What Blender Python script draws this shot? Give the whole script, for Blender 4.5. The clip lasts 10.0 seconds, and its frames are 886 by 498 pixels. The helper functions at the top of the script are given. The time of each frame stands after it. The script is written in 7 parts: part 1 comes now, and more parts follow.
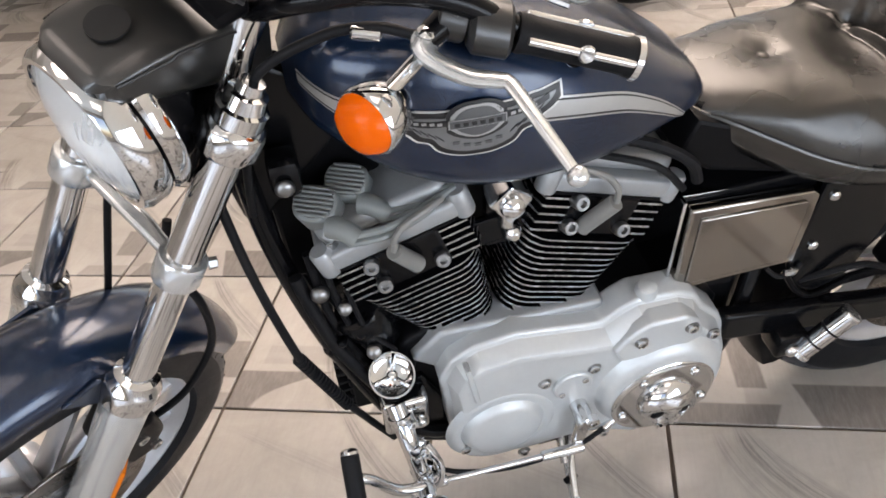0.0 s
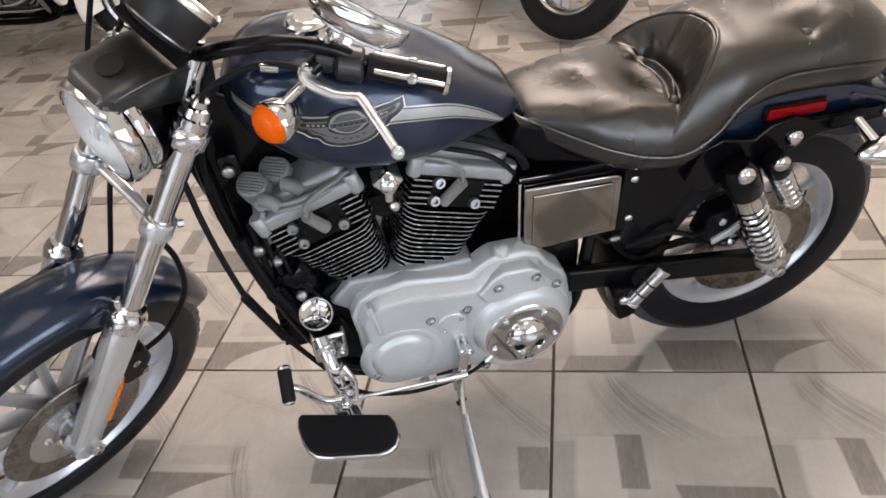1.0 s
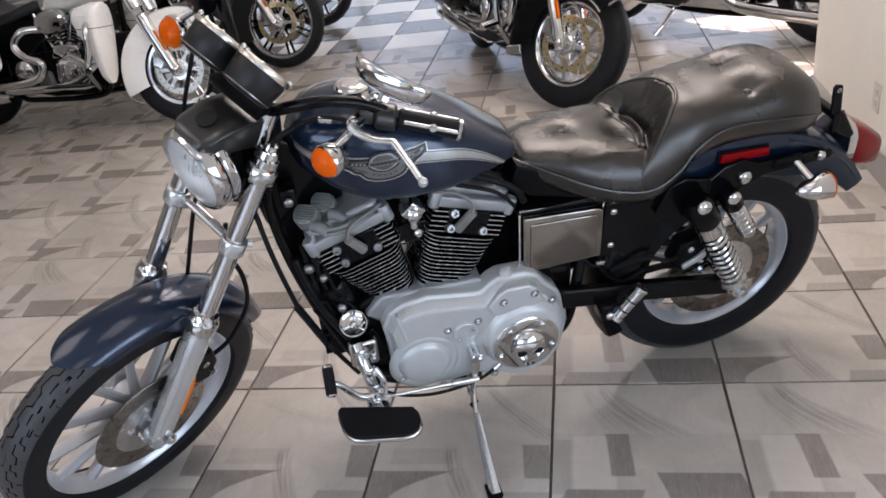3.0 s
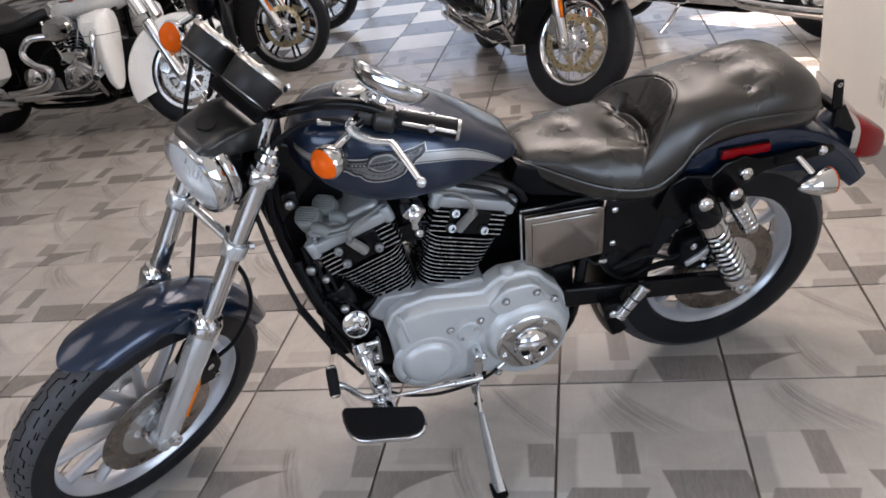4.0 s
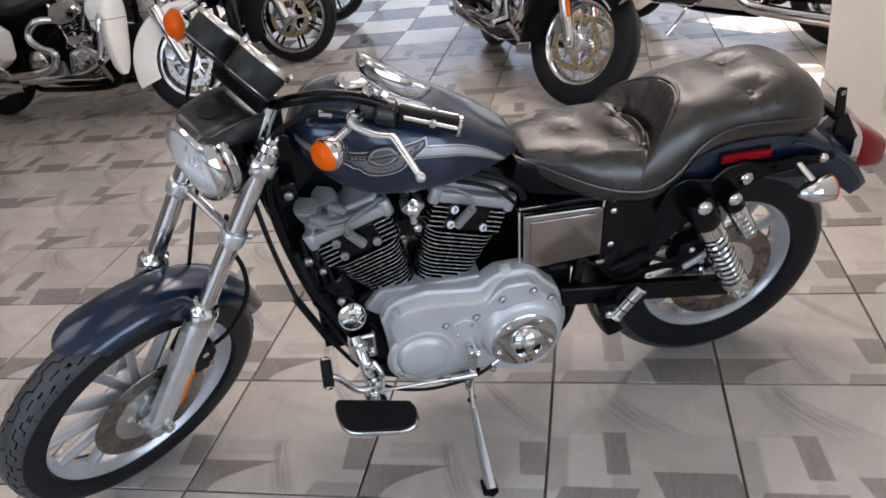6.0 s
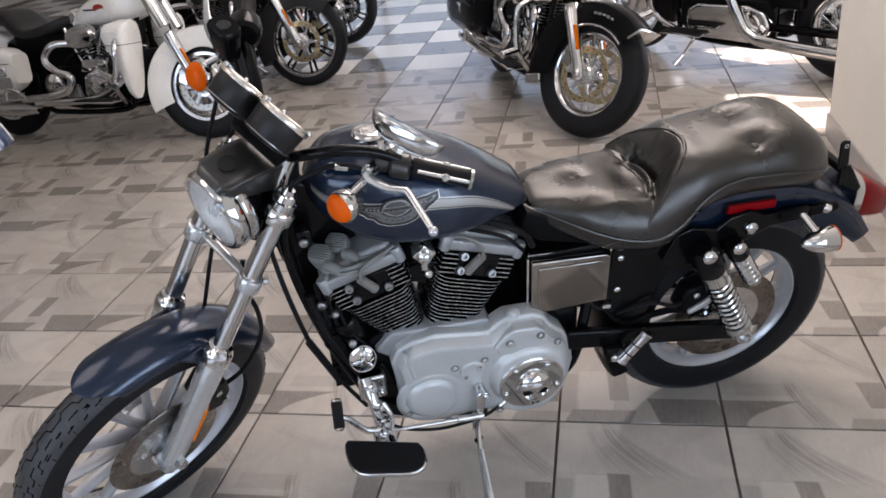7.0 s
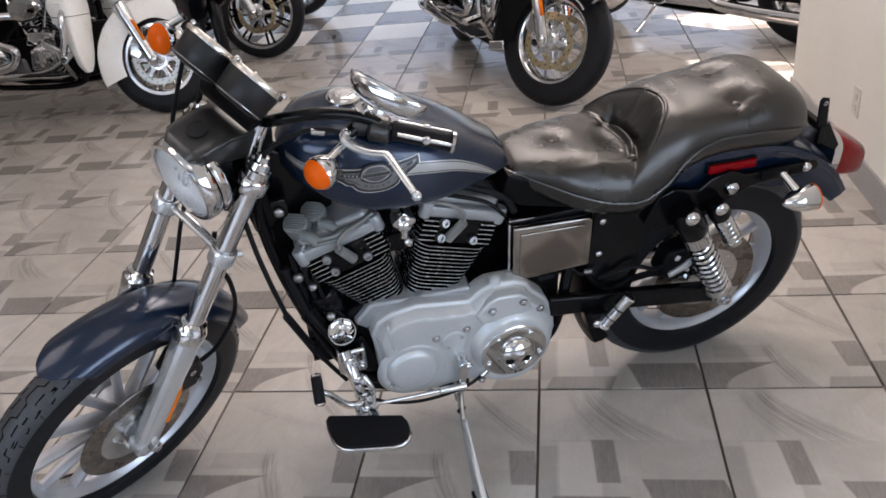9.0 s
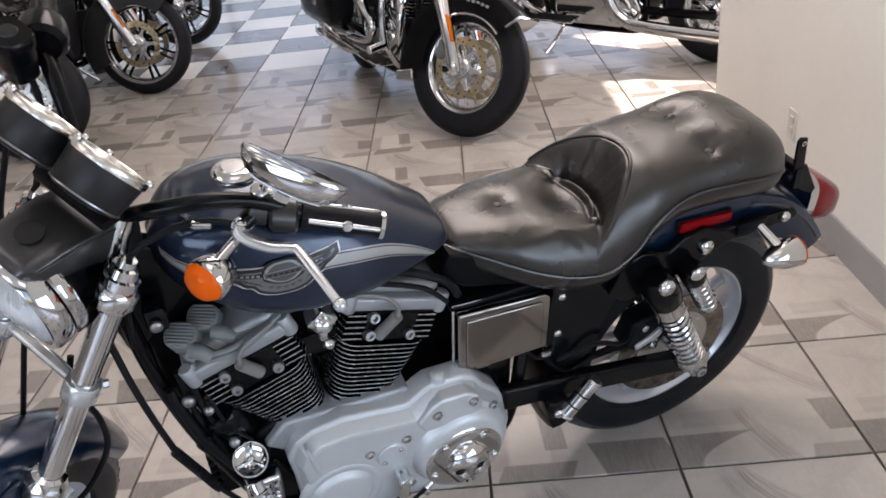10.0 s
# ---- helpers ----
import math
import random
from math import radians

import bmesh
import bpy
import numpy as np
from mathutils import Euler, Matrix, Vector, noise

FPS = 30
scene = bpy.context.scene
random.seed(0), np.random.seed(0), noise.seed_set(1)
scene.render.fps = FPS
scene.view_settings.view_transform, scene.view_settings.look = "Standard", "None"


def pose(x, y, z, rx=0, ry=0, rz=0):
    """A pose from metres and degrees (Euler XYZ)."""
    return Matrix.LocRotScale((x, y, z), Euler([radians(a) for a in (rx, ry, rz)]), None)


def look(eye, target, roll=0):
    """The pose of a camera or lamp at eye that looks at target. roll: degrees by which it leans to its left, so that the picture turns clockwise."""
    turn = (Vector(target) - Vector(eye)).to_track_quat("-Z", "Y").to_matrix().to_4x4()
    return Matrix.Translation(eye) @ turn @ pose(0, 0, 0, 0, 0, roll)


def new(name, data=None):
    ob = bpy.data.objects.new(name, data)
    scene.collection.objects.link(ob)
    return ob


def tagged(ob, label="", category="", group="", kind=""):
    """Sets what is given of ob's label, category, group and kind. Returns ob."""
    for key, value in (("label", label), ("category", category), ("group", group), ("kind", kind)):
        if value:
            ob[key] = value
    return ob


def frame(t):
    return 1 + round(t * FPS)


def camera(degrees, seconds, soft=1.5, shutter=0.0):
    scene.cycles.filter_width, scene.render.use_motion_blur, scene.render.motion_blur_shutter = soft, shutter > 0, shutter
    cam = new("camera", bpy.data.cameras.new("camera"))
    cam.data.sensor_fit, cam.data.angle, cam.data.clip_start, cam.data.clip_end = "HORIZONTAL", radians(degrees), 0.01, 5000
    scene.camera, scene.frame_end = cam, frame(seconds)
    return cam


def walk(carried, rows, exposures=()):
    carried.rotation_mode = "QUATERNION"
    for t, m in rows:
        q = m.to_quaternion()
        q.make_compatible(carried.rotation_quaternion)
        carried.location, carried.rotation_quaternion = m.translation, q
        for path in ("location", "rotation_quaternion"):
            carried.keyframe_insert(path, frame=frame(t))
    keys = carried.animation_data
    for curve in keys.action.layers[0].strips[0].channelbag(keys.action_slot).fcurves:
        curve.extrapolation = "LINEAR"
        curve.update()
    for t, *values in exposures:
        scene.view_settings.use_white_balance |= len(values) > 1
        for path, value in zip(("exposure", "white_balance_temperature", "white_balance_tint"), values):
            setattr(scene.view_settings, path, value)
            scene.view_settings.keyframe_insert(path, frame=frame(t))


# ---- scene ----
cam = camera(57.7, 10.0, soft=1.7)
PATH = [
    (0, (-0.175, -1.11, 1.217), (-0.501, 0.493, 0.065), -6.7),
    (0.5, (0.014, -1.349, 1.279), (-0.323, 0.268, 0.15), -7.2),
    (1, (0.071, -1.492, 1.345), (-0.265, 0.158, 0.264), -7.6),
    (1.5, (0.033, -1.692, 1.376), (-0.305, -0.003, 0.359), -7.8),
    (2, (0.023, -1.807, 1.408), (-0.319, -0.088, 0.446), -7.5),
    (2.5, (0.08, -1.83, 1.425), (-0.268, -0.092, 0.499), -7.5),
    (4, (0.144, -1.836, 1.422), (-0.246, -0.101, 0.507), -9.2),
    (4.5, (0.153, -1.842, 1.427), (-0.233, -0.111, 0.504), -9.1),
    (5, (0.154, -1.844, 1.418), (-0.23, -0.115, 0.489), -8.5),
    (6.5, (0.149, -1.834, 1.433), (-0.249, -0.098, 0.523), -7.1),
    (7, (0.149, -1.841, 1.506), (-0.255, -0.098, 0.614), -6.8),
    (7.5, (0.146, -1.854, 1.521), (-0.257, -0.112, 0.624), -6.6),
    (8, (0.134, -1.84, 1.503), (-0.251, -0.101, 0.593), -6.4),
    (8.5, (0.119, -1.833, 1.492), (-0.234, -0.1, 0.559), -6.4),
    (9, (0.092, -1.81, 1.471), (-0.213, -0.081, 0.514), -6.8),
    (9.5, (0.053, -1.711, 1.424), (-0.15, 0.026, 0.455), -6.8),
    (10, (0.016, -1.443, 1.432), (-0.062, 0.32, 0.489), -6.7),
]
walk(cam, [(t, look(eye, target, roll)) for t, eye, target, roll in PATH], exposures=[(0.0, 1.33, 7650, 22), (0.5, 1.18, 7650, 22), (1.5, 1.09, 7550, 22), (2.5, 0.88, 7060, 22), (4.0, 0.79, 6950, 22), (5.2, 0.79, 6950, 22), (7.5, 0.72, 6950, 22), (9.0, 0.73, 6950, 22), (10.0, 0.80, 6950, 22)])

# ---- world and light ----
world = bpy.data.worlds.new("sky")
scene.world = world
world.use_nodes = True
wn = world.node_tree
sky = wn.nodes.new("ShaderNodeTexSky")
sky.sky_type, sky.sun_disc = "NISHITA", False
sky.sun_elevation, sky.sun_rotation = radians(55), radians(90)
wn.links.new(sky.outputs[0], wn.nodes["Background"].inputs[0])
wn.nodes["Background"].inputs[1].default_value = 0.12


def lamp(name, kind, energy, m, color=(1, 1, 1), size=(1, 1)):
    d = bpy.data.lights.new(name, kind)
    d.energy, d.color = energy, color
    if kind == "AREA":
        d.shape, d.size, d.size_y = "RECTANGLE", size[0], size[1]
    ob = new(name, d)
    ob.matrix_world = m
    return ob


# sun, through the two openings added in the unseen ceiling
sun = lamp("sun", "SUN", 9.0, look((5.9, 2.7, 7.0), (1.0, 2.7, 0.0)), (1.0, 0.95, 0.86))
sun.data.angle = radians(0.5)
# daylight in the openings of the shop front, the rear glass wall and the glazed side
lamp("window_light_rear", "AREA", 8, look((-1.5, 10.6, 1.9), (-1.0, 0, 0.5)), (0.93, 0.97, 1.0), (9.0, 2.4))
lamp("window_light_front", "AREA", 64, look((-2.8, -5.7, 1.7), (-0.6, 0, 0.6)), (0.58, 0.79, 1.0), (4.0, 1.9))
lamp("window_light_side", "AREA", 150, look((4.9, 5.2, 1.8), (1.0, 4.2, 0.2)), (0.80, 0.90, 1.0), (5.0, 2.4))
lamp("window_light_walk", "AREA", 32, look((1.30, -2.65, 0.78), (-1.0, -2.65, 0.78)), (0.55, 0.77, 1.0), (3.1, 0.9))

# ---- materials ----
class Nodes:
    """A small builder of node trees."""

    def __init__(self, name):
        self.mat = bpy.data.materials.new(name)
        self.mat.use_nodes = True
        self.t = self.mat.node_tree
        self.bsdf = self.t.nodes["Principled BSDF"]

    def node(self, kind, **given):
        n = self.t.nodes.new(kind)
        for key, value in given.items():
            setattr(n, key, value)
        return n

    def put(self, value, socket):
        if isinstance(value, bpy.types.NodeSocket):
            self.t.links.new(value, socket)
        else:
            socket.default_value = value

    def math(self, op, a, b=0.0, c=0.0, clamp=False):
        n = self.node("ShaderNodeMath", operation=op, use_clamp=clamp)
        self.put(a, n.inputs[0]), self.put(b, n.inputs[1]), self.put(c, n.inputs[2])
        return n.outputs[0]

    def mix(self, fac, a, b, blend="MIX"):
        n = self.node("ShaderNodeMix", data_type="RGBA", blend_type=blend)
        self.put(fac, n.inputs[0]), self.put(a, n.inputs[6]), self.put(b, n.inputs[7])
        return n.outputs[2]

    def coord(self, out="Object"):
        return self.node("ShaderNodeTexCoord").outputs[out]

    def mapping(self, vec, scale=(1, 1, 1), rot=(0, 0, 0), loc=(0, 0, 0)):
        n = self.node("ShaderNodeMapping")
        self.put(vec, n.inputs[0])
        n.inputs[1].default_value, n.inputs[2].default_value, n.inputs[3].default_value = loc, rot, scale
        return n.outputs[0]

    def noise(self, vec, scale, detail=4.0, rough=0.55, distort=0.0):
        n = self.node("ShaderNodeTexNoise")
        self.put(vec, n.inputs["Vector"])
        n.inputs["Scale"].default_value, n.inputs["Detail"].default_value = scale, detail
        n.inputs["Roughness"].default_value, n.inputs["Distortion"].default_value = rough, distort
        return n.outputs[0]

    def ramp(self, fac, lo, hi, a=0.0, b=1.0):
        n = self.node("ShaderNodeMapRange")
        self.put(fac, n.inputs[0])
        for i, v in enumerate((lo, hi, a, b)):
            self.put(v, n.inputs[i + 1])
        return n.outputs[0]

    def bump(self, height, strength, distance=0.002):
        n = self.node("ShaderNodeBump")
        n.inputs["Strength"].default_value, n.inputs["Distance"].default_value = strength, distance
        self.put(height, n.inputs["Height"])
        self.put(n.outputs[0], self.bsdf.inputs["Normal"])

    def set(self, **given):
        for key, value in given.items():
            self.put(value, self.bsdf.inputs[key.replace("_", " ")])


def c4(c):
    return (*c, 1.0) if len(c) == 3 else c


def plain(name, color, rough=0.5, metal=0.0, vary=0.12, scale=25.0, rvary=0.08, bump=0.0, bscale=300.0, coat=0.0, coat_rough=0.05, spec=0.5):
    """Surface with variation at two scales in colour and gloss and a fine relief."""
    n = Nodes(name)
    co = n.coord()
    big, fine = n.noise(co, scale, 5), n.noise(co, scale * 12, 3)
    both = n.math("ADD", n.math("MULTIPLY", big, 0.65), n.math("MULTIPLY", fine, 0.35))
    lo, hi = [v * (1 - vary) for v in color], [min(1, v * (1 + vary)) for v in color]
    n.set(Base_Color=n.mix(n.ramp(both, 0.3, 0.7), c4(lo), c4(hi)), Metallic=metal, Roughness=n.ramp(both, 0.3, 0.7, max(0.02, rough - rvary), rough + rvary))
    n.bsdf.inputs["Specular IOR Level"].default_value = spec
    if coat:
        n.set(Coat_Weight=coat, Coat_Roughness=coat_rough)
    if bump:
        n.bump(n.noise(co, bscale, 4), bump)
    return n.mat


CHROME = plain("chrome", (0.60, 0.60, 0.60), 0.07, 1.0, 0.03, 30, 0.03)
STEEL = plain("brushed_steel", (0.60, 0.60, 0.60), 0.24, 1.0, 0.08, 60, 0.06, 0.05, 500)
ALUDARK = plain("dull_steel_bolt", (0.27, 0.27, 0.27), 0.34, 1.0, 0.08, 60, 0.06)
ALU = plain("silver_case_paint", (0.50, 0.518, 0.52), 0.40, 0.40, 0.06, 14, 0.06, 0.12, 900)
# darker copy of the case paint: puts the tank's shade into parts below it
ALUSHADE = plain("silver_case_paint_shaded", (0.295, 0.305, 0.31), 0.38, 0.40, 0.08, 14, 0.06, 0.12, 900)
FORKGREY = plain("silver_fork_paint", (0.56, 0.575, 0.58), 0.24, 0.75, 0.05, 14, 0.04)
CAST = plain("cast_aluminium", (0.50, 0.51, 0.52), 0.36, 0.75, 0.10, 30, 0.08, 0.15, 500)
FINEDGE = plain("machined_fin_edge", (0.44, 0.45, 0.46), 0.26, 0.9, 0.08, 60, 0.06)
BLACK = plain("black_gloss_paint", (0.003, 0.003, 0.0036), 0.2, 0.0, 0.2, 20, 0.08, spec=0.16)
SATIN = plain("black_satin_metal", (0.003, 0.003, 0.0036), 0.40, 0.0, 0.2, 20, 0.08, 0.08, 500, spec=0.09)
PLASTIC = plain("black_textured_plastic", (0.009, 0.009, 0.0095), 0.42, 0.0, 0.15, 30, 0.06, 0.12, 900, spec=0.32)
RUBBER = plain("black_rubber", (0.006, 0.006, 0.007), 0.55, 0.0, 0.25, 30, 0.08, 0.2, 500, spec=0.14)
TYRE = plain("tyre_rubber", (0.0095, 0.0098, 0.0115), 0.55, 0.0, 0.3, 16, 0.1, 0.2, 350, spec=0.16)
TREAD = plain("tread_rubber", (0.040, 0.041, 0.045), 0.48, 0.0, 0.3, 16, 0.1, 0.2, 350, spec=0.38)
ROTOR = plain("brake_rotor_steel", (0.22, 0.195, 0.175), 0.28, 1.0, 0.15, 40, 0.08)
RIM = plain("silver_wheel_paint", (0.50, 0.51, 0.53), 0.32, 0.6, 0.06, 30, 0.06)
STRIPE = plain("silver_stripe", (0.36, 0.36, 0.35), 0.34, 0.5, 0.06, 40, 0.05, coat=0.6)
WHITE = plain("pearl_white_paint", (0.79, 0.78, 0.74), 0.28, 0.0, 0.03, 6, 0.05, coat=0.8)
WALLP = plain("beige_wall_paint", (0.86, 0.83, 0.76), 0.75, 0.0, 0.03, 2.5, 0.05, 0.12, 160)
CEILP = plain("ceiling_paint", (0.84, 0.82, 0.78), 0.8, 0.0, 0.03, 2.5, 0.05, 0.1, 120)
WALLD = plain("warm_grey_wall_paint", (0.38, 0.36, 0.33), 0.75, 0.0, 0.04, 2.5, 0.05, 0.12, 160)
BASEB = plain("grey_baseboard_tile", (0.34, 0.33, 0.32), 0.35, 0.0, 0.12, 6, 0.06)
GROUT = plain("grout", (0.135, 0.105, 0.084), 0.85, 0.0, 0.25, 30, 0.05, 0.3, 250)
BOWL = plain("lamp_reflector", (0.80, 0.81, 0.81), 0.30, 0.95, 0.02, 40, 0.05, 0.35, 40)
VISOR = plain("black_visor_plastic", (0.012, 0.0115, 0.011), 0.30, 0.0, 0.06, 30, 0.012, spec=0.80)
PANELC = plain("polished_cover_panel", (0.33, 0.305, 0.285), 0.09, 1.0, 0.03, 20, 0.015)
SILVER = plain("emblem_silver", (0.33, 0.33, 0.33), 0.3, 0.6, 0.06, 40, 0.05)
INK = plain("emblem_black", (0.004, 0.0042, 0.005), 0.4, 0.0, 0.1, 40, 0.05)
GOLD = plain("gold_steel", (0.62, 0.52, 0.33), 0.3, 1.0, 0.1, 40, 0.08)


def blue_paint():
    n = Nodes("dark_blue_pearl_paint")
    co = n.coord()
    flake = n.noise(co, 1400, 2)
    n.set(Base_Color=n.mix(n.ramp(flake, 0.35, 0.65), c4((0.0024, 0.0088, 0.0235)), c4((0.0060, 0.0205, 0.053))), Metallic=0.6, Roughness=0.36, Specular_IOR_Level=0.0, Coat_Weight=1.0, Coat_Roughness=0.16)
    return n.mat


BLUE = blue_paint()


def leather(name="black_leather"):
    n = Nodes(name)
    co = n.coord()
    vor = n.node("ShaderNodeTexVoronoi", feature="DISTANCE_TO_EDGE")
    n.put(co, vor.inputs["Vector"])
    vor.inputs["Scale"].default_value = 420
    crease = n.noise(n.mapping(co, (9, 5, 9)), 4, 5, 0.6, 0.6)
    wear = n.noise(co, 7, 5)
    n.set(Base_Color=n.mix(n.ramp(wear, 0.35, 0.7), c4((0.0040, 0.0040, 0.0042)), c4((0.0075, 0.0073, 0.0072))), Roughness=n.ramp(wear, 0.3, 0.7, 0.23, 0.33))
    n.bsdf.inputs["Specular IOR Level"].default_value = 0.78
    n.bsdf.inputs["Specular Tint"].default_value = (1.0, 0.965, 0.92, 1.0)
    h = n.math("ADD", n.math("MULTIPLY", n.ramp(vor.outputs["Distance"], 0.0, 0.12), 0.25), n.math("MULTIPLY", crease, 1.2))
    n.bump(h, 0.22, 0.0012)
    return n.mat


LEATHER = leather()


def lens(name, color, alpha_rough=0.12):
    n = Nodes(name)
    co = n.coord()
    wave = n.node("ShaderNodeTexWave", bands_direction="DIAGONAL")
    n.put(co, wave.inputs["Vector"])
    wave.inputs["Scale"].default_value = 70
    n.set(Base_Color=c4(color), Roughness=alpha_rough, IOR=1.49, Coat_Weight=0.05, Coat_Roughness=0.03, Specular_IOR_Level=0.15)
    n.set(Subsurface_Weight=0.0)
    n.bump(wave.outputs["Fac"], 0.15, 0.001)
    return n.mat


AMBER = lens("amber_lens", (0.70, 0.098, 0.001), 0.16)
REFLEX = lens("amber_reflector", (0.62, 0.14, 0.005), 0.2)
RED = lens("red_lens", (0.20, 0.001, 0.003), 0.09)


def clear_glass(name="clear_glass", rib=60, deep=0.5, body=0.36):
    n = Nodes(name)
    co = n.coord()
    wave = n.node("ShaderNodeTexWave", bands_direction="Y")
    n.put(co, wave.inputs["Vector"])
    wave.inputs["Scale"].default_value = rib
    n.set(Base_Color=c4((0.8, 0.82, 0.84)), Roughness=0.08)
    n.bump(n.math("ADD", wave.outputs["Fac"], n.math("MULTIPLY", n.noise(co, 40, 2), 2.0)), deep, 0.004)
    clear, mixs = n.node("ShaderNodeBsdfTransparent"), n.node("ShaderNodeMixShader")
    clear.inputs[0].default_value = (0.93, 0.94, 0.95, 1)
    mixs.inputs[0].default_value = body
    n.put(clear.outputs[0], mixs.inputs[1]), n.put(n.bsdf.outputs[0], mixs.inputs[2])
    n.put(mixs.outputs[0], n.t.nodes["Material Output"].inputs[0])
    return n.mat


def lamp_lens(name="ribbed_lamp_glass"):
    """Clear pressed glass: upright flutes over the lower half, faint waves above."""
    n = Nodes(name)
    co = n.coord()
    sep = n.node("ShaderNodeSeparateXYZ")
    n.put(co, sep.inputs[0])
    flute = n.math("MULTIPLY", n.math("SINE", n.math("MULTIPLY", sep.outputs[1], 560.0)), n.ramp(sep.outputs[2], 0.945, 0.955, 1.0, 0.12))
    n.set(Base_Color=c4((0.97, 0.98, 0.98)), Roughness=0.03, IOR=1.46, Transmission_Weight=0.80)
    n.bump(n.math("ADD", flute, n.math("MULTIPLY", n.noise(co, 60, 2), 0.6)), 0.45, 0.004)
    return n.mat


GLASS = clear_glass()
RIBGLASS = lamp_lens()
T = 0.457


def tile_material(name, light=False, wrap=False, deep=False):
    """Glazed porcelain printed with brushed grey planks: pale ground, feathered strokes and dark blocks along one edge."""
    n = Nodes(name)
    co = n.coord()
    if wrap:
        w = n.node("ShaderNodeVectorMath", operation="WRAP")
        n.put(co, w.inputs[0])
        w.inputs[1].default_value, w.inputs[2].default_value = (T, T, 10), (0, 0, -10)
        co = w.outputs[0]
        rnd = n.node("ShaderNodeNewGeometry").outputs["Random Per Island"]
    else:
        rnd = n.node("ShaderNodeObjectInfo").outputs["Random"]
    wob = n.noise(co, 9, 4)
    sep = n.node("ShaderNodeSeparateXYZ")
    n.put(co, sep.inputs[0])
    jit = n.math("MULTIPLY", n.math("SUBTRACT", wob, 0.5), 0.012)
    u = n.math("ADD", n.math("DIVIDE", sep.outputs[0], T), jit)
    v = n.math("ADD", n.math("DIVIDE", sep.outputs[1], T), jit)

    def edge(a, lo, hi, soft=0.012):
        return n.math("MULTIPLY", n.ramp(a, lo - soft, lo + soft), n.ramp(a, hi - soft, hi + soft, 1.0, 0.0))

    def rect(u0, u1, v0, v1, slant=0.0, soft=0.006):
        uu = n.math("SUBTRACT", u, n.math("MULTIPLY", v, slant)) if slant else u
        return n.math("MULTIPLY", edge(uu, u0, u1, soft), edge(v, v0, v1, soft))

    grain = n.noise(n.mapping(co, (40, 3, 1), (0, 0, radians(4))), 3.0, 6, 0.65)
    cloud = n.noise(co, 5.5, 5, 0.6, 0.8)
    fineg = n.noise(co, 90, 3)
    pale, dark, mid = c4((0.56, 0.515, 0.465)), c4((0.150, 0.130, 0.118)), c4((0.26, 0.236, 0.214))
    base = n.mix(n.ramp(cloud, 0.3, 0.72), c4((0.41, 0.372, 0.332)), c4((0.53, 0.487, 0.44)))
    base = n.mix(n.math("MULTIPLY", n.ramp(grain, 0.45, 0.75), 0.14), base, c4((0.25, 0.235, 0.22)))
    # two prints, drawn tile by tile
    first = n.math("GREATER_THAN", n.math("FRACT", n.math("MULTIPLY", rnd, 13.7)), 0.45)
    second = n.math("SUBTRACT", 1.0, first)
    worn = n.ramp(n.noise(n.mapping(co, (30, 6, 1)), 4.0, 5, 0.7), 0.30, 0.60, 0.70, 0.95)

    def lay(mask, fac, tone, which):
        return n.mix(n.math("MULTIPLY", n.math("MULTIPLY", mask, which), n.math("MULTIPLY", worn, fac)), base, tone)

    def sweep(top, low, u0, du, bow, wide, grow):
        """Brushed strokes that fan out along a curve from the far edge towards the middle of the tile."""
        run = n.math("DIVIDE", n.math("SUBTRACT", top, v), top - low)
        mid_u = n.math("ADD", n.math("MULTIPLY", run, du), n.math("MULTIPLY", n.math("MULTIPLY", run, run), bow))
        across = n.math("DIVIDE", n.math("SUBTRACT", n.math("SUBTRACT", u, u0), mid_u), n.math("ADD", wide, n.math("MULTIPLY", run, grow)))
        at = n.node("ShaderNodeCombineXYZ")
        n.put(n.math("MULTIPLY", across, 2.2), at.inputs[0]), n.put(n.math("MULTIPLY", run, 0.7), at.inputs[1])
        hair = n.ramp(n.noise(at.outputs[0], 1.7, 3, 0.6), 0.36, 0.68)
        return n.math("MULTIPLY", n.math("MULTIPLY", edge(across, -1.0, 1.0, 0.35), edge(v, low, top, 0.05)), hair)

    base = lay(edge(v, -0.1, 0.55, 0.004), 0.16, mid, first)
    base = lay(rect(0.12, 0.34, 0.12, 0.535), 0.65, pale, first)
    base = lay(rect(0.33, 0.455, 0.22, 0.55, -0.06), 0.80, dark, first)
    base = lay(rect(-0.02, 0.105, 0.09, 0.50), 0.50, mid, first)
    base = lay(rect(0.04, 0.44, -0.02, 0.125, 0.35), 0.78, dark, first)
    base = lay(rect(0.62, 1.04, -0.02, 0.25, -0.28), 0.88, dark, first)
    base = lay(sweep(0.97, 0.55, 0.30, 0.12, 0.22, 0.035, 0.10), 0.85, c4((0.15, 0.142, 0.138)), first)
    base = lay(sweep(0.95, 0.52, 0.20, 0.10, 0.16, 0.030, 0.06), 0.45, c4((0.17, 0.16, 0.155)), first)
    funnel = n.ramp(n.math("SUBTRACT", u, n.math("MULTIPLY", n.math("MULTIPLY", v, v), 5.4)), 0.115, 0.135, 1.0, 0.0)
    base = lay(n.math("MULTIPLY", funnel, edge(v, -0.02, 0.25, 0.006)), 0.85, dark, second)
    base = lay(rect(0.10, 0.46, 0.30, 0.43), 0.30, mid, second)
    base = lay(sweep(0.43, -0.02, 0.44, 0.04, 0.12, 0.045, 0.02), 0.75, dark, second)
    base = lay(rect(0.88, 1.03, 0.20, 0.46, -0.1), 0.72, dark, second)
    base = lay(rect(0.70, 1.03, -0.02, 0.10, 0.3), 0.70, mid, second)
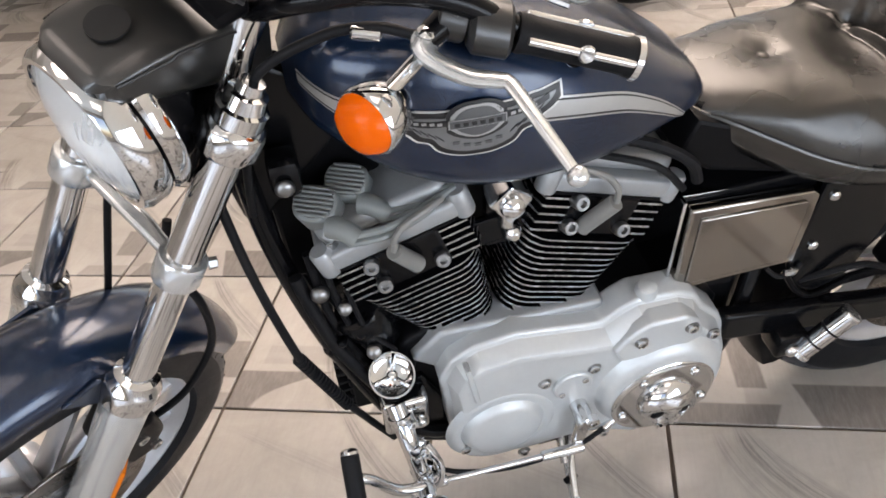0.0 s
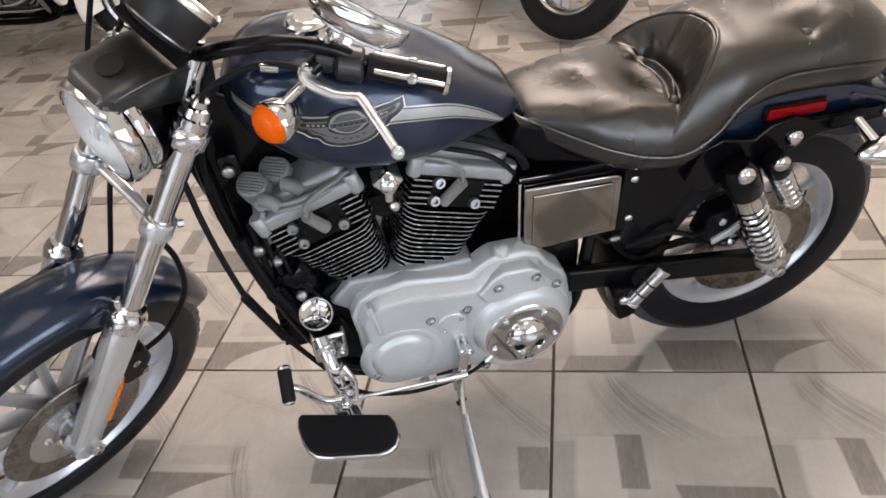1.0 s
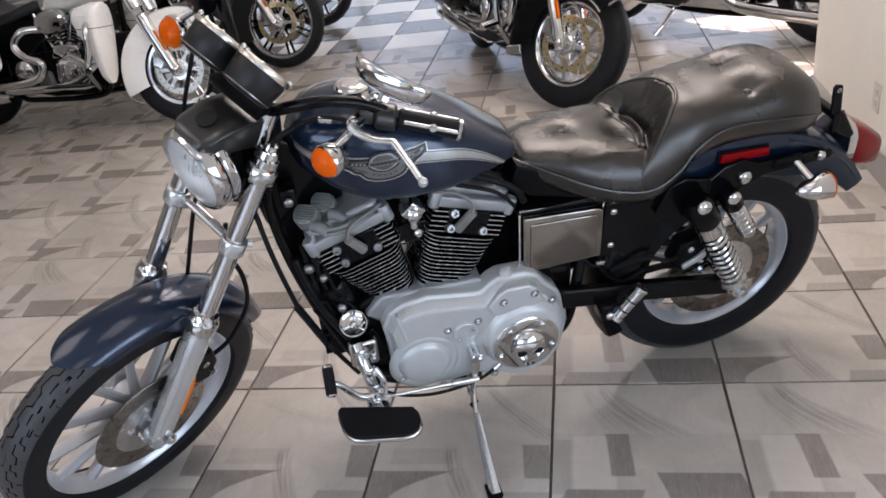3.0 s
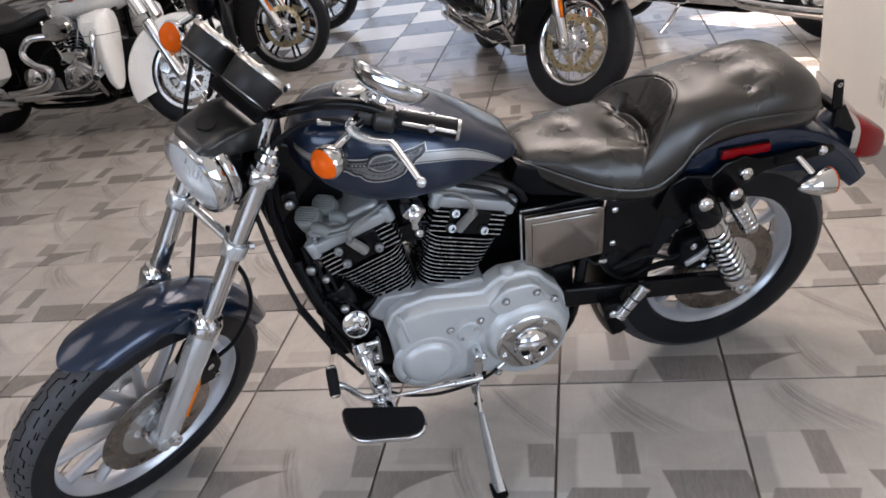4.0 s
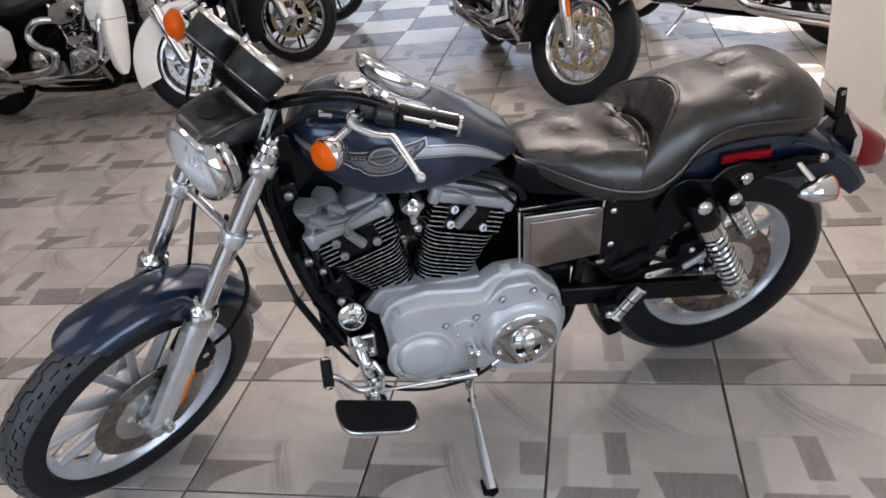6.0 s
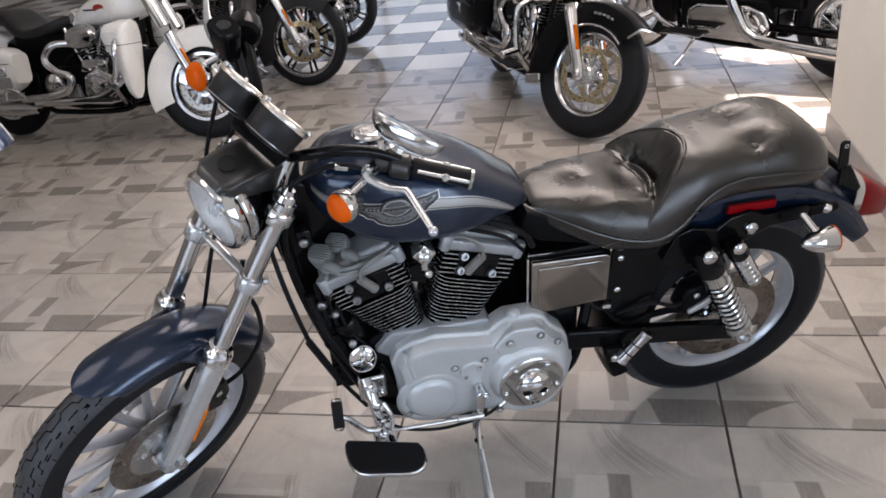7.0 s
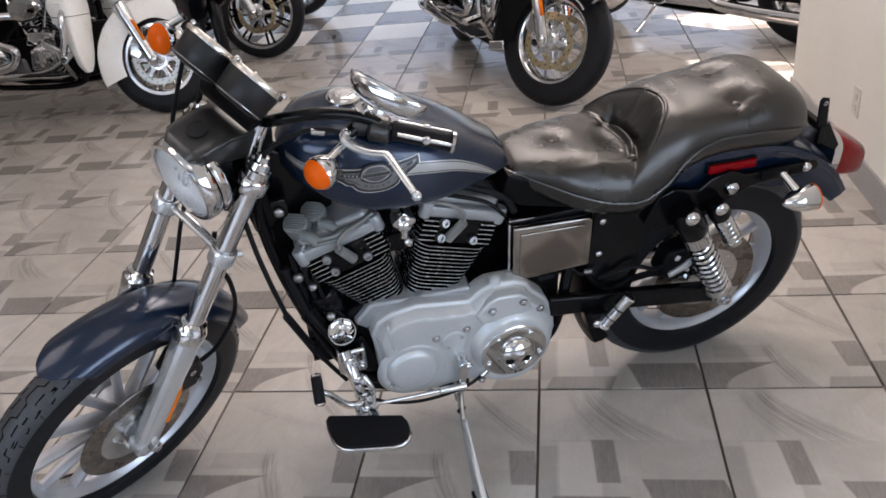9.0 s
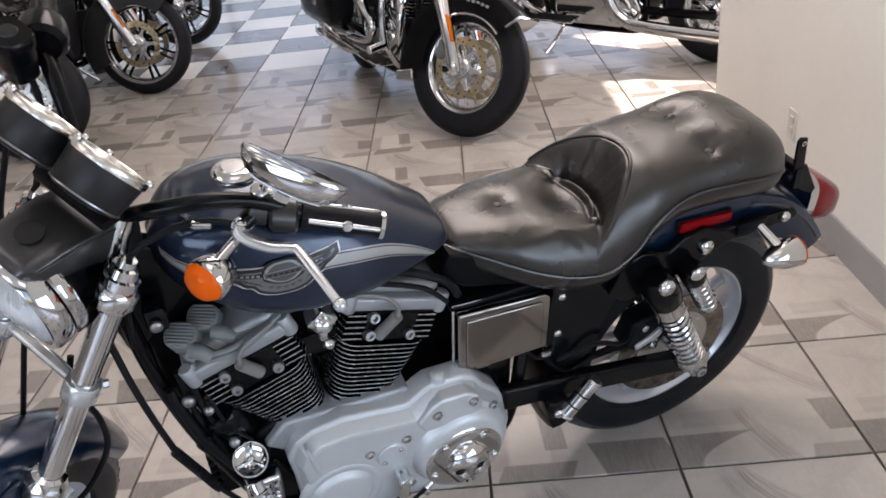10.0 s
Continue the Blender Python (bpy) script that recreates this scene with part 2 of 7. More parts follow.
    base = lay(sweep(0.98, 0.48, 0.60, 0.30, 0.14, 0.030, 0.05), 0.75, c4((0.16, 0.15, 0.146)), second)
    base = lay(sweep(0.86, 0.62, 0.14, 0.60, 0.0, 0.06, 0.05), 0.30, c4((0.19, 0.18, 0.172)), second)
    base = n.mix(n.math("MULTIPLY", n.ramp(fineg, 0.3, 0.8), 0.08), base, c4((0.2, 0.19, 0.18)))
    if light:
        base = n.mix(0.90, base, c4((0.84, 0.83, 0.79)))
    if deep:
        base = n.mix(0.75, base, c4((0.105, 0.108, 0.118)))
    tint = n.ramp(rnd, 0.0, 1.0, 0.90, 1.08)
    shade = n.node("ShaderNodeCombineXYZ")
    for i in range(3):
        n.put(tint, shade.inputs[i])
    base = n.mix(1.0, base, shade.outputs[0], "MULTIPLY")
    n.set(Base_Color=base, Roughness=n.ramp(cloud, 0.3, 0.7, 0.16, 0.21), Specular_IOR_Level=0.75)
    return n.mat


TILE = tile_material("grey_plank_print_tile")
TILEW = tile_material("pale_plank_print_tile", True)
TILED = tile_material("slate_plank_print_tile", deep=True)
TILEFARD = tile_material("slate_plank_print_tile_far", False, True, True)
TILEFAR = tile_material("grey_plank_print_tile_far", False, True)
TILEFARW = tile_material("pale_plank_print_tile_far", True, True)

# ---- mesh helpers ----
def bevel(bm, width, segments=2, angle=28.0, edges=None):
    es = edges if edges is not None else [e for e in bm.edges if len(e.link_faces) == 2 and e.calc_face_angle(0) > radians(angle)]
    if es and width > 0:
        bmesh.ops.bevel(bm, geom=es, offset=width, segments=segments, affect="EDGES", profile=0.5, clamp_overlap=True)


def join(bm, other):
    me = bpy.data.meshes.new("tmp")
    other.to_mesh(me)
    bm.from_mesh(me)
    bpy.data.meshes.remove(me)
    other.free()


def box(x0, x1, y0, y1, z0, z1, r=0.0, seg=2):
    bm = bmesh.new()
    bmesh.ops.create_cube(bm, size=1)
    for v in bm.verts:
        v.co = Vector(((x0 + x1) / 2 + v.co.x * (x1 - x0), (y0 + y1) / 2 + v.co.y * (y1 - y0), (z0 + z1) / 2 + v.co.z * (z1 - z0)))
    bevel(bm, r, seg)
    return bm


def prism(outline, y0, y1, r=0.0, seg=2, axis="y"):
    """An outline in (x, z) drawn out from y0 to y1; axis z: an outline in (x, y) from z0 to z1."""
    bm = bmesh.new()
    at = (lambda a, b, c: Vector((a, c, b))) if axis == "y" else (lambda a, b, c: Vector((a, b, c))) if axis == "z" else (lambda a, b, c: Vector((c, a, b)))
    lo, hi = [bm.verts.new(at(a, b, y0)) for a, b in outline], [bm.verts.new(at(a, b, y1)) for a, b in outline]
    n = len(outline)
    bm.faces.new(lo), bm.faces.new(hi)
    for i in range(n):
        bm.faces.new((lo[i], lo[(i + 1) % n], hi[(i + 1) % n], hi[i]))
    bmesh.ops.recalc_face_normals(bm, faces=bm.faces)
    bevel(bm, r, seg)
    return bm


def frame_of(axis):
    w = Vector(axis).normalized()
    u = w.orthogonal().normalized()
    return u, w.cross(u), w


def lathe(profile, origin=(0, 0, 0), axis=(0, 0, 1), seg=32, closed=False, arc=360.0, start=None):
    """A profile of (radius, height) turned round an axis."""
    bm = bmesh.new()
    u, v, w = frame_of(axis)
    if start is not None:
        u = (Vector(start) - w * Vector(start).dot(w)).normalized()
        v = w.cross(u)
    o, rings = Vector(origin), []
    full = arc >= 359.9
    count = seg if full else seg + 1
    for r, h in profile:
        if r < 1e-6:
            rings.append([bm.verts.new(o + w * h)])
        else:
            rings.append([bm.verts.new(o + w * h + (u * math.cos(a) + v * math.sin(a)) * r) for a in (radians(arc) * i / seg for i in range(count))])
    pairs = list(zip(rings, rings[1:])) + ([(rings[-1], rings[0])] if closed else [])
    for a, b in pairs:
        for i in range(seg):
            j = (i + 1) % count
            if len(a) == 1 and len(b) > 1:
                bm.faces.new((a[0], b[i], b[j]))
            elif len(b) == 1 and len(a) > 1:
                bm.faces.new((a[i], b[0], a[j]))
            elif len(a) > 1:
                bm.faces.new((a[i], b[i], b[j], a[j]))
    bmesh.ops.recalc_face_normals(bm, faces=bm.faces)
    return bm


def smooth_path(pts, n=6):
    p = [Vector(q) for q in pts]
    if len(p) < 3 or n < 2:
        return p
    out = []
    for i in range(len(p) - 1):
        a, b, c, d = p[max(0, i - 1)], p[i], p[i + 1], p[min(len(p) - 1, i + 2)]
        for k in range(n):
            t = k / n
            out.append(0.5 * ((2 * b) + (c - a) * t + (2 * a - 5 * b + 4 * c - d) * t * t + (3 * b - a - 3 * c + d) * t ** 3))
    return out + [p[-1]]


def tube(pts, r, seg=12, n=6, flat=1.0):
    """A round bar swept along a smooth path; r may be a pair, from start to end."""
    path = smooth_path(pts, n)
    bm, rings = bmesh.new(), []
    r0, r1 = (r, r) if isinstance(r, (int, float)) else r
    u = None
    for i, p in enumerate(path):
        w = (path[min(i + 1, len(path) - 1)] - path[max(i - 1, 0)]).normalized()
        u = w.orthogonal().normalized() if u is None else (u - w * u.dot(w)).normalized()
        v = w.cross(u)
        rr = r0 + (r1 - r0) * i / max(1, len(path) - 1)
        rings.append([bm.verts.new(p + (u * math.cos(a) + v * math.sin(a) * flat) * rr) for a in (2 * math.pi * k / seg for k in range(seg))])
    for a, b in zip(rings, rings[1:]):
        for i in range(seg):
            bm.faces.new((a[i], a[(i + 1) % seg], b[(i + 1) % seg], b[i]))
    bm.faces.new(rings[0][::-1]), bm.faces.new(rings[-1])
    bmesh.ops.recalc_face_normals(bm, faces=bm.faces)
    return bm


def loft(rings, closed=True, caps=True):
    bm = bmesh.new()
    vs = [[bm.verts.new(p) for p in ring] for ring in rings]
    n = len(vs[0])
    for a, b in zip(vs, vs[1:]):
        for i in range(n if closed else n - 1):
            bm.faces.new((a[i], a[(i + 1) % n], b[(i + 1) % n], b[i]))
    if caps and closed:
        bm.faces.new(vs[0][::-1]), bm.faces.new(vs[-1])
    bmesh.ops.recalc_face_normals(bm, faces=bm.faces)
    return bm


def moved(bm, m):
    bmesh.ops.transform(bm, matrix=m, verts=bm.verts)
    return bm


def cyl(a, b, r, seg=24, edge=0.002):
    """A round bar from a to b with softened ends; r may be a pair."""
    a, b = Vector(a), Vector(b)
    h = (b - a).length
    r0, r1 = (r, r) if isinstance(r, (int, float)) else r
    e0, e1 = min(edge, r0 * 0.4, h * 0.3), min(edge, r1 * 0.4, h * 0.3)
    return lathe([(0, 0), (r0 - e0, 0), (r0, e0), (r1, h - e1), (r1 - e1, h), (0, h)], a, b - a, seg)


def between(v, knots):
    """Value at v of a smooth curve through the knots (x, value)."""
    if v <= knots[0][0]:
        return knots[0][1]
    for i, ((a, p), (b, q)) in enumerate(zip(knots, knots[1:])):
        if v <= b:
            s0 = (q - knots[i - 1][1]) / (b - knots[i - 1][0]) if i else (q - p) / (b - a)
            s1 = (knots[i + 2][1] - p) / (knots[i + 2][0] - a) if i + 2 < len(knots) else (q - p) / (b - a)
            t, h = (v - a) / (b - a), b - a
            return (2 * t ** 3 - 3 * t * t + 1) * p + (t ** 3 - 2 * t * t + t) * h * s0 + (3 * t * t - 2 * t ** 3) * q + (t ** 3 - t * t) * h * s1
    return knots[-1][1]


def mesh_of(name, bm, mats, sharp=38.0):
    for e in bm.edges:
        e.smooth = not (len(e.link_faces) == 2 and e.calc_face_angle(0) > radians(sharp))
    areas = [f.calc_area() for f in bm.faces]
    most = max(areas)
    big = sum(a > 0.12 * most for a in areas) <= 6
    for f, a in zip(bm.faces, areas):
        f.smooth = len(f.verts) < 5 and not (big and a > 0.12 * most)
    me = bpy.data.meshes.new(name)
    bm.to_mesh(me)
    bm.free()
    for m in mats if isinstance(mats, (list, tuple)) else [mats]:
        me.materials.append(m)
    return me


def part(name, bm, mats, parent=None, label="", m=None, sharp=38.0):
    """Links a bmesh as one mesh object under a thing or under a part."""
    ob = new(name, mesh_of(name, bm, mats, sharp))
    if parent is not None:
        ob.parent = parent
    if m is not None:
        ob.matrix_local = m
    if label:
        tagged(ob, label)
    return ob


def thing(name, label, category, m=None, group="", kind=""):
    ob = new(name)
    ob.empty_display_size = 0.1
    if m is not None:
        ob.matrix_world = m
    return tagged(ob, label, category, group, kind)


def structure(name, bm, mats, label, category):
    return tagged(part(name, bm, mats), label, category, "", "structure")

# ---- the shop: floor slab, walls, ceiling ----
X0, X1, Y0, Y1, H = -9.0, 5.0, -6.0, 11.0, 3.4
structure("floor", box(X0, X1, Y0, Y1, -0.12, -0.004), GROUT, "showroom floor of grey plank-print porcelain tiles with dark joints", "floor")
WX0, WX1, WY0, WY1, WZ0, WZ1 = 1.232, 1.45, -4.3, -1.0, 0.30, 1.25
for a in ((WY1, 2.28, 0.0, H), (Y0, WY0, 0.0, H), (WY0, WY1, 0.0, WZ0), (WY0, WY1, WZ1, H)):
    structure("wall_beige", box(WX0, WX1, *a, 0.004 if a[0] == WY1 else 0.0), WALLP, "beige painted partition wall ending in a corner", "wall")
walk_window = thing("window_4", "shop window in slim black mullions towards a covered walkway", "window", kind="structure")
for k in range(5):
    y = WY0 + (WY1 - WY0) * k / 4
    part("mullion", box(1.252, 1.285, y - 0.03, y + 0.03, WZ0, WZ1, 0.004), SATIN, walk_window)
structure("baseboard", box(1.222, 1.460, Y0, 2.290, 0.0, 0.122, 0.004), BASEB, "grey tiled baseboard along the beige wall", "baseboard")
structure("wall_divider", box(1.46, X1, 1.20, 1.40, 0.0, H), WALLP, "beige painted wall closing the side room", "wall")
# unseen ceiling, with two openings added to shape the sun patches below
SX0, SX1, SY0, SY1, SY2, SY3 = 3.22, 4.05, 2.34, 3.06, 3.66, 4.20
for a in ((X0, SX0, Y0, Y1), (SX1, X1, Y0, Y1), (SX0, SX1, Y0, SY0), (SX0, SX1, SY1, SY2), (SX0, SX1, SY3, Y1)):
    structure("ceiling", box(*a, H, H + 0.15), CEILP, "grey shop ceiling, unseen, with two openings added for the sun", "ceiling")
structure("wall_west", box(X0 - 0.2, X0, Y0, Y1, 0, H), WALLD, "warm grey painted shop wall", "wall")
for a in ((1.40, 2.4, 0, H), (8.2, Y1, 0, H), (2.4, 8.2, 0, 0.4), (2.4, 8.2, 3.0, H)):
    structure("wall_east", box(X1, X1 + 0.2, *a), WALLD, "warm grey painted shop wall with a wide window", "wall")
side_window = thing("window_3", "wide shop window in slim black mullions", "window", kind="structure")
for k in range(5):
    part("mullion", box(X1 + 0.05, X1 + 0.13, 2.4 + 1.45 * k - 0.03, 2.4 + 1.45 * k + 0.03, 0.4, 3.0, 0.004), SATIN, side_window)


def glazed_wall(name, y, x0, x1, z0, z1, label):
    """A wall with one long opening of panes between mullions."""
    y2 = y + 0.2
    for a in ((X0, x0, 0, H), (x1, X1, 0, H), (x0, x1, 0, z0), (x0, x1, z1, H)):
        structure(name, box(a[0], a[1], y, y2, a[2], a[3]), WALLD, label, "wall")
    n = max(2, round((x1 - x0) / 1.6))
    win = thing("window_1", "shop window of clear panes in slim black mullions", "window", kind="structure")
    for i in range(n + 1):
        x = x0 + (x1 - x0) * i / n
        part("mullion", box(x - 0.03, x + 0.03, y + 0.05, y + 0.13, z0, z1, 0.004), SATIN, win)


glazed_wall("wall_north", Y1, -6.5, 3.0, 0.35, 3.0, "far shop wall with a long window")
glazed_wall("wall_south", Y0 - 0.2, -6.0, 1.0, 0.5, 2.9, "shop front wall with large windows")

# ceiling lights
def luminous(name, strength):
    n = Nodes(name)
    n.set(Emission_Color=c4((1.0, 0.975, 0.94)), Emission_Strength=strength, Base_Color=c4((0.9, 0.9, 0.9)))
    return n.mat


BRIGHT, FRONT, FAINT, WEAK, REAR = luminous("bright_light_panel", 4.7), luminous("front_light_panel", 1.45), luminous("faint_light_panel", 0.30), luminous("dim_light_panel", 0.78), luminous("rear_light_panel", 0.58)
for x in (-4.9, -2.3, 0.3):
    for y in (-3.8, -1.1, 1.6, 4.3, 7.0, 9.6):
        cl = thing("ceiling_light", "square luminous ceiling light in a thin white frame", "ceiling light", pose(x, y, H - 0.02), "ceiling lights")
        h = 0.80 if (x, y) == (0.3, 1.6) else 0.62
        part("light_frame", prism([(-h - 0.04, -h - 0.04), (h + 0.04, -h - 0.04), (h + 0.04, h + 0.04), (-h - 0.04, h + 0.04)], -0.02, 0.018, 0.004, 1, "z"), CEILP, cl)
        part("diffuser", prism([(-h, -h), (h, -h), (h, h), (-h, h)], -0.026, -0.021, 0.0, 1, "z"), BRIGHT if h > 0.7 else REAR if y > 4 else FAINT if y == 1.6 else FRONT if x < 0 else WEAK, cl)

# power outlet on the beige wall
outlet = thing("power_outlet", "white plastic duplex power outlet on beige wall", "power outlet", pose(1.232, 1.38, 0.30))
part("cover_plate", box(-0.006, 0.0, -0.036, 0.036, -0.058, 0.058, 0.003), plain("ivory_plastic", (0.70, 0.67, 0.60), 0.4), outlet)
for dz in (-0.021, 0.021):
    part("socket", box(-0.009, -0.005, -0.015, 0.015, dz - 0.013, dz + 0.013, 0.003), plain("ivory_plastic", (0.62, 0.60, 0.54), 0.4), outlet)

# ---- the dark blue motorcycle on its side stand ----
BIKE = pose(0.403, 0.2196, 0.0, 0, 0, 22.1) @ pose(0, 0, 0, 12.0, 0, 0)
bike = thing("motorcycle", "dark blue cruiser motorcycle with black leather seat on its side stand", "motorcycle", BIKE)
AXIS0 = Vector((-1.637, 0, 0))
STEER = Matrix.Translation(AXIS0) @ Matrix.Rotation(radians(37.0), 4, Vector((math.sin(radians(29.6)), 0, math.cos(radians(29.6))))) @ Matrix.Translation(-AXIS0)


def bp(name, bm, mats, label="", parent=None, steer=False, sharp=38.0):
    """A part of the motorcycle, or a sub-part; steer: turned with the fork."""
    if parent is not None:
        return part(name, bm, mats, parent, label, None, sharp)
    return part(name, bm, mats, bike, label, STEER if steer else None, sharp)


def bolt(p, axis, r=0.008, h=0.007, head="dome"):
    if head == "dome":
        prof = [(0, 0), (r, 0), (r, h * 0.45), (r * 0.8, h * 0.8), (r * 0.4, h), (0, h)]
        return lathe(prof, p, axis, 14)
    return lathe([(0, 0), (r, 0), (r, h * 0.9), (r * 0.85, h), (r * 0.5, h), (r * 0.48, h * 0.4), (0, h * 0.4)], p, axis, 6 if head == "hex" else 14)


def tyre_bm(c, R, rim_r, half):
    prof = []
    hb = R - rim_r
    for k in range(25):
        a = math.pi * k / 24
        y = -half * math.cos(a)
        s = math.sin(a)
        prof.append((rim_r + hb * (s ** 0.62), y * (0.86 + 0.14 * s)))
    prof += [(rim_r - 0.006, half * 0.55), (rim_r - 0.006, -half * 0.55)]
    return lathe(prof, c, (0, 1, 0), 72, closed=True)


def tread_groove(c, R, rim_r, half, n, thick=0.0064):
    """Zigzag tread grooves: near-black strips, let into the tyre's crown and shoulders, paint the grooves' shade."""
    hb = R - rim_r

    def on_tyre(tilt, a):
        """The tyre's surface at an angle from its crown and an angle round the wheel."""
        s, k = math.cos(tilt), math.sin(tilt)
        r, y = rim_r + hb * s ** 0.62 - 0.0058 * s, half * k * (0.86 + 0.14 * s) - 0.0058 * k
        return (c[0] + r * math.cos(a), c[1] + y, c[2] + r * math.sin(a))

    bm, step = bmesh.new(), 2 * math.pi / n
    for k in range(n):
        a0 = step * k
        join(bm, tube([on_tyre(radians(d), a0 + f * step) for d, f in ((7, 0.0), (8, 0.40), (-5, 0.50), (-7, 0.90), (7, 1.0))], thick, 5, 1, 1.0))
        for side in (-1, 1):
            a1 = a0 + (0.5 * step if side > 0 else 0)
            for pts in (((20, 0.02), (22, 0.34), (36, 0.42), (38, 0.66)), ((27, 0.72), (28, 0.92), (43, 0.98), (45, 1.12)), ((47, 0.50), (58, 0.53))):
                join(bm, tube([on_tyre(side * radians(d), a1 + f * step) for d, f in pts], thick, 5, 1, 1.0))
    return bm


def wheel(c, R, rim_r, half, rim_half, name, label, steer=False, spokes=13, rotor_y=-0.072, rotor_r=0.146, sipes=30):
    """Cast wheel: rim, hub, spokes, brake rotor, tyre."""
    rim = [(rim_r, -rim_half), (rim_r + 0.001, -rim_half + 0.004), (rim_r - 0.003, -rim_half + 0.008), (rim_r - 0.006, -rim_half + 0.016), (rim_r - 0.012, -rim_half + 0.022), (rim_r - 0.014, 0),
           (rim_r - 0.012, rim_half - 0.022), (rim_r - 0.006, rim_half - 0.016), (rim_r, rim_half - 0.004), (rim_r, rim_half), (rim_r - 0.009, rim_half - 0.002), (rim_r - 0.014, rim_half - 0.010),
           (rim_r - 0.022, rim_half - 0.020), (rim_r - 0.024, 0), (rim_r - 0.022, -rim_half + 0.020), (rim_r - 0.014, -rim_half + 0.010), (rim_r - 0.009, -rim_half + 0.002)]
    w = bp(name, lathe(rim, c, (0, 1, 0), 72, closed=True), RIM, label, None, steer)
    rubber = tyre_bm(c, R, rim_r - 0.001, half)
    for f in rubber.faces:
        m = f.calc_center_median()
        f.material_index = 1 if math.hypot(m.x - c[0], m.z - c[2]) > rim_r + 0.66 * (R - rim_r) else 0
    bp("tyre", rubber, [TYRE, TREAD], "black tyre with grey zigzag tread", w)
    bp("tread", tread_groove(c, R, rim_r - 0.001, half, sipes, 0.0069 if steer else 0.0064), plain("tread_shadow", (0.003, 0.003, 0.003), 0.9, spec=0.05), "zigzag tread grooves darkened with near-black strips", w)["kind"] = "stuff"
    hub = [(0, -0.055), (0.03, -0.055), (0.036, -0.050), (0.038, -0.035), (0.030, -0.02), (0.030, 0.02), (0.038, 0.035), (0.036, 0.055), (0, 0.055)]
    bp("hub", lathe(hub, c, (0, 1, 0), 28), RIM, "", w)
    for k in range(spokes):
        a = 2 * math.pi * k / spokes
        bm = bmesh.new()
        rings = []
        for t in (0.0, 0.25, 0.6, 1.0):
            r = 0.028 + (rim_r - 0.020 - 0.028) * t
            wd, th = 0.0105 - 0.003 * t + 0.004 * (t == 1.0), 0.019 - 0.006 * t
            rings.append([Vector((r, y * th, s * wd)) for y, s in ((-1, -0.5), (-1, 0.5), (-0.4, 1), (0.4, 1), (1, 0.5), (1, -0.5), (0.4, -1), (-0.4, -1))])
        bm = moved(loft(rings), Matrix.Translation(c) @ Matrix.Rotation(-a, 4, "Y"))
        bp("spoke", bm, RIM, "", w)
    for side, yy in ((-1, rotor_y),):
        disc = lathe([(rotor_r * 0.63, yy - 0.0025), (rotor_r - 0.001, yy - 0.0025), (rotor_r, yy - 0.0015), (rotor_r, yy + 0.0015), (rotor_r - 0.001, yy + 0.0025), (rotor_r * 0.63, yy + 0.0025)], c, (0, 1, 0), 64, closed=True)
        bp("brake_rotor", disc, ROTOR, "brownish brushed steel brake rotor", w)
    carrier = lathe([(0, yy + 0.004), (0.045, yy + 0.004), (0.050, yy - 0.004), (0.068, yy - 0.003), (rotor_r * 0.66, yy - 0.003), (rotor_r * 0.66, yy + 0.003), (0.06, yy + 0.006)], c, (0, 1, 0), 48)
    bp("rotor_carrier", carrier, STEEL, "", w)
    for k in range(5):
        a = 2 * math.pi * k / 5 + 0.3
        bp("rotor_bolt", bolt((c[0] + 0.058 * math.cos(a), c[1] + yy - 0.003, c[2] + 0.058 * math.sin(a)), (0, -1, 0), 0.008, 0.006, "hex"), CHROME, "", w)
    return w


# --- wheels
RW, FW = (0, 0, 0.32), (-1.52, 0, 0.331)
wheel(RW, 0.320, 0.2175, 0.066, 0.044, "rear_wheel", "rear wheel with silver cast spokes", rotor_r=0.146, rotor_y=-0.062, sipes=24)
wheel(FW, 0.331, 0.2535, 0.051, 0.033, "front_wheel", "front wheel with silver cast spokes, turned to its side", True, rotor_y=-0.056, sipes=26)

# --- swing arm and rear axle
for s in (-1, 1):
    y = 0.108 * s
    arm = prism([(-0.47, 0.435), (-0.30, 0.402), (-0.02, 0.345), (0.045, 0.330), (0.055, 0.300), (0.03, 0.275), (-0.04, 0.290), (-0.30, 0.345), (-0.47, 0.375)], y - 0.014, y + 0.014, 0.008, 3)
    bp("swing_arm", arm, BLACK, "black painted swing arm")
bp("rear_axle", cyl((0, -0.140, 0.315), (0, 0.140, 0.315), 0.012), CHROME)
bp("axle_nut", bolt((0.0, -0.124, 0.315), (0, -1, 0), 0.020, 0.016, "hex"), STEEL)
bp("axle_adjuster", box(0.01, 0.06, -0.130, -0.121, 0.296, 0.330, 0.003), STEEL)

# rear brake caliper with bracket and hose
cal = bp("rear_caliper", prism([(-0.165, 0.405), (-0.145, 0.470), (-0.085, 0.485), (-0.055, 0.445), (-0.075, 0.395), (-0.125, 0.375)], -0.098, -0.044, 0.010, 3), SATIN, "black rear brake caliper")
bp("caliper_bolt", bolt((-0.120, -0.098, 0.455), (0, -1, 0), 0.010, 0.008, "hex"), STEEL, "", cal)
bp("caliper_bolt", bolt((-0.088, -0.098, 0.410), (0, -1, 0), 0.010, 0.008, "hex"), STEEL, "", cal)
bp("caliper_pad", prism([(-0.135, 0.392), (-0.085, 0.412), (-0.060, 0.440), (-0.070, 0.450), (-0.100, 0.428), (-0.140, 0.408)], -0.106, -0.097, 0.004, 2), RIM, "bare metal caliper face", cal)
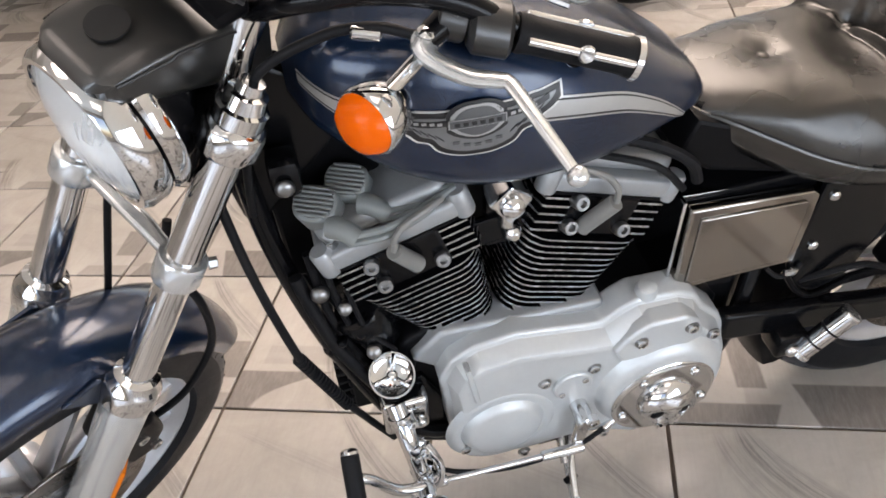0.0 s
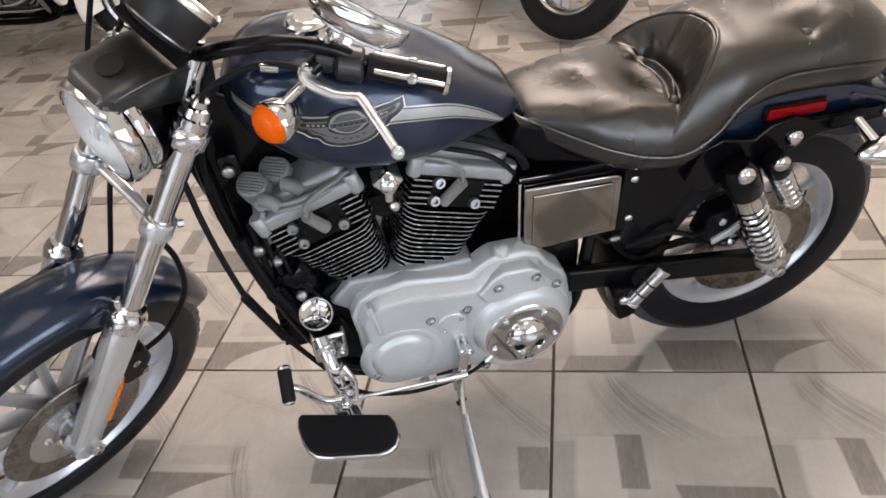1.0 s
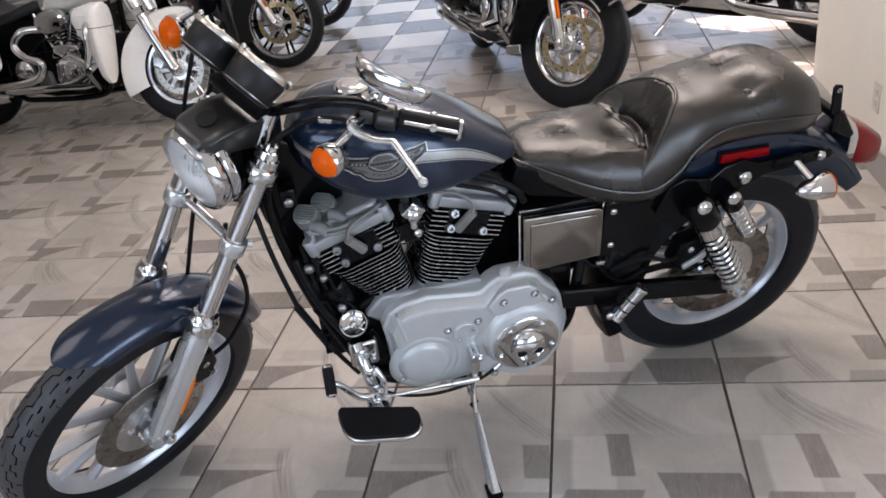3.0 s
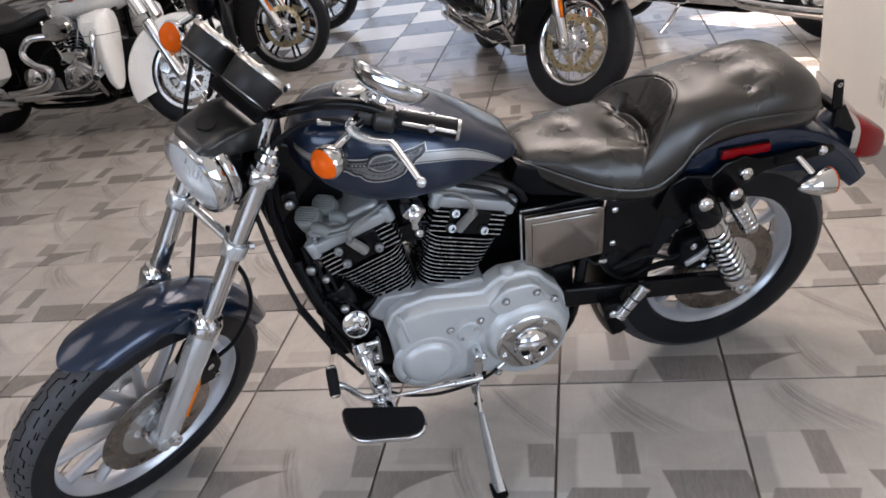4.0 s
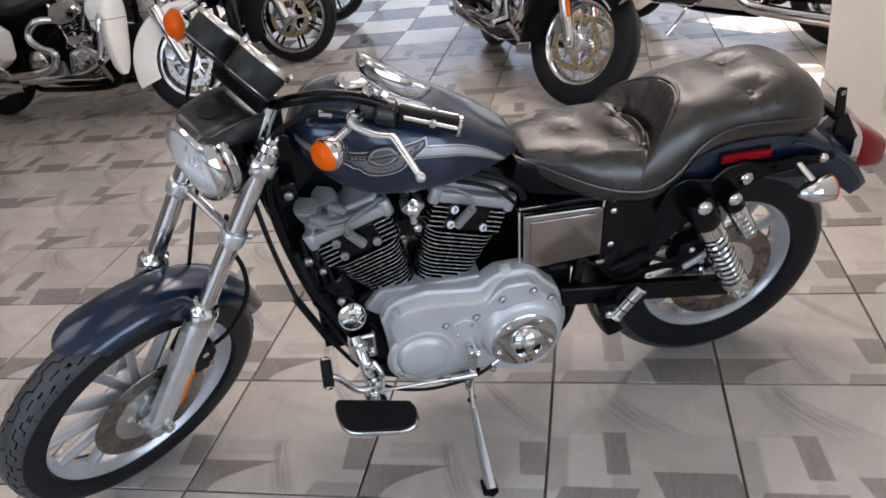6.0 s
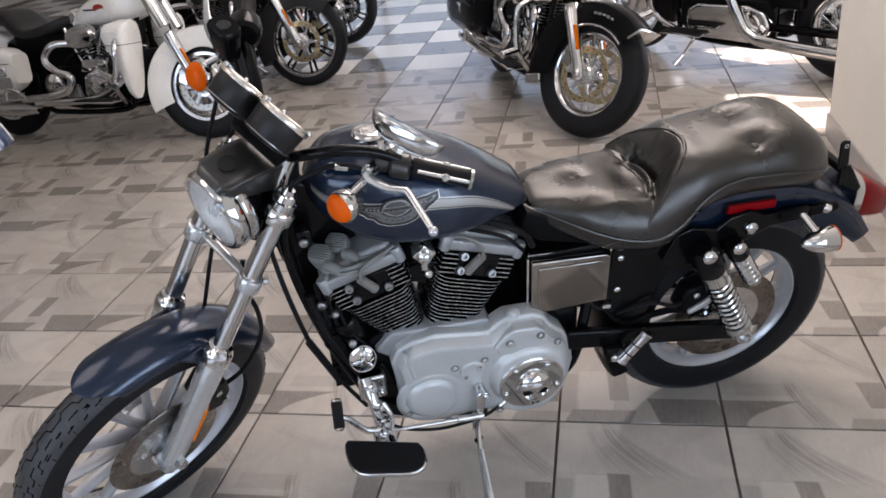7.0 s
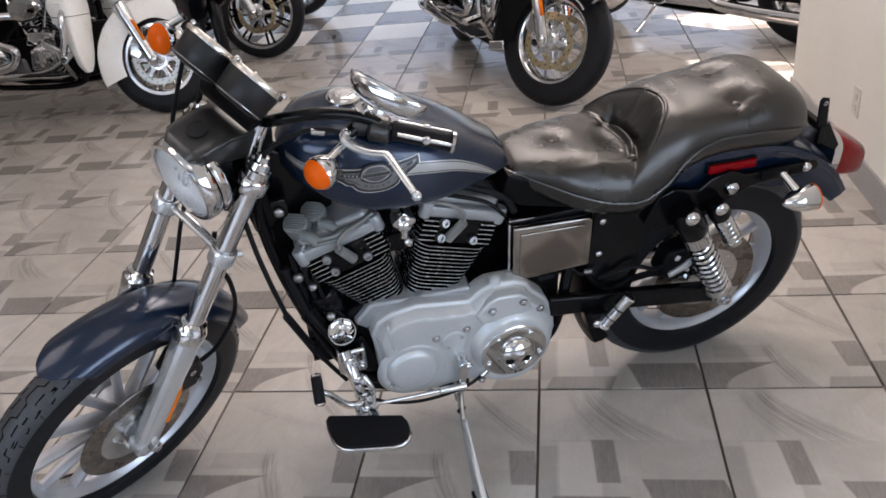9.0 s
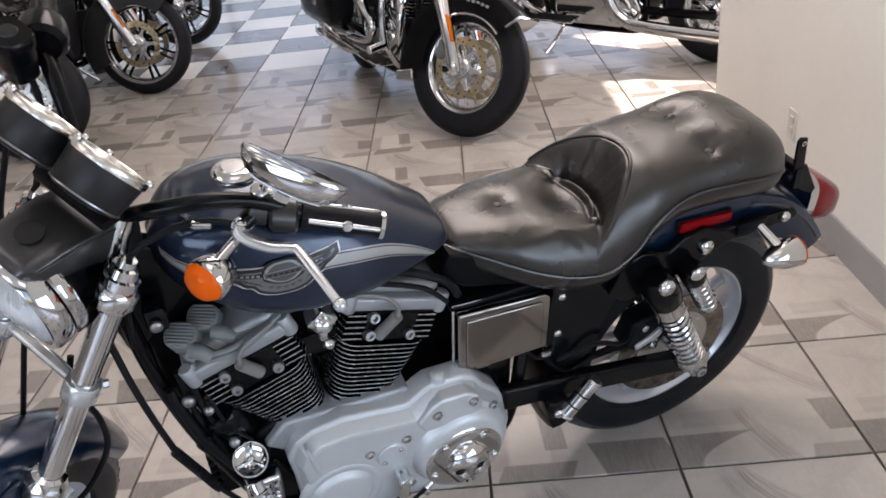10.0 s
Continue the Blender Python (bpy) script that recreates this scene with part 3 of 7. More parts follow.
bp("torque_arm", prism([(-0.30, 0.405), (-0.17, 0.415), (-0.08, 0.385), (-0.08, 0.370), (-0.18, 0.395), (-0.30, 0.388)], -0.088, -0.078, 0.003), SATIN)
bp("brake_hose", tube([(-0.33, -0.09, 0.44), (-0.25, -0.11, 0.47), (-0.19, -0.11, 0.445), (-0.15, -0.09, 0.43)], 0.0055, 8), RUBBER)

# --- shock absorbers
def shock(s):
    top, low = Vector((-0.148, 0.136 * s, 0.634)), Vector((0.005, 0.138 * s, 0.325))
    d = (low - top).normalized()
    sh = bp("shock_absorber", cyl(top + d * 0.10, low - d * 0.01, 0.0155, 20), CHROME, "chrome coil-over shock absorber")
    cover = lathe([(0, -0.01), (0.024, -0.006), (0.036, 0.012), (0.038, 0.03), (0.038, 0.062), (0.036, 0.068), (0.036, 0.074), (0.033, 0.076), (0, 0.076)], top, d, 28)
    bp("shock_cover", cover, BLACK, "black upper shock cover", sh)
    sleeve = lathe([(0.034, 0.074), (0.0345, 0.078), (0.0335, 0.095), (0.034, 0.112), (0.031, 0.114), (0.030, 0.074)], top, d, 28)
    bp("shock_sleeve", sleeve, CHROME, "", sh)
    pts, L, turns = [], 0.195, 10
    u, v, w = frame_of(d)
    for k in range(turns * 14 + 1):
        a = 2 * math.pi * k / 14
        p = top + d * (0.108 + L * k / (turns * 14))
        pts.append(p + (u * math.cos(a) + v * math.sin(a)) * 0.0285)
    bp("spring", tube(pts, 0.0058, 8, 1), CHROME, "chrome coil spring", sh)
    bp("spring_seat", lathe([(0.016, 0.296), (0.034, 0.296), (0.036, 0.302), (0.036, 0.316), (0.028, 0.322), (0.016, 0.322)], top, d, 24), STEEL, "", sh)
    bp("lower_eye", cyl(low + Vector((0, -0.022, 0)), low + Vector((0, 0.022, 0)), 0.023, 22), STEEL, "", sh)
    bp("top_bolt", bolt(top + Vector((0, 0.034 * s, 0)) if s > 0 else top + Vector((0, -0.030, 0.004)), (0, s, 0), 0.019, 0.016), CHROME, "", sh)
    bp("lower_bolt", bolt(low + Vector((0, 0.022 * s, 0)), (0, s, 0), 0.014, 0.012, "hex"), STEEL, "", sh)


shock(-1), shock(1)
res_t, res_l = Vector((-0.064, -0.128, 0.628)), Vector((0.014, -0.128, 0.494))
d = (res_l - res_t).normalized()
res = bp("shock_reservoir", lathe([(0, 0.045), (0.020, 0.045), (0.0225, 0.050), (0.0225, 0.150), (0.020, 0.156), (0, 0.156)], res_t, d, 24), CHROME, "chrome remote shock reservoir")
bp("reservoir_head", lathe([(0, -0.006), (0.020, -0.004), (0.026, 0.006), (0.027, 0.040), (0.024, 0.046), (0, 0.046)], res_t, d, 24), BLACK, "", res)
for k in range(5):
    bp("reservoir_rib", lathe([(0.0222, 0.062 + 0.018 * k), (0.0238, 0.064 + 0.018 * k), (0.0238, 0.070 + 0.018 * k), (0.0222, 0.072 + 0.018 * k)], res_t, d, 24), CHROME, "", res)
bp("reservoir_bolt", bolt(res_t + Vector((0, -0.026, 0.006)), (0, -1, 0), 0.017, 0.012), CHROME, "", res)

# --- rear fender, struts, tail light
def fender_bm(c, R, half, a0, a1, skirt, thick=0.003, crown=0.018, seg=40, taper=None):
    """A fender over a wheel: crowned top, rounded shoulders, side skirts; angles from the rear horizon."""
    def section(a, grow=0.0):
        k = skirt(a) if callable(skirt) else skirt
        pts = []
        h = half * (1 if taper is None else taper(a))
        over = [(-1.00, -k), (-1.00, -k * 0.55), (-0.99, -crown - 0.012), (-0.94, -crown * 0.72), (-0.80, -crown * 0.42), (-0.55, -crown * 0.18), (-0.25, -crown * 0.03), (0, 0)]
        if taper is not None:
            # round section whose ends are cut back on the same crown
            q, over = h / half, [(-math.sin(e), (math.cos(e) - 1) * crown) for e in (radians(90 * j / 9) for j in range(9, -1, -1))]
            over = [(y, (math.sqrt(max(0.0, 1 - (y * q) ** 2)) - 1) * crown) for y, dr in over]
            over = [(-1.0, over[0][1] - k * q ** 3)] + over
        for y, dr in over:
            pts.append((y * h, dr))
        pts = pts + [(-y, dr) for y, dr in pts[-2::-1]]
        return [Vector((c[0] + (R + dr - grow) * math.cos(a), c[1] + y * (1 - grow / h if True else 1), c[2] + (R + dr - grow) * math.sin(a))) for y, dr in pts]

    rings = []
    for i in range(seg + 1):
        a = radians(a0 + (a1 - a0) * i / seg)
        rings.append(section(a) + section(a, thick)[::-1])
    bm = loft(rings)
    return bm


fr = bp("rear_fender", fender_bm(RW, 0.430, 0.086, 31.0, 118, lambda a: 0.045 + 0.075 * min(1, max(0, (a - 0.38) / 0.8)), seg=48), BLUE, "dark blue steel rear fender")
ridge = []
for i in range(25):
    a = radians(34 + 40 * i / 24)
    ridge.append((0.402 * math.cos(a), -0.0862, 0.32 + 0.402 * math.sin(a)))
bp("fender_bead", tube(ridge, 0.0035, 8, 1), BLUE, "", fr)
for s in (-1, 1):
    y = 0.102 * s
    st = bp("fender_strut", prism([(-0.235, 0.600), (-0.205, 0.668), (-0.165, 0.682), (-0.100, 0.664), (-0.070, 0.690), (-0.020, 0.700), (0.020, 0.680), (0.215, 0.672), (0.225, 0.660), (0.215, 0.648), (0.04, 0.640), (-0.01, 0.615), (-0.060, 0.595), (-0.120, 0.585), (-0.190, 0.560)], y - 0.007, y + 0.007, 0.004, 2), BLACK, "black fender strut")
    bp("strut_bolt", bolt((-0.013, y + 0.007 * s, 0.650), (0, s, 0), 0.017, 0.012), CHROME, "", st)
    bp("strut_bolt", bolt((0.185, y + 0.007 * s, 0.664), (0, s, 0), 0.012, 0.010), CHROME, "", st)
rf = bp("side_reflector", prism([(-0.075, 0.694), (0.052, 0.688), (0.050, 0.711), (-0.073, 0.717)], -0.098, -0.089, 0.003, 2), RED, "red plastic side reflector")
bp("reflector_rim", prism([(-0.080, 0.690), (0.056, 0.684), (0.054, 0.715), (-0.078, 0.721)], -0.092, -0.087, 0.003, 1), SATIN, "", rf)

# tail light with bracket
tl = bp("tail_light", loft([[Vector((0.318 + 0.105 * t + 0.0 * math.cos(a), 0.066 * (1 - 0.35 * t ** 2.2) * (abs(math.cos(a)) ** 0.6) * (1 if math.cos(a) > 0 else -1), 0.626 - 0.046 * t + 0.060 * (1 - 0.30 * t ** 2) * (abs(math.sin(a)) ** 0.6) * (1 if math.sin(a) > 0 else -1))) for a in (2 * math.pi * k / 28 for k in range(28))] for t in (0, 0.2, 0.45, 0.7, 0.9, 1.0)]), RED, "red tail light lens")
bp("tail_light_base", loft([[Vector((0.300 + 0.022 * t, 0.068 * (abs(math.cos(a)) ** 0.6) * (1 if math.cos(a) > 0 else -1), 0.626 + 0.061 * (abs(math.sin(a)) ** 0.6) * (1 if math.sin(a) > 0 else -1))) for a in (2 * math.pi * k / 28 for k in range(28))] for t in (0, 1)]), CHROME, "", tl)
bk = bp("backrest_bracket", cyl((0.240, -0.062, 0.736), (0.240, 0.062, 0.736), 0.0125), SATIN, "black metal luggage bracket")
for y in (-0.062, 0.062):
    bp("bracket_plate", prism([(0.226, 0.748), (0.258, 0.742), (0.303, 0.672), (0.296, 0.660), (0.256, 0.682)], y - 0.003, y + 0.003, 0.002), BLACK, "", bk)
    bp("plate_rim", tube([(0.258, y, 0.743), (0.304, y, 0.671), (0.296, y, 0.659)], 0.0035, 8, 1), BLACK, "", bk)
    bp("bracket_foot", prism([(0.232, 0.742), (0.252, 0.742), (0.256, 0.690), (0.236, 0.690)], y - 0.006, y + 0.006, 0.002), BLACK, "", bk)
bp("bracket_tab", prism([(0.224, 0.740), (0.214, 0.812), (0.220, 0.820), (0.238, 0.816), (0.252, 0.742)], -0.066, -0.060, 0.002), BLACK, "", bk)
bp("tab_hole_ring", lathe([(0.003, 0), (0.006, 0), (0.006, 0.002), (0.003, 0.002)], (0.228, -0.0665, 0.806), (0, -1, 0), 14, True), CHROME, "", bk)

# rear turn signals: chrome bullets with amber lenses
for s in (-1, 1):
    c = Vector((0.138, 0.172 * s, 0.622))
    body = lathe([(0, -0.050), (0.009, -0.046), (0.021, -0.028), (0.029, -0.005), (0.032, 0.018), (0.032, 0.032), (0.029, 0.034), (0, 0.034)], c, (1, 0, 0), 28)
    sg = bp("rear_turn_signal", body, CHROME, "chrome bullet turn signal with amber lens")
    bp("signal_lens", lathe([(0, 0.041), (0.012, 0.0405), (0.024, 0.039), (0.0315, 0.0365), (0.0325, 0.0352), (0.0325, 0.0335), (0, 0.0335)], c, (1, 0, 0), 28), AMBER, "amber lens", sg)
    bp("signal_stalk", cyl(c + Vector((-0.005, 0, 0.012)), (0.120, 0.105 * s, 0.660), 0.011), CHROME, "", sg)
    bp("signal_clamp", box(0.06, 0.135, 0.108 * s - 0.006, 0.108 * s + 0.006, 0.652, 0.682, 0.005), SATIN, "", sg)

# --- seat
SY = 0.018


def seat_half(x):
    return between(x, [(-0.560, 0.050), (-0.54, 0.072), (-0.48, 0.104), (-0.40, 0.138), (-0.32, 0.156), (-0.24, 0.157), (-0.16, 0.145), (-0.08, 0.134), (0.0, 0.138), (0.08, 0.140), (0.13, 0.128), (0.17, 0.104), (0.200, 0.066), (0.214, 0.030)])


def seat_front(x):
    """Height of the rider's cushion along the middle."""
    return between(x, [(-0.560, 0.785), (-0.53, 0.800), (-0.46, 0.804), (-0.40, 0.800), (-0.33, 0.797), (-0.27, 0.795), (-0.15, 0.796)])


def seat_back(x):
    """Height of the passenger's cushion and of the wings that run forward from it round the rider."""
    return between(x, [(-0.40, 0.796), (-0.34, 0.802), (-0.29, 0.818), (-0.24, 0.838), (-0.20, 0.852), (-0.165, 0.862), (-0.12, 0.865), (-0.05, 0.874), (0.03, 0.886), (0.09, 0.882), (0.14, 0.862), (0.18, 0.824), (0.203, 0.785), (0.214, 0.755)])


def crease_x(y):
    return -0.236 - 3.2 * (y + 0.012) ** 2


def welt_x(y):
    return -0.163 - 5.6 * (y + 0.006) ** 2


def seat_welt(x):
    return between(x, [(-0.560, 0.785), (-0.52, 0.775), (-0.46, 0.750), (-0.40, 0.725), (-0.33, 0.704), (-0.26, 0.698), (-0.20, 0.728), (-0.16, 0.771), (-0.10, 0.798), (0.0, 0.803), (0.10, 0.793), (0.214, 0.752)])


def seat_low(x):
    return between(x, [(-0.560, 0.755), (-0.52, 0.738), (-0.46, 0.705), (-0.40, 0.682), (-0.33, 0.664), (-0.26, 0.658), (-0.20, 0.684), (-0.16, 0.728), (-0.10, 0.748), (0.0, 0.754), (0.10, 0.744), (0.214, 0.720)])


DIMPLES = ((-0.420, 0.010, 0.015, 0.015), (-0.257, 0.058, 0.014, 0.013), (-0.266, -0.092, 0.014, 0.013), (-0.012, 0.046, 0.024, 0.021), (-0.016, -0.084, 0.024, 0.021))


def seat_z(x, s):
    """Height of the cushion at x and s, from -1 to 1 across it."""
    low = seat_welt(x)
    q = min(1.0, abs(s))
    y = s * seat_half(x)
    c, w = crease_x(y), welt_x(y)
    t = max(0.0, min(1.0, (x - c) / max(0.012, w - c)))
    rise = t * t * (3 - 2 * t)
    front, back = seat_front(x), max(seat_back(x), seat_front(x) if x < -0.2 else 0.0)
    front -= 0.020 * math.exp(-((x + 0.285) / 0.06) ** 2) * math.exp(-(y / 0.085) ** 2)
    top = front + (back - front) * rise
    z = low + (top - low) * (1 - q ** 3.7) ** 0.45
    for bx, by, wd, dep in DIMPLES:
        r2 = (x - bx) ** 2 + (y - by) ** 2
        r = math.sqrt(r2)
        # a soft pit inside a wide shallow bowl, with faint gathers running out of it
        z -= dep * (0.50 * math.exp(-(r2 / (0.9 * wd * wd)) ** 0.8) + 0.50 * math.exp(-r2 / (5.0 * wd * wd)))
        ang = math.atan2(y - by, x - bx)
        amp = 0.0013 if bx in (-0.257, -0.266) else 0.00035
        z += amp * math.sin(7 * ang + 1.2 * math.sin(2 * ang + bx * 40)) * math.exp(-((r - 1.5 * wd) / (0.9 * wd)) ** 2)
    inside = max(0.0, 1 - ((y + 0.016) / 0.098) ** 4)
    # two tucks along the crease in front of the back rest
    z -= 0.020 * math.exp(-((x - c - 0.003) / 0.0065) ** 2) * inside
    z -= 0.007 * math.exp(-((x - c + 0.020) / 0.0060) ** 2) * max(0.0, 1 - ((y + 0.016) / 0.085) ** 2)
    z += 0.005 * math.exp(-((x - c + 0.010) / 0.0060) ** 2) * inside
    # pleats that fan from the crease up to the welt
    fan = max(0.0, min(1.0, 4 * t)) * max(0.0, 1 - t) ** 0.6 * inside if t < 1 else 0.0
    fold = (y + 0.016) / (0.075 + 0.06 * t)
    z += 0.0026 * fan * (math.sin(fold * 17 + 1.1 * math.sin(x * 60 + y * 25)) + 0.6 * math.sin(fold * 39 + x * 50))
    # the welt's valley
    z -= 0.0030 * math.exp(-((x - w) / 0.004) ** 2) * max(0.0, 1 - q ** 8)
    # a soft ridge and creases along the rider's flanks
    flank = math.exp(-((x + 0.37) / 0.12) ** 2)
    z += 0.0030 * flank * math.exp(-((abs(y) - 0.112) / 0.012) ** 2)
    z += 0.0011 * flank * math.sin(x * 130 + y * 160 + 2 * math.sin(x * 41)) * math.exp(-((abs(y) - 0.128) / 0.016) ** 2)
    z += 0.0012 * math.sin(x * 60 + y * 22) * math.exp(-((abs(y) - 0.10) / 0.03) ** 2) * (1 if x < -0.25 else 0.2)
    return z


def seat_bm():
    xs = sorted({round(-0.560 + 0.774 * (0.5 - 0.5 * math.cos(math.pi * i / 150)) * 0.25 + 0.774 * (i / 150) * 0.75, 4) for i in range(151)} | {round(-0.33 + 0.0018 * i, 4) for i in range(100)})
    xs = [x for k, x in enumerate(xs) if k == 0 or x - xs[k - 1] > 0.0008]
    rings = []
    for x in xs:
        w, ring = seat_half(x), []
        low, wz = seat_low(x), seat_welt(x)
        ring.append(Vector((x, SY - w * 0.90, low)))
        ring.append(Vector((x, SY - w * 0.97, low + (wz - low) * 0.35)))
        ring.append(Vector((x, SY - w * 1.0, low + (wz - low) * 0.8)))
        for k in range(101):
            a = math.pi * k / 100
            s = -math.cos(a)
            s = math.copysign(abs(s) ** 0.9, s)
            ring.append(Vector((x, SY + s * w * 0.995, seat_z(x, s))))
        ring.append(Vector((x, SY + w * 1.0, low + (wz - low) * 0.8)))
        ring.append(Vector((x, SY + w * 0.97, low + (wz - low) * 0.35)))
        ring.append(Vector((x, SY + w * 0.90, low)))
        rings.append(ring)
    return loft(rings)


seat = bp("seat", seat_bm(), LEATHER, "black tufted leather two-up seat with pleated back rest", sharp=70)
for s in (-1, 1):
    pts = [(x, SY + s * (seat_half(x) + 0.0005), seat_welt(x) + 0.001) for x in (-0.556 + 0.767 * i / 60 for i in range(61))]
    bp("seat_welt", tube(pts, 0.0035, 7, 1), LEATHER, "", seat)
pts = []
for i in range(41):
    y = -0.146 + 0.286 * i / 40
    x = welt_x(y)
    pts.append((x, SY + y, seat_z(x, y / seat_half(x)) + 0.0022))
bp("pleat_welt", tube(pts, 0.0030, 7, 2), LEATHER, "", seat)
for bx, by, w, dep in DIMPLES:
    z = seat_z(bx, by / seat_half(bx))
    bp("tuft_button", lathe([(0, 0.006), (0.005, 0.0055), (0.009, 0.003), (0.0105, 0), (0.0105, -0.006), (0, -0.006)], (bx, SY + by, z), (0, 0, 1), 18), LEATHER, "", seat)

# --- fuel tank
def tank_dims(x):
    w = between(x, [(-1.030, 0.030), (-1.012, 0.066), (-0.98, 0.098), (-0.93, 0.122), (-0.87, 0.134), (-0.80, 0.136), (-0.72, 0.126), (-0.65, 0.106), (-0.59, 0.084), (-0.562, 0.066), (-0.555, 0.050)])
    zt = between(x, [(-1.030, 0.950), (-1.012, 0.980), (-0.98, 1.003), (-0.93, 1.013), (-0.87, 1.009), (-0.80, 0.988), (-0.72, 0.956), (-0.65, 0.915), (-0.59, 0.870), (-0.562, 0.848), (-0.555, 0.836)])
    zb = between(x, [(-1.030, 0.905), (-1.012, 0.880), (-0.98, 0.856), (-0.93, 0.820), (-0.87, 0.796), (-0.80, 0.786), (-0.72, 0.786), (-0.65, 0.794), (-0.59, 0.806), (-0.555, 0.815)])
    return w, zt, zb


def tank_ring(x, n=56, grow=0.0):
    w, zt, zb = tank_dims(x)
    zm = zb + (zt - zb) * 0.40
    ring = []
    for k in range(n):
        a = 2 * math.pi * k / n - math.pi / 2
        cy, sz = math.cos(a), math.sin(a)
        up = sz > 0
        e = 0.70 if up else 0.52
        y = math.copysign(abs(cy) ** (0.76 if up else 0.52), cy) * (w + grow)
        z = zm + (math.copysign(abs(sz) ** e, sz)) * ((zt - zm if up else zm - zb) + grow)
        ring.append(Vector((x, y, z)))
    return ring


def tank_side(x, z, grow=0.0012):
    """The point of the tank's left flank at x and z."""
    w, zt, zb = tank_dims(x)
    zm = zb + (zt - zb) * 0.40
    up = z > zm
    q = min(0.999, abs(z - zm) / ((zt - zm) if up else (zm - zb)))
    sz = q ** (1 / (0.70 if up else 0.52))
    cy = math.sqrt(max(0.0, 1 - sz * sz))
    return Vector((x, -(cy ** (0.76 if up else 0.52)) * (w + grow), z))


tank = bp("fuel_tank", loft([tank_ring(-1.030 + 0.475 * i / 60) for i in range(61)]), BLUE, "dark blue pearl fuel tank with silver stripe and winged emblem", sharp=60)


def on_tank(name, rows, mat, lift, label=""):
    """A thin band or panel lying on the left flank: rows of (x, z) lists."""
    bm = bmesh.new()
    vs = [[bm.verts.new(tank_side(x, z, lift)) for x, z in row] for row in rows]
    for a, b in zip(vs, vs[1:]):
        for i in range(len(a) - 1):
            bm.faces.new((a[i], a[i + 1], b[i + 1], b[i]))
    bmesh.ops.recalc_face_normals(bm, faces=bm.faces)
    bmesh.ops.solidify(bm, geom=bm.faces[:], thickness=0.0008)
    return bp(name, bm, mat, label, tank)


def stripe_mid(x):
    return between(x, [(-1.02, 0.946), (-0.99, 0.930), (-0.95, 0.922), (-0.90, 0.914), (-0.80, 0.907), (-0.74, 0.895), (-0.69, 0.880), (-0.65, 0.859), (-0.62, 0.839), (-0.59, 0.815)])


def stripe_half(x):
    return between(x, [(-1.02, 0.004), (-0.97, 0.008), (-0.90, 0.0090), (-0.75, 0.0088), (-0.65, 0.0072), (-0.615, 0.005), (-0.59, 0.002)])


xs = [-1.018 + 0.424 * i / 60 for i in range(61)]
on_tank("tank_stripe", [[(x, stripe_mid(x) + f * stripe_half(x)) for x in xs] for f in (-1, -0.33, 0.33, 1)], STRIPE, 0.0014, "silver-grey side stripe")
for f in (-1.35, 1.35):
    on_tank("pinstripe", [[(x, stripe_mid(x) + f * stripe_half(x) + e) for x in xs] for e in (-0.0012, 0.0012)], STRIPE, 0.0014)
    on_tank("pinstripe_edge", [[(x, stripe_mid(x) + f * 0.82 * stripe_half(x) + e) for x in xs] for e in (-0.0008, 0.0008)], INK, 0.0020)


def panel(name, cx, cz, outline, mat, lift, rows=7, steps=30):
    """A filled shape on the tank: outline as (dx, top, bottom) at places along x."""
    out = [[] for _ in range(rows)]
    outline = [(0.84 * dx, 0.80 * hi, 0.80 * lo) for dx, hi, lo in outline]
    x0, x1 = outline[0][0], outline[-1][0]
    his, los = [(dx, hi) for dx, hi, lo in outline], [(dx, lo) for dx, hi, lo in outline]
    for k in range(steps + 1):
        dx = x0 + (x1 - x0) * k / steps
        hi, lo = between(dx, his), between(dx, los)
        for r in range(rows):
            out[r].append((cx + dx, cz + lo + (hi - lo) * r / (rows - 1)))
    return on_tank(name, out, mat, lift)


EX, EZ = -0.858, 0.910
GREYE = plain("emblem_grey", (0.085, 0.088, 0.09), 0.35, 0.4)
OUTLINE = plain("emblem_pale_line", (0.52, 0.52, 0.50), 0.35, 0.2, 0.06, 40, 0.05)
WINGGREY = plain("emblem_wing_grey", (0.150, 0.152, 0.155), 0.34, 0.4, 0.06, 40, 0.05)
wing = [(-0.100, 0.017, 0.014), (-0.090, 0.016, 0.005), (-0.074, 0.014, -0.004), (-0.066, 0.014, -0.013), (-0.052, 0.013, -0.018), (-0.044, 0.012, -0.030), (-0.022, 0.012, -0.040), (0.0, 0.012, -0.042)]
wing = wing + [(-dx, hi, lo) for dx, hi, lo in wing[-2::-1]]
panel("emblem_outline", EX, EZ, [(dx * 1.10, hi + 0.0085, lo - 0.0092) for dx, hi, lo in wing], OUTLINE, 0.0016, 9, 60)
panel("emblem_edge", EX, EZ, [(dx * 1.07, hi + 0.0066, lo - 0.0072) for dx, hi, lo in wing], INK, 0.0022, 9, 60)
panel("emblem_wing", EX, EZ, wing, WINGGREY, 0.0034, 9, 60)
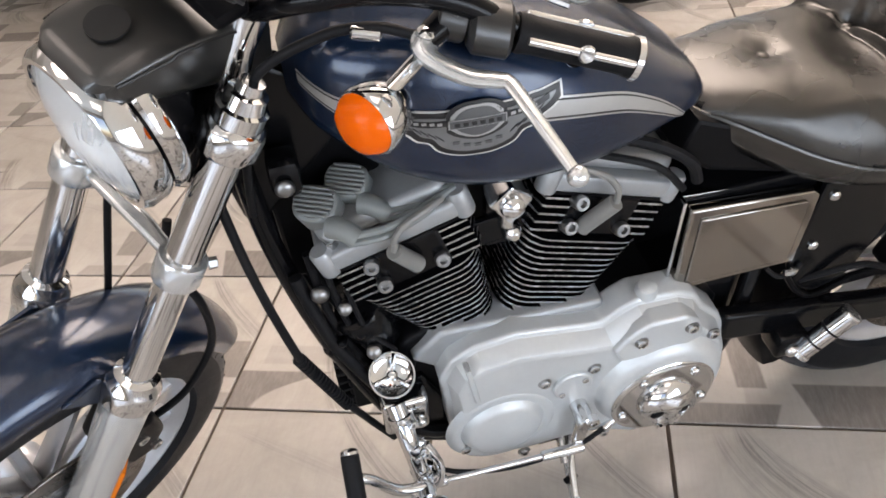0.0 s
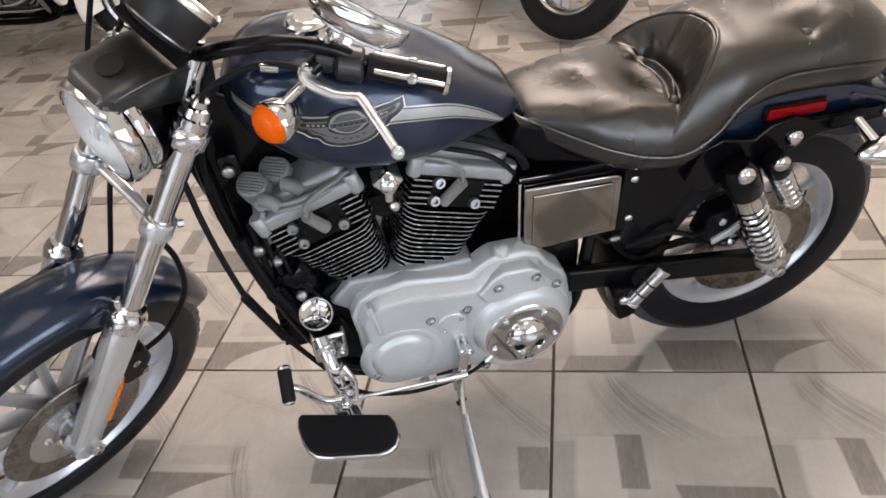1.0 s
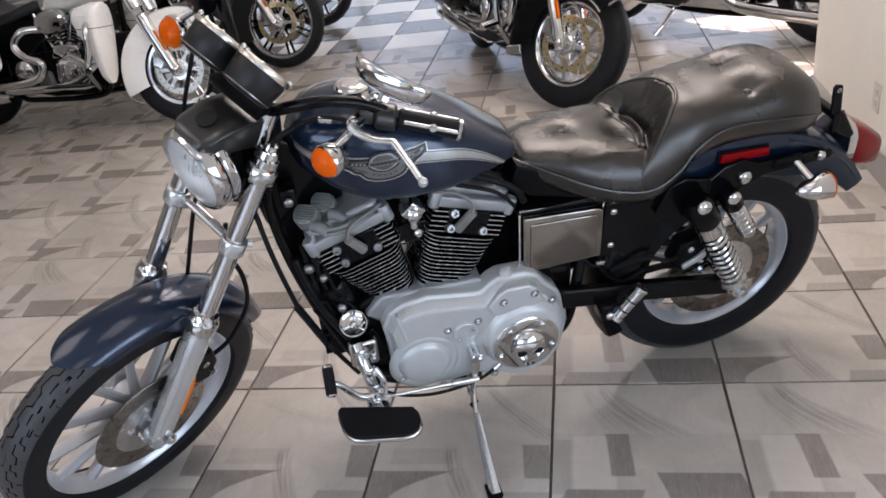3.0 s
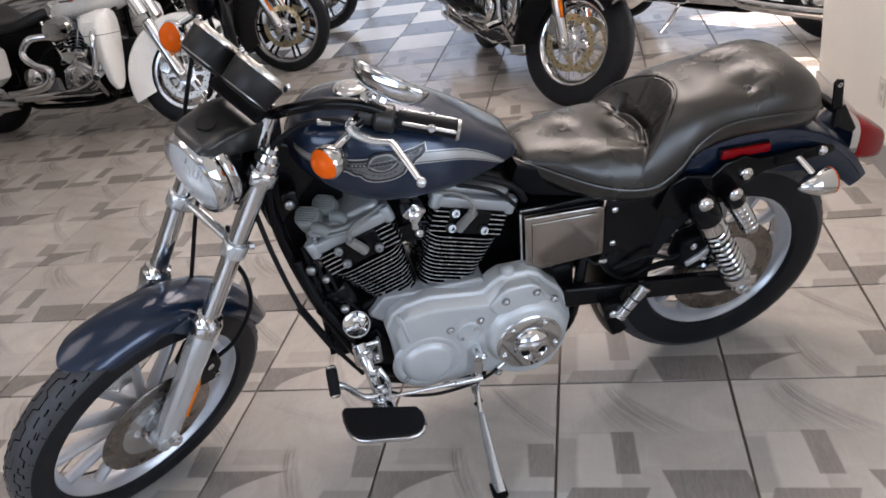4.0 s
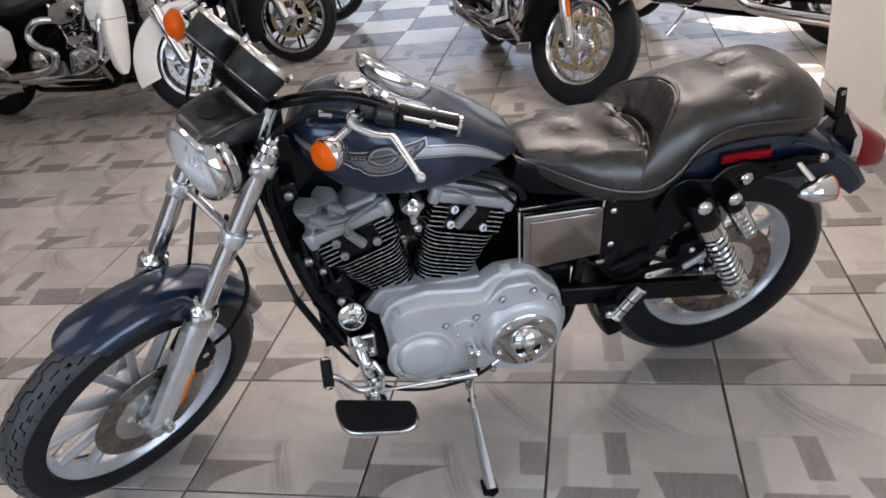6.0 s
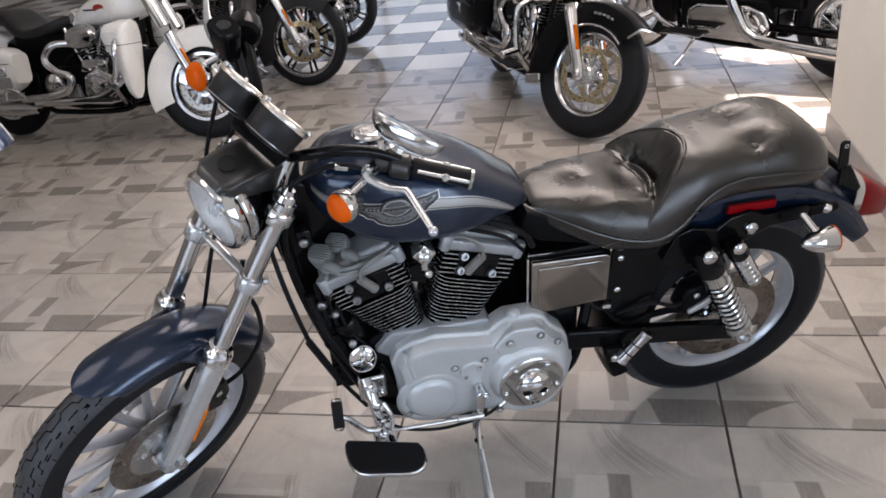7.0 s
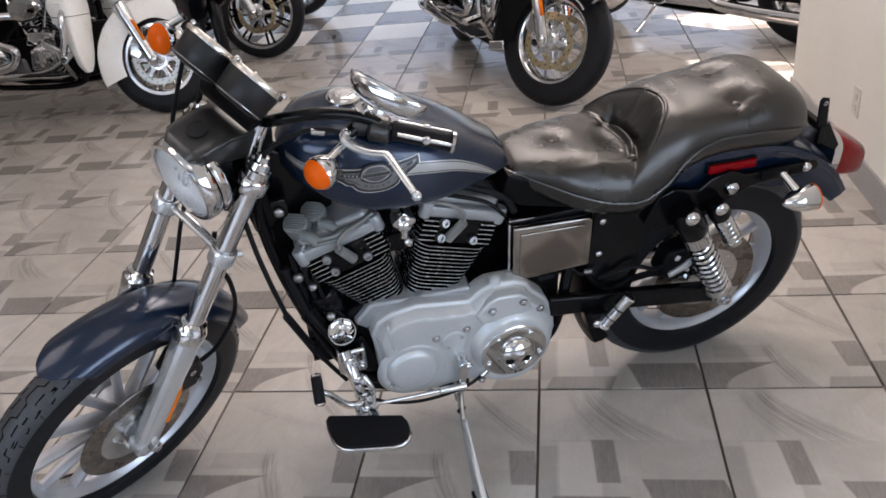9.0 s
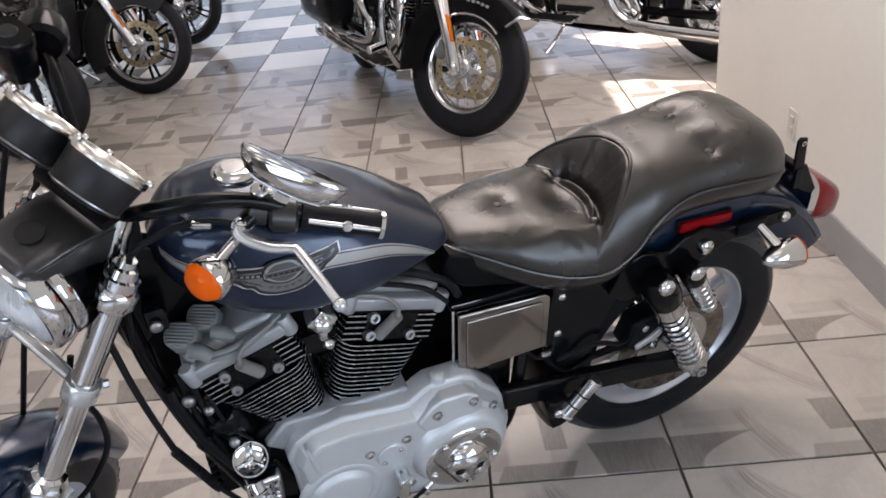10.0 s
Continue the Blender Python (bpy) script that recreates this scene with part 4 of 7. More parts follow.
for s in (-1, 1):
    bar = sorted([(s * 0.030, 0.0085, 0.0005), (s * 0.062, 0.0095, 0.0015), (s * 0.091, 0.0165, 0.0095)])
    panel("wing_bar", EX, EZ, bar, INK, 0.0044, 3)
    for k in range(5):
        x = 0.040 + 0.0085 * k
        z = -0.0215 + 0.0046 * k
        panel("feather_line", EX, EZ, sorted([(s * x, z + 0.0005, z - 0.0008), (s * (x + 0.010), z + 0.0105, z + 0.0092)]), INK, 0.0044, 2, 6)
    for k in range(4):
        x = s * (0.044 + 0.009 * k)
        panel("bar_mark", EX + 0.84 * x, EZ, [(-0.0028, 0.0068 + 0.0012 * k, 0.0030 + 0.0012 * k), (0.0028, 0.0068 + 0.0012 * k, 0.0030 + 0.0012 * k)], SILVER, 0.0054, 2, 2)
shield = [(-0.030, 0.012, -0.002), (-0.022, 0.020, -0.009), (-0.012, 0.024, -0.014), (0.0, 0.0245, -0.0165), (0.012, 0.024, -0.014), (0.022, 0.020, -0.009), (0.030, 0.012, -0.002)]
panel("emblem_shield_edge", EX, EZ, [(dx * 1.22, hi + 0.006, lo - 0.006) for dx, hi, lo in shield], INK, 0.0050, 7)
panel("emblem_shield_rim", EX, EZ, [(dx * 1.06, hi + 0.002, lo - 0.002) for dx, hi, lo in shield], SILVER, 0.0060, 7)
panel("emblem_shield", EX, EZ, [(dx * 0.92, hi - 0.0015, lo + 0.0015) for dx, hi, lo in shield], GREYE, 0.0070, 7)
panel("emblem_bar_edge", EX, EZ, [(-0.035, 0.0105, -0.0015), (0.035, 0.0105, -0.0015)], SILVER, 0.0080, 3)
panel("emblem_bar", EX, EZ, [(-0.0335, 0.0092, -0.0002), (0.0335, 0.0092, -0.0002)], GREYE, 0.0088, 3)
for k in range(6):
    panel("bar_mark", EX + 0.84 * (-0.025 + 0.010 * k), EZ, [(-0.0032, 0.0070, 0.0022), (0.0032, 0.0070, 0.0022)], INK, 0.0096, 2, 2)
for k in range(5):
    x = -0.026 + 0.013 * k
    z = -0.0325 + 9.0 * x * x
    panel("scroll_mark", EX + 0.84 * x, EZ, [(-0.0040, z + 0.0022, z - 0.0022), (0.0040, z + 0.0022, z - 0.0022)], GREYE, 0.0044, 2, 2)

cap = bp("fuel_cap", lathe([(0, 0.020), (0.020, 0.0195), (0.030, 0.017), (0.034, 0.012), (0.034, 0.004), (0.036, 0.0), (0.036, -0.01), (0, -0.01)], (-0.885, 0.0, 1.004), (0.08, 0, 1), 32), CHROME, "round chrome fuel cap")
bp("cap_disc", lathe([(0, 0.0215), (0.018, 0.0213), (0.020, 0.0195), (0, 0.018)], (-0.885, 0.0, 1.004), (0.08, 0, 1), 28), STEEL, "", cap)

# --- frame
FR = []
for s in (-1, 1):
    y = 0.085 * s
    FR.append(("frame_tube", tube([(-1.10, 0.020 * s, 0.860), (-1.088, 0.030 * s, 0.70), (-1.050, 0.045 * s, 0.52), (-0.995, 0.065 * s, 0.37), (-0.945, y, 0.295), (-0.86, y, 0.255), (-0.80, y, 0.245), (-0.55, y, 0.240), (-0.45, y, 0.28), (-0.42, y, 0.40)], 0.0135, 12)))
    FR.append(("frame_tube", tube([(-0.42, y, 0.39), (-0.39, 0.055 * s, 0.50), (-0.36, 0.055 * s, 0.64), (-0.20, 0.07 * s, 0.665)], 0.0145, 12)))
FR.append(("frame_tube", tube([(-1.09, 0, 0.92), (-0.90, 0, 0.845), (-0.66, 0, 0.80), (-0.52, 0, 0.74), (-0.40, 0, 0.66)], 0.022, 14)))
for nm, bm in FR:
    bp(nm, bm, BLACK)
bp("steering_head", cyl((-1.165, 0, 0.825), (-1.085, 0, 0.970), 0.033), BLACK, "black steering head")
# added backing plate that darkens the open gap behind the rear cylinder
bp("rear_filler_plate", prism([(-0.675, 0.45), (-0.548, 0.45), (-0.540, 0.66), (-0.545, 0.79), (-0.640, 0.80), (-0.675, 0.70)], 0.010, 0.045, 0.006), SATIN, "black filler plate behind the cylinders, added to close a gap")
# added plate that stands for the dark frame and wires behind the coils
bp("neck_filler", prism([(-1.075, 0.60), (-1.085, 0.90), (-0.99, 0.86), (-0.93, 0.82), (-0.95, 0.70), (-1.00, 0.60)], 0.000, 0.040, 0.006), SATIN, "black filler plate behind the coils, added to close a gap")
bp("neck_gusset", prism([(-1.13, 0.86), (-1.07, 0.955), (-0.95, 0.885), (-0.99, 0.835), (-1.08, 0.74), (-1.11, 0.74)], -0.022, 0.022, 0.006), BLACK)

# black side plate and fender cover behind the battery box
bp("side_plate", prism([(-0.355, 0.648), (-0.20, 0.660), (-0.185, 0.60), (-0.215, 0.53), (-0.235, 0.46), (-0.250, 0.42), (-0.300, 0.405), (-0.345, 0.43), (-0.365, 0.485)], -0.093, -0.083, 0.004), BLACK, "black metal side plate")
for x, z in ((-0.334, 0.622), (-0.336, 0.523)):
    bp("plate_bolt", bolt((x, -0.093, z), (0, -1, 0), 0.0085, 0.006), CHROME)
bp("plate_edge", tube([(-0.365, -0.095, 0.470), (-0.335, -0.098, 0.425), (-0.295, -0.098, 0.402), (-0.24, -0.095, 0.42)], 0.005, 8), SATIN)
bp("inner_fender", fender_bm(RW, 0.352, 0.075, 108, 205, 0.05, seg=26), SATIN, "black inner fender")
bp("oil_tank", box(-0.52, -0.30, 0.03, 0.14, 0.46, 0.70, 0.02, 3), BLACK, "black oil tank")
bp("seat_rail", prism([(-0.58, 0.74), (-0.53, 0.70), (-0.38, 0.655), (-0.20, 0.665), (-0.18, 0.70), (-0.30, 0.72), (-0.45, 0.745), (-0.56, 0.79)], -0.07, 0.07, 0.006), SATIN, "black frame cover under the seat")

# battery box with bright metal cover
bb = bp("battery_box", box(-0.560, -0.352, -0.076, 0.02, 0.494, 0.664, 0.006), BLACK, "black battery box with polished cover")
cov = prism([(-0.556, 0.498), (-0.360, 0.498), (-0.360, 0.634), (-0.372, 0.644), (-0.556, 0.658)], -0.096, -0.078, 0.004, 3)
cover = bp("box_cover", cov, PANELC, "polished metal cover with raised panel", bb)
bp("cover_panel", prism([(-0.540, 0.513), (-0.376, 0.511), (-0.376, 0.622), (-0.382, 0.630), (-0.540, 0.640)], -0.0995, -0.0955, 0.003, 3), PANELC, "", bb)
bp("box_rib", prism([(-0.566, 0.49), (-0.560, 0.49), (-0.560, 0.668), (-0.566, 0.668)], -0.088, 0.01, 0.002), CHROME, "", bb)
bp("box_top_trim", prism([(-0.560, 0.662), (-0.372, 0.648), (-0.372, 0.653), (-0.560, 0.668)], -0.074, -0.066, 0.001), CHROME, "", bb)
bp("box_wire", tube([(-0.40, -0.09, 0.49), (-0.385, -0.10, 0.478), (-0.36, -0.10, 0.476), (-0.345, -0.095, 0.488)], 0.004, 8), RUBBER)
bp("wire_clip", box(-0.375, -0.352, -0.104, -0.094, 0.472, 0.486, 0.003), STEEL)

# ---- engine ----
CR = Vector((-0.798, 0, 0.372))
bp("crankcase", prism([(-0.985, 0.43), (-0.955, 0.50), (-0.90, 0.525), (-0.72, 0.512), (-0.62, 0.50), (-0.50, 0.49), (-0.455, 0.43), (-0.455, 0.30), (-0.50, 0.21), (-0.62, 0.185), (-0.86, 0.185), (-0.95, 0.23), (-0.985, 0.32)], -0.075, 0.105, 0.012, 3), SATIN, "black engine crankcase")
bp("cylinder_base", prism([(-0.945, 0.480), (-0.90, 0.528), (-0.80, 0.520), (-0.66, 0.512), (-0.655, 0.470), (-0.70, 0.44), (-0.90, 0.44)], -0.092, 0.09, 0.008, 3), ALUSHADE, "silver crankcase top")


def rounded(hx, hy, r, n=4):
    pts = []
    for cx, cy, a0 in ((hx - r, hy - r, 0), (-hx + r, hy - r, 90), (-hx + r, -hy + r, 180), (hx - r, -hy + r, 270)):
        for k in range(n + 1):
            a = radians(a0 + 90 * k / n)
            pts.append((cx + r * math.cos(a), cy + r * math.sin(a)))
    return pts


def fin_bm(h, hx, hy, r, thick):
    """A cooling fin: black plate whose rim is machined bright."""
    bm = prism(rounded(hx, hy, r), h - thick / 2, h + thick / 2, 0, 1, "z")
    for f in bm.faces:
        f.material_index = 0 if abs(f.normal.z) > 0.5 else 1
    return bm


def cylinder(tilt, front):
    base = Vector((-0.818, 0, 0.368)) if front else CR
    off = -0.018 if front else 0.004
    m = Matrix.Translation(base) @ Matrix.Rotation(radians(tilt), 4, "Y")
    body = bp("cylinder", moved(prism(rounded(0.046, 0.060, 0.030), 0.10, 0.30, 0, 1, "z"), m), BLACK, "black finned engine cylinder with bright fin edges")
    for k in range(14):
        t = k / 13
        hx, hy = (0.050 if front else 0.064) + (0.034 if front else 0.024) * t, 0.080 + 0.008 * t
        bp("fin", moved(moved(fin_bm(0.140 + 0.0112 * k, hx, hy, 0.034, 0.0024), Matrix.Translation((off * t, 0, 0))), m), [BLACK, FINEDGE], "", body, sharp=30)
    head = bp("cylinder_head", moved(prism(rounded(0.066, 0.070, 0.020), 0.290, 0.362, 0.004, 2, "z"), m), BLACK, "black finned cylinder head")
    for k in range(5):
        h = 0.298 + 0.0130 * k
        for sx in (-1, 1):
            bm = prism([(off + sx * 0.047, -0.082), (off + sx * 0.086, -0.082), (off + sx * 0.094, -0.060), (off + sx * 0.094, 0.060), (off + sx * 0.086, 0.080), (off + sx * 0.047, 0.080)], h - 0.0016, h + 0.0016, 0, 1, "z")
            for f in bm.faces:
                f.material_index = 0 if abs(f.normal.z) > 0.5 else 1
            bp("fin", moved(bm, m), [BLACK, FINEDGE], "", head, sharp=30)
    # plate on the left of the head, head bolts and plug cap
    bp("head_plate", moved(box(off - 0.050, off + 0.050, -0.084, -0.05, 0.292, 0.360, 0.006), m), BLACK, "", head)
    for dx, dh in ((-0.040, 0.308), (0.038, 0.308), (-0.042, 0.348)):
        p = m @ Vector((off + dx, -0.080, dh))
        bp("head_bolt", lathe([(0, 0), (0.0095, 0), (0.0100, 0.003), (0.0100, 0.0155), (0.0088, 0.0172), (0.0052, 0.0172), (0.0048, 0.0105), (0, 0.0105)], p, m.to_3x3() @ Vector((0, -0.85, 0.35)), 16), ALUDARK, "", head)
    grey = plain("grey_rubber", (0.17, 0.165, 0.155), 0.5)
    if front:
        plug0, plug1, lead = Vector((-0.922, -0.090, 0.674)), Vector((-0.951, -0.105, 0.721)), [(-0.9485, -0.104, 0.739), (-0.935, -0.100, 0.753), (-0.912, -0.094, 0.762), (-0.885, -0.080, 0.764)]
    else:
        plug0, plug1, lead = Vector((-0.708, -0.088, 0.670)), Vector((-0.676, -0.108, 0.722)), [(-0.675, -0.106, 0.743), (-0.690, -0.103, 0.763), (-0.718, -0.100, 0.779), (-0.757, -0.090, 0.784)]
    bp("spark_plug_cap", tube([plug0, (plug0 + plug1) / 2, plug1], (0.0115, 0.0105), 14, 3), grey, "grey spark plug cap", head)
    bp("plug_wire", tube([plug1, plug1 + Vector((0.002, 0.001, 0.008))] + [Vector(p) for p in lead], 0.0042, 8), grey, "", head)
    rb = bp("rocker_box", moved(prism([(x + off, y) for x, y in rounded(0.096, 0.084, 0.022)], 0.360, 0.388, 0.006, 3, "z"), m), ALUSHADE, "silver rocker box")
    bp("rocker_cover", moved(prism([(x + off, y) for x, y in rounded(0.086, 0.070, 0.024)], 0.388, 0.412, 0.011, 4, "z"), m), ALUSHADE, "", rb)
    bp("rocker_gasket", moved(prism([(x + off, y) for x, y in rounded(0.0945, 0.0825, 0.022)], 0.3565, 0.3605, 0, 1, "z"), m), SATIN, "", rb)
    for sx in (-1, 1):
        bp("rocker_ear", moved(lathe([(0, 0), (0.013, 0), (0.014, 0.003), (0.014, 0.036), (0.011, 0.040), (0, 0.040)], (off + sx * 0.088, -0.072, 0.356), (0, 0, 1), 18), m), ALUSHADE, "", rb)
    for sx in (-0.072, 0.072):
        bp("rocker_bolt", moved(bolt((off + sx, -0.066, 0.388), (0, 0, 1), 0.008, 0.010, "hex"), m), CHROME, "", rb)


cylinder(20.0, False)
cylinder(-17.0, True)

# ignition coils with ribbed tops, boots and leads over the front rocker box
# coil plastic darkened to paint the shade between the ribs
COILGAP = plain("coil_gap_shade", (0.10, 0.105, 0.10), 0.5, 0.0, 0.08, 20, 0.05)
COIL = plain("grey_green_plastic", (0.155, 0.165, 0.160), 0.45, 0.0, 0.08, 20, 0.05)
for p, q in (((-1.028, -0.050, 0.772), (-0.990, -0.092, 0.742)), ((-0.987, -0.028, 0.777), (-0.948, -0.066, 0.745))):
    p, q = Vector(p), Vector(q)
    m = Matrix.Translation(p) @ Vector((-0.22, -0.42, 0.88)).to_track_quat("Z", "Y").to_matrix().to_4x4()
    coil = bp("ignition_coil", moved(prism([(0.027 * math.copysign(abs(math.cos(a)) ** 0.75, math.cos(a)), 0.023 * math.copysign(abs(math.sin(a)) ** 0.75, math.sin(a))) for a in (2 * math.pi * k / 24 for k in range(24))], -0.050, 0.0, 0.006, 3, "z"), m), COIL, "grey ribbed ignition coil")
    bp("coil_face", moved(prism([(0.0235 * math.cos(a), 0.0195 * math.sin(a)) for a in (2 * math.pi * k / 24 for k in range(24))], -0.001, 0.0012, 0.0, 1, "z"), m), COILGAP, "", coil)
    for k in range(7):
        y = -0.0165 + 0.0055 * k
        h = 0.024 * math.sqrt(1 - (y / 0.023) ** 2)
        bp("coil_rib", moved(box(-h, h, y - 0.0015, y + 0.0015, -0.003, 0.0055, 0.001, 1), m), COIL, "", coil)
    bp("coil_boot", tube([p + Vector((0.012, -0.022, -0.022)), (p + q) / 2 + Vector((0.006, -0.012, -0.006)), q], (0.014, 0.0125), 14, 3), COIL, "", coil)
    for dz in (0.006, -0.006):
        bp("coil_lead", tube([q + Vector((-0.01, 0, dz)), q + Vector((0.035, -0.002, dz + 0.002)), (-0.905, -0.080 + (0.02 if q.y > -0.08 else 0), 0.752 + dz), (-0.866, -0.068, 0.760 + dz)], 0.0048, 8), COIL, "", coil)

# carburettor, manifold and middle mount
bp("intake_manifold", tube([(-0.90, 0.02, 0.70), (-0.81, 0.04, 0.715), (-0.72, 0.02, 0.70)], 0.024, 14), SATIN)
bp("carburettor", box(-0.86, -0.76, 0.05, 0.16, 0.66, 0.76, 0.012, 3), CAST)
bp("air_cleaner", lathe([(0, 0.24), (0.08, 0.24), (0.10, 0.225), (0.105, 0.19), (0.10, 0.165), (0, 0.165)], (-0.80, 0, 0.70), (0, 1, 0), 40), CHROME, "round chrome air cleaner")
bp("engine_mount", prism([(-0.895, 0.685), (-0.80, 0.698), (-0.742, 0.690), (-0.742, 0.668), (-0.80, 0.655), (-0.885, 0.640)], -0.064, -0.052, 0.003), BLACK, "black engine mount bracket")
# added black block that keeps the gap between the cylinders dark
bp("cylinder_gap_filler", box(-0.885, -0.735, 0.010, 0.050, 0.620, 0.800, 0.010), SATIN, "black filler block between the cylinders, added to close the gap")
bp("mount_post", prism([(-0.825, 0.64), (-0.785, 0.64), (-0.785, 0.77), (-0.825, 0.77)], -0.058, -0.044, 0.003), BLACK)
bp("mount_bolt", bolt((-0.795, -0.066, 0.675), (0, -1, 0), 0.013, 0.020), CHROME)
ig = bp("ignition_switch", prism([(-0.831, 0.742), (-0.803, 0.768), (-0.775, 0.742), (-0.803, 0.706)], -0.092, -0.052, 0.004, 2), CHROME, "chrome diamond-shaped choke knob")
bp("knob_face", lathe([(0, 0.016), (0.008, 0.015), (0.014, 0.010), (0.016, 0), (0, 0)], (-0.803, -0.090, 0.738), (0, -1, 0.25), 20), CHROME, "", ig)
bp("knob_stem", cyl((-0.803, -0.075, 0.690), (-0.803, -0.075, 0.716), 0.009), STEEL, "", ig)

# primary cover
PC = [(-0.905, 0.40), (-0.912, 0.455), (-0.895, 0.492), (-0.860, 0.512), (-0.800, 0.520), (-0.700, 0.500), (-0.672, 0.496), (-0.648, 0.516), (-0.625, 0.528), (-0.560, 0.524), (-0.530, 0.508), (-0.512, 0.478), (-0.480, 0.445), (-0.458, 0.395), (-0.452, 0.335), (-0.466, 0.270), (-0.500, 0.218), (-0.550, 0.192), (-0.610, 0.196), (-0.655, 0.222), (-0.700, 0.236), (-0.780, 0.232), (-0.840, 0.238), (-0.880, 0.270), (-0.902, 0.330)]
pc = bp("primary_cover", prism(PC, -0.118, -0.070, 0.007, 3), ALU, "silver-grey cast primary cover with chrome derby cover")


def inset(pts, d, y):
    """The outline drawn in by d, at depth y."""
    out, n = [], len(pts)
    for k in range(n):
        (ax, az), (bx, bz), (cx, cz) = pts[k - 1], pts[k], pts[(k + 1) % n]
        u, v = Vector((bx - ax, bz - az)).normalized(), Vector((cx - bx, cz - bz)).normalized()
        m = (Vector((u.y, -u.x)) + Vector((v.y, -v.x)))
        m = m / max(0.35, m.length_squared / 2)
        out.append(Vector((bx + m.x * d, y, bz + m.y * d)))
    return out


bp("cover_body", loft([inset(PC, 0.004, -0.112), inset(PC, 0.007, -0.1185), inset(PC, 0.009, -0.1195), inset(PC, 0.017, -0.1405), inset(PC, 0.020, -0.1440), inset(PC, 0.024, -0.1455), inset(PC, 0.030, -0.1458)]), ALU, "", pc, sharp=20)
bp("cover_step", prism([(-0.668, 0.470), (-0.638, 0.504), (-0.618, 0.516), (-0.562, 0.513), (-0.540, 0.496), (-0.528, 0.455), (-0.560, 0.440), (-0.652, 0.440)], -0.1545, -0.112, 0.006, 3), ALU, "", pc)
bp("clutch_bulge", lathe([(0, -0.166), (0.082, -0.166), (0.090, -0.163), (0.097, -0.156), (0.106, -0.142), (0.114, -0.128), (0.114, -0.11), (0, -0.11)], (-0.578, 0, 0.354), (0, 1, 0), 56), ALU, "", pc)
bp("front_boss", lathe([(0, -0.157), (0.050, -0.157), (0.057, -0.154), (0.061, -0.149), (0.066, -0.143), (0, -0.13)], (-0.826, 0, 0.338), (0, 1, 0), 48), ALU, "", pc)
bp("front_boss_ring", lathe([(0.066, -0.1455), (0.072, -0.1475), (0.080, -0.1465), (0.088, -0.140), (0.066, -0.132)], (-0.826, 0, 0.338), (0, 1, 0), 48, True), ALU, "", pc)
bp("inspection_cover", lathe([(0, -0.152), (0.028, -0.152), (0.0305, -0.150), (0.0305, -0.138), (0, -0.138)], (-0.722, 0, 0.405), (0, 1, 0), 32), ALU, "", pc)
for a in (0.6, 3.74):
    bp("cover_screw", bolt((-0.722 + 0.021 * math.cos(a), -0.152, 0.405 + 0.021 * math.sin(a)), (0, -1, 0), 0.005, 0.003, "cup"), STEEL, "", pc)
bp("cover_rib", prism([(-0.868, 0.420), (-0.860, 0.420), (-0.874, 0.506), (-0.882, 0.506)], -0.150, -0.130, 0.003), ALU, "", pc)
# a darker disc round each bolt paints the shade of its recess
for x, z in ((-0.690, 0.432), (-0.765, 0.425), (-0.886, 0.300), (-0.505, 0.442), (-0.790, 0.244), (-0.655, 0.238)):
    p = bolt((x, -0.1445, z), (0, -1, 0), 0.0075, 0.007, "cup")
    bp("cover_bolt", p, CHROME, "", pc)
    bp("bolt_recess_shade", lathe([(0, 0.0), (0.0105, 0.0), (0.0105, 0.0018), (0.0, 0.0018)], (x, -0.1442, z), (0, -1, 0), 16), ALUDARK, "", pc)
for x, z in ((-0.628, 0.480), (-0.552, 0.486)):
    bp("step_bolt", bolt((x, -0.1545, z), (0, -1, 0), 0.0075, 0.007, "cup"), CHROME, "", pc)
    bp("bolt_recess_shade", lathe([(0, 0.0), (0.0105, 0.0), (0.0105, 0.0018), (0.0, 0.0018)], (x, -0.1542, z), (0, -1, 0), 16), ALUDARK, "", pc)
bp("filler_plug", lathe([(0, 0.556 - 0.556), (0.016, 0.0), (0.016, 0.010), (0.013, 0.016), (0.006, 0.019), (0, 0.019)], (-0.606, -0.105, 0.524), (0, -0.1, 1), 20), ALU, "", pc)
DZ = 0.340
bp("derby_cover", lathe([(0, -0.1715), (0.074, -0.1712), (0.080, -0.1702), (0.0835, -0.1670), (0.0835, -0.150), (0, -0.150)], (-0.578, 0, DZ), (0, 1, 0), 64), CHROME, "round polished derby cover with raised skull ornament", pc)
for k in range(5):
    a = 2 * math.pi * k / 5 + 0.95
    bp("derby_bolt", bolt((-0.578 + 0.069 * math.cos(a), -0.1712, DZ + 0.069 * math.sin(a)), (0, -1, 0), 0.0075, 0.006), CHROME, "", pc)


def skull_bm():
    bm = bmesh.new()
    bmesh.ops.create_uvsphere(bm, u_segments=32, v_segments=20, radius=1)
    for v in bm.verts:
        x, y, z = v.co
        jaw = max(0, min(1, (-z - 0.15) / 0.6))
        sx = 0.036 * (1 - 0.45 * jaw)
        dent = sum(math.exp(-((x - ex) ** 2 + (z + 0.12) ** 2) / 0.055) for ex in (-0.42, 0.42)) + 0.6 * math.exp(-(x * x + (z + 0.48) ** 2) / 0.015)
        v.co = Vector((x * sx * 1.08, y * 0.026 * (1 - 0.85 * min(1, dent)) if y < 0 else y * 0.004, z * 0.043))
    return bm


bp("ornament", moved(skull_bm(), Matrix.Translation((-0.574, -0.171, DZ - 0.006)) @ Matrix.Scale(1.22, 4)), CHROME, "", pc)
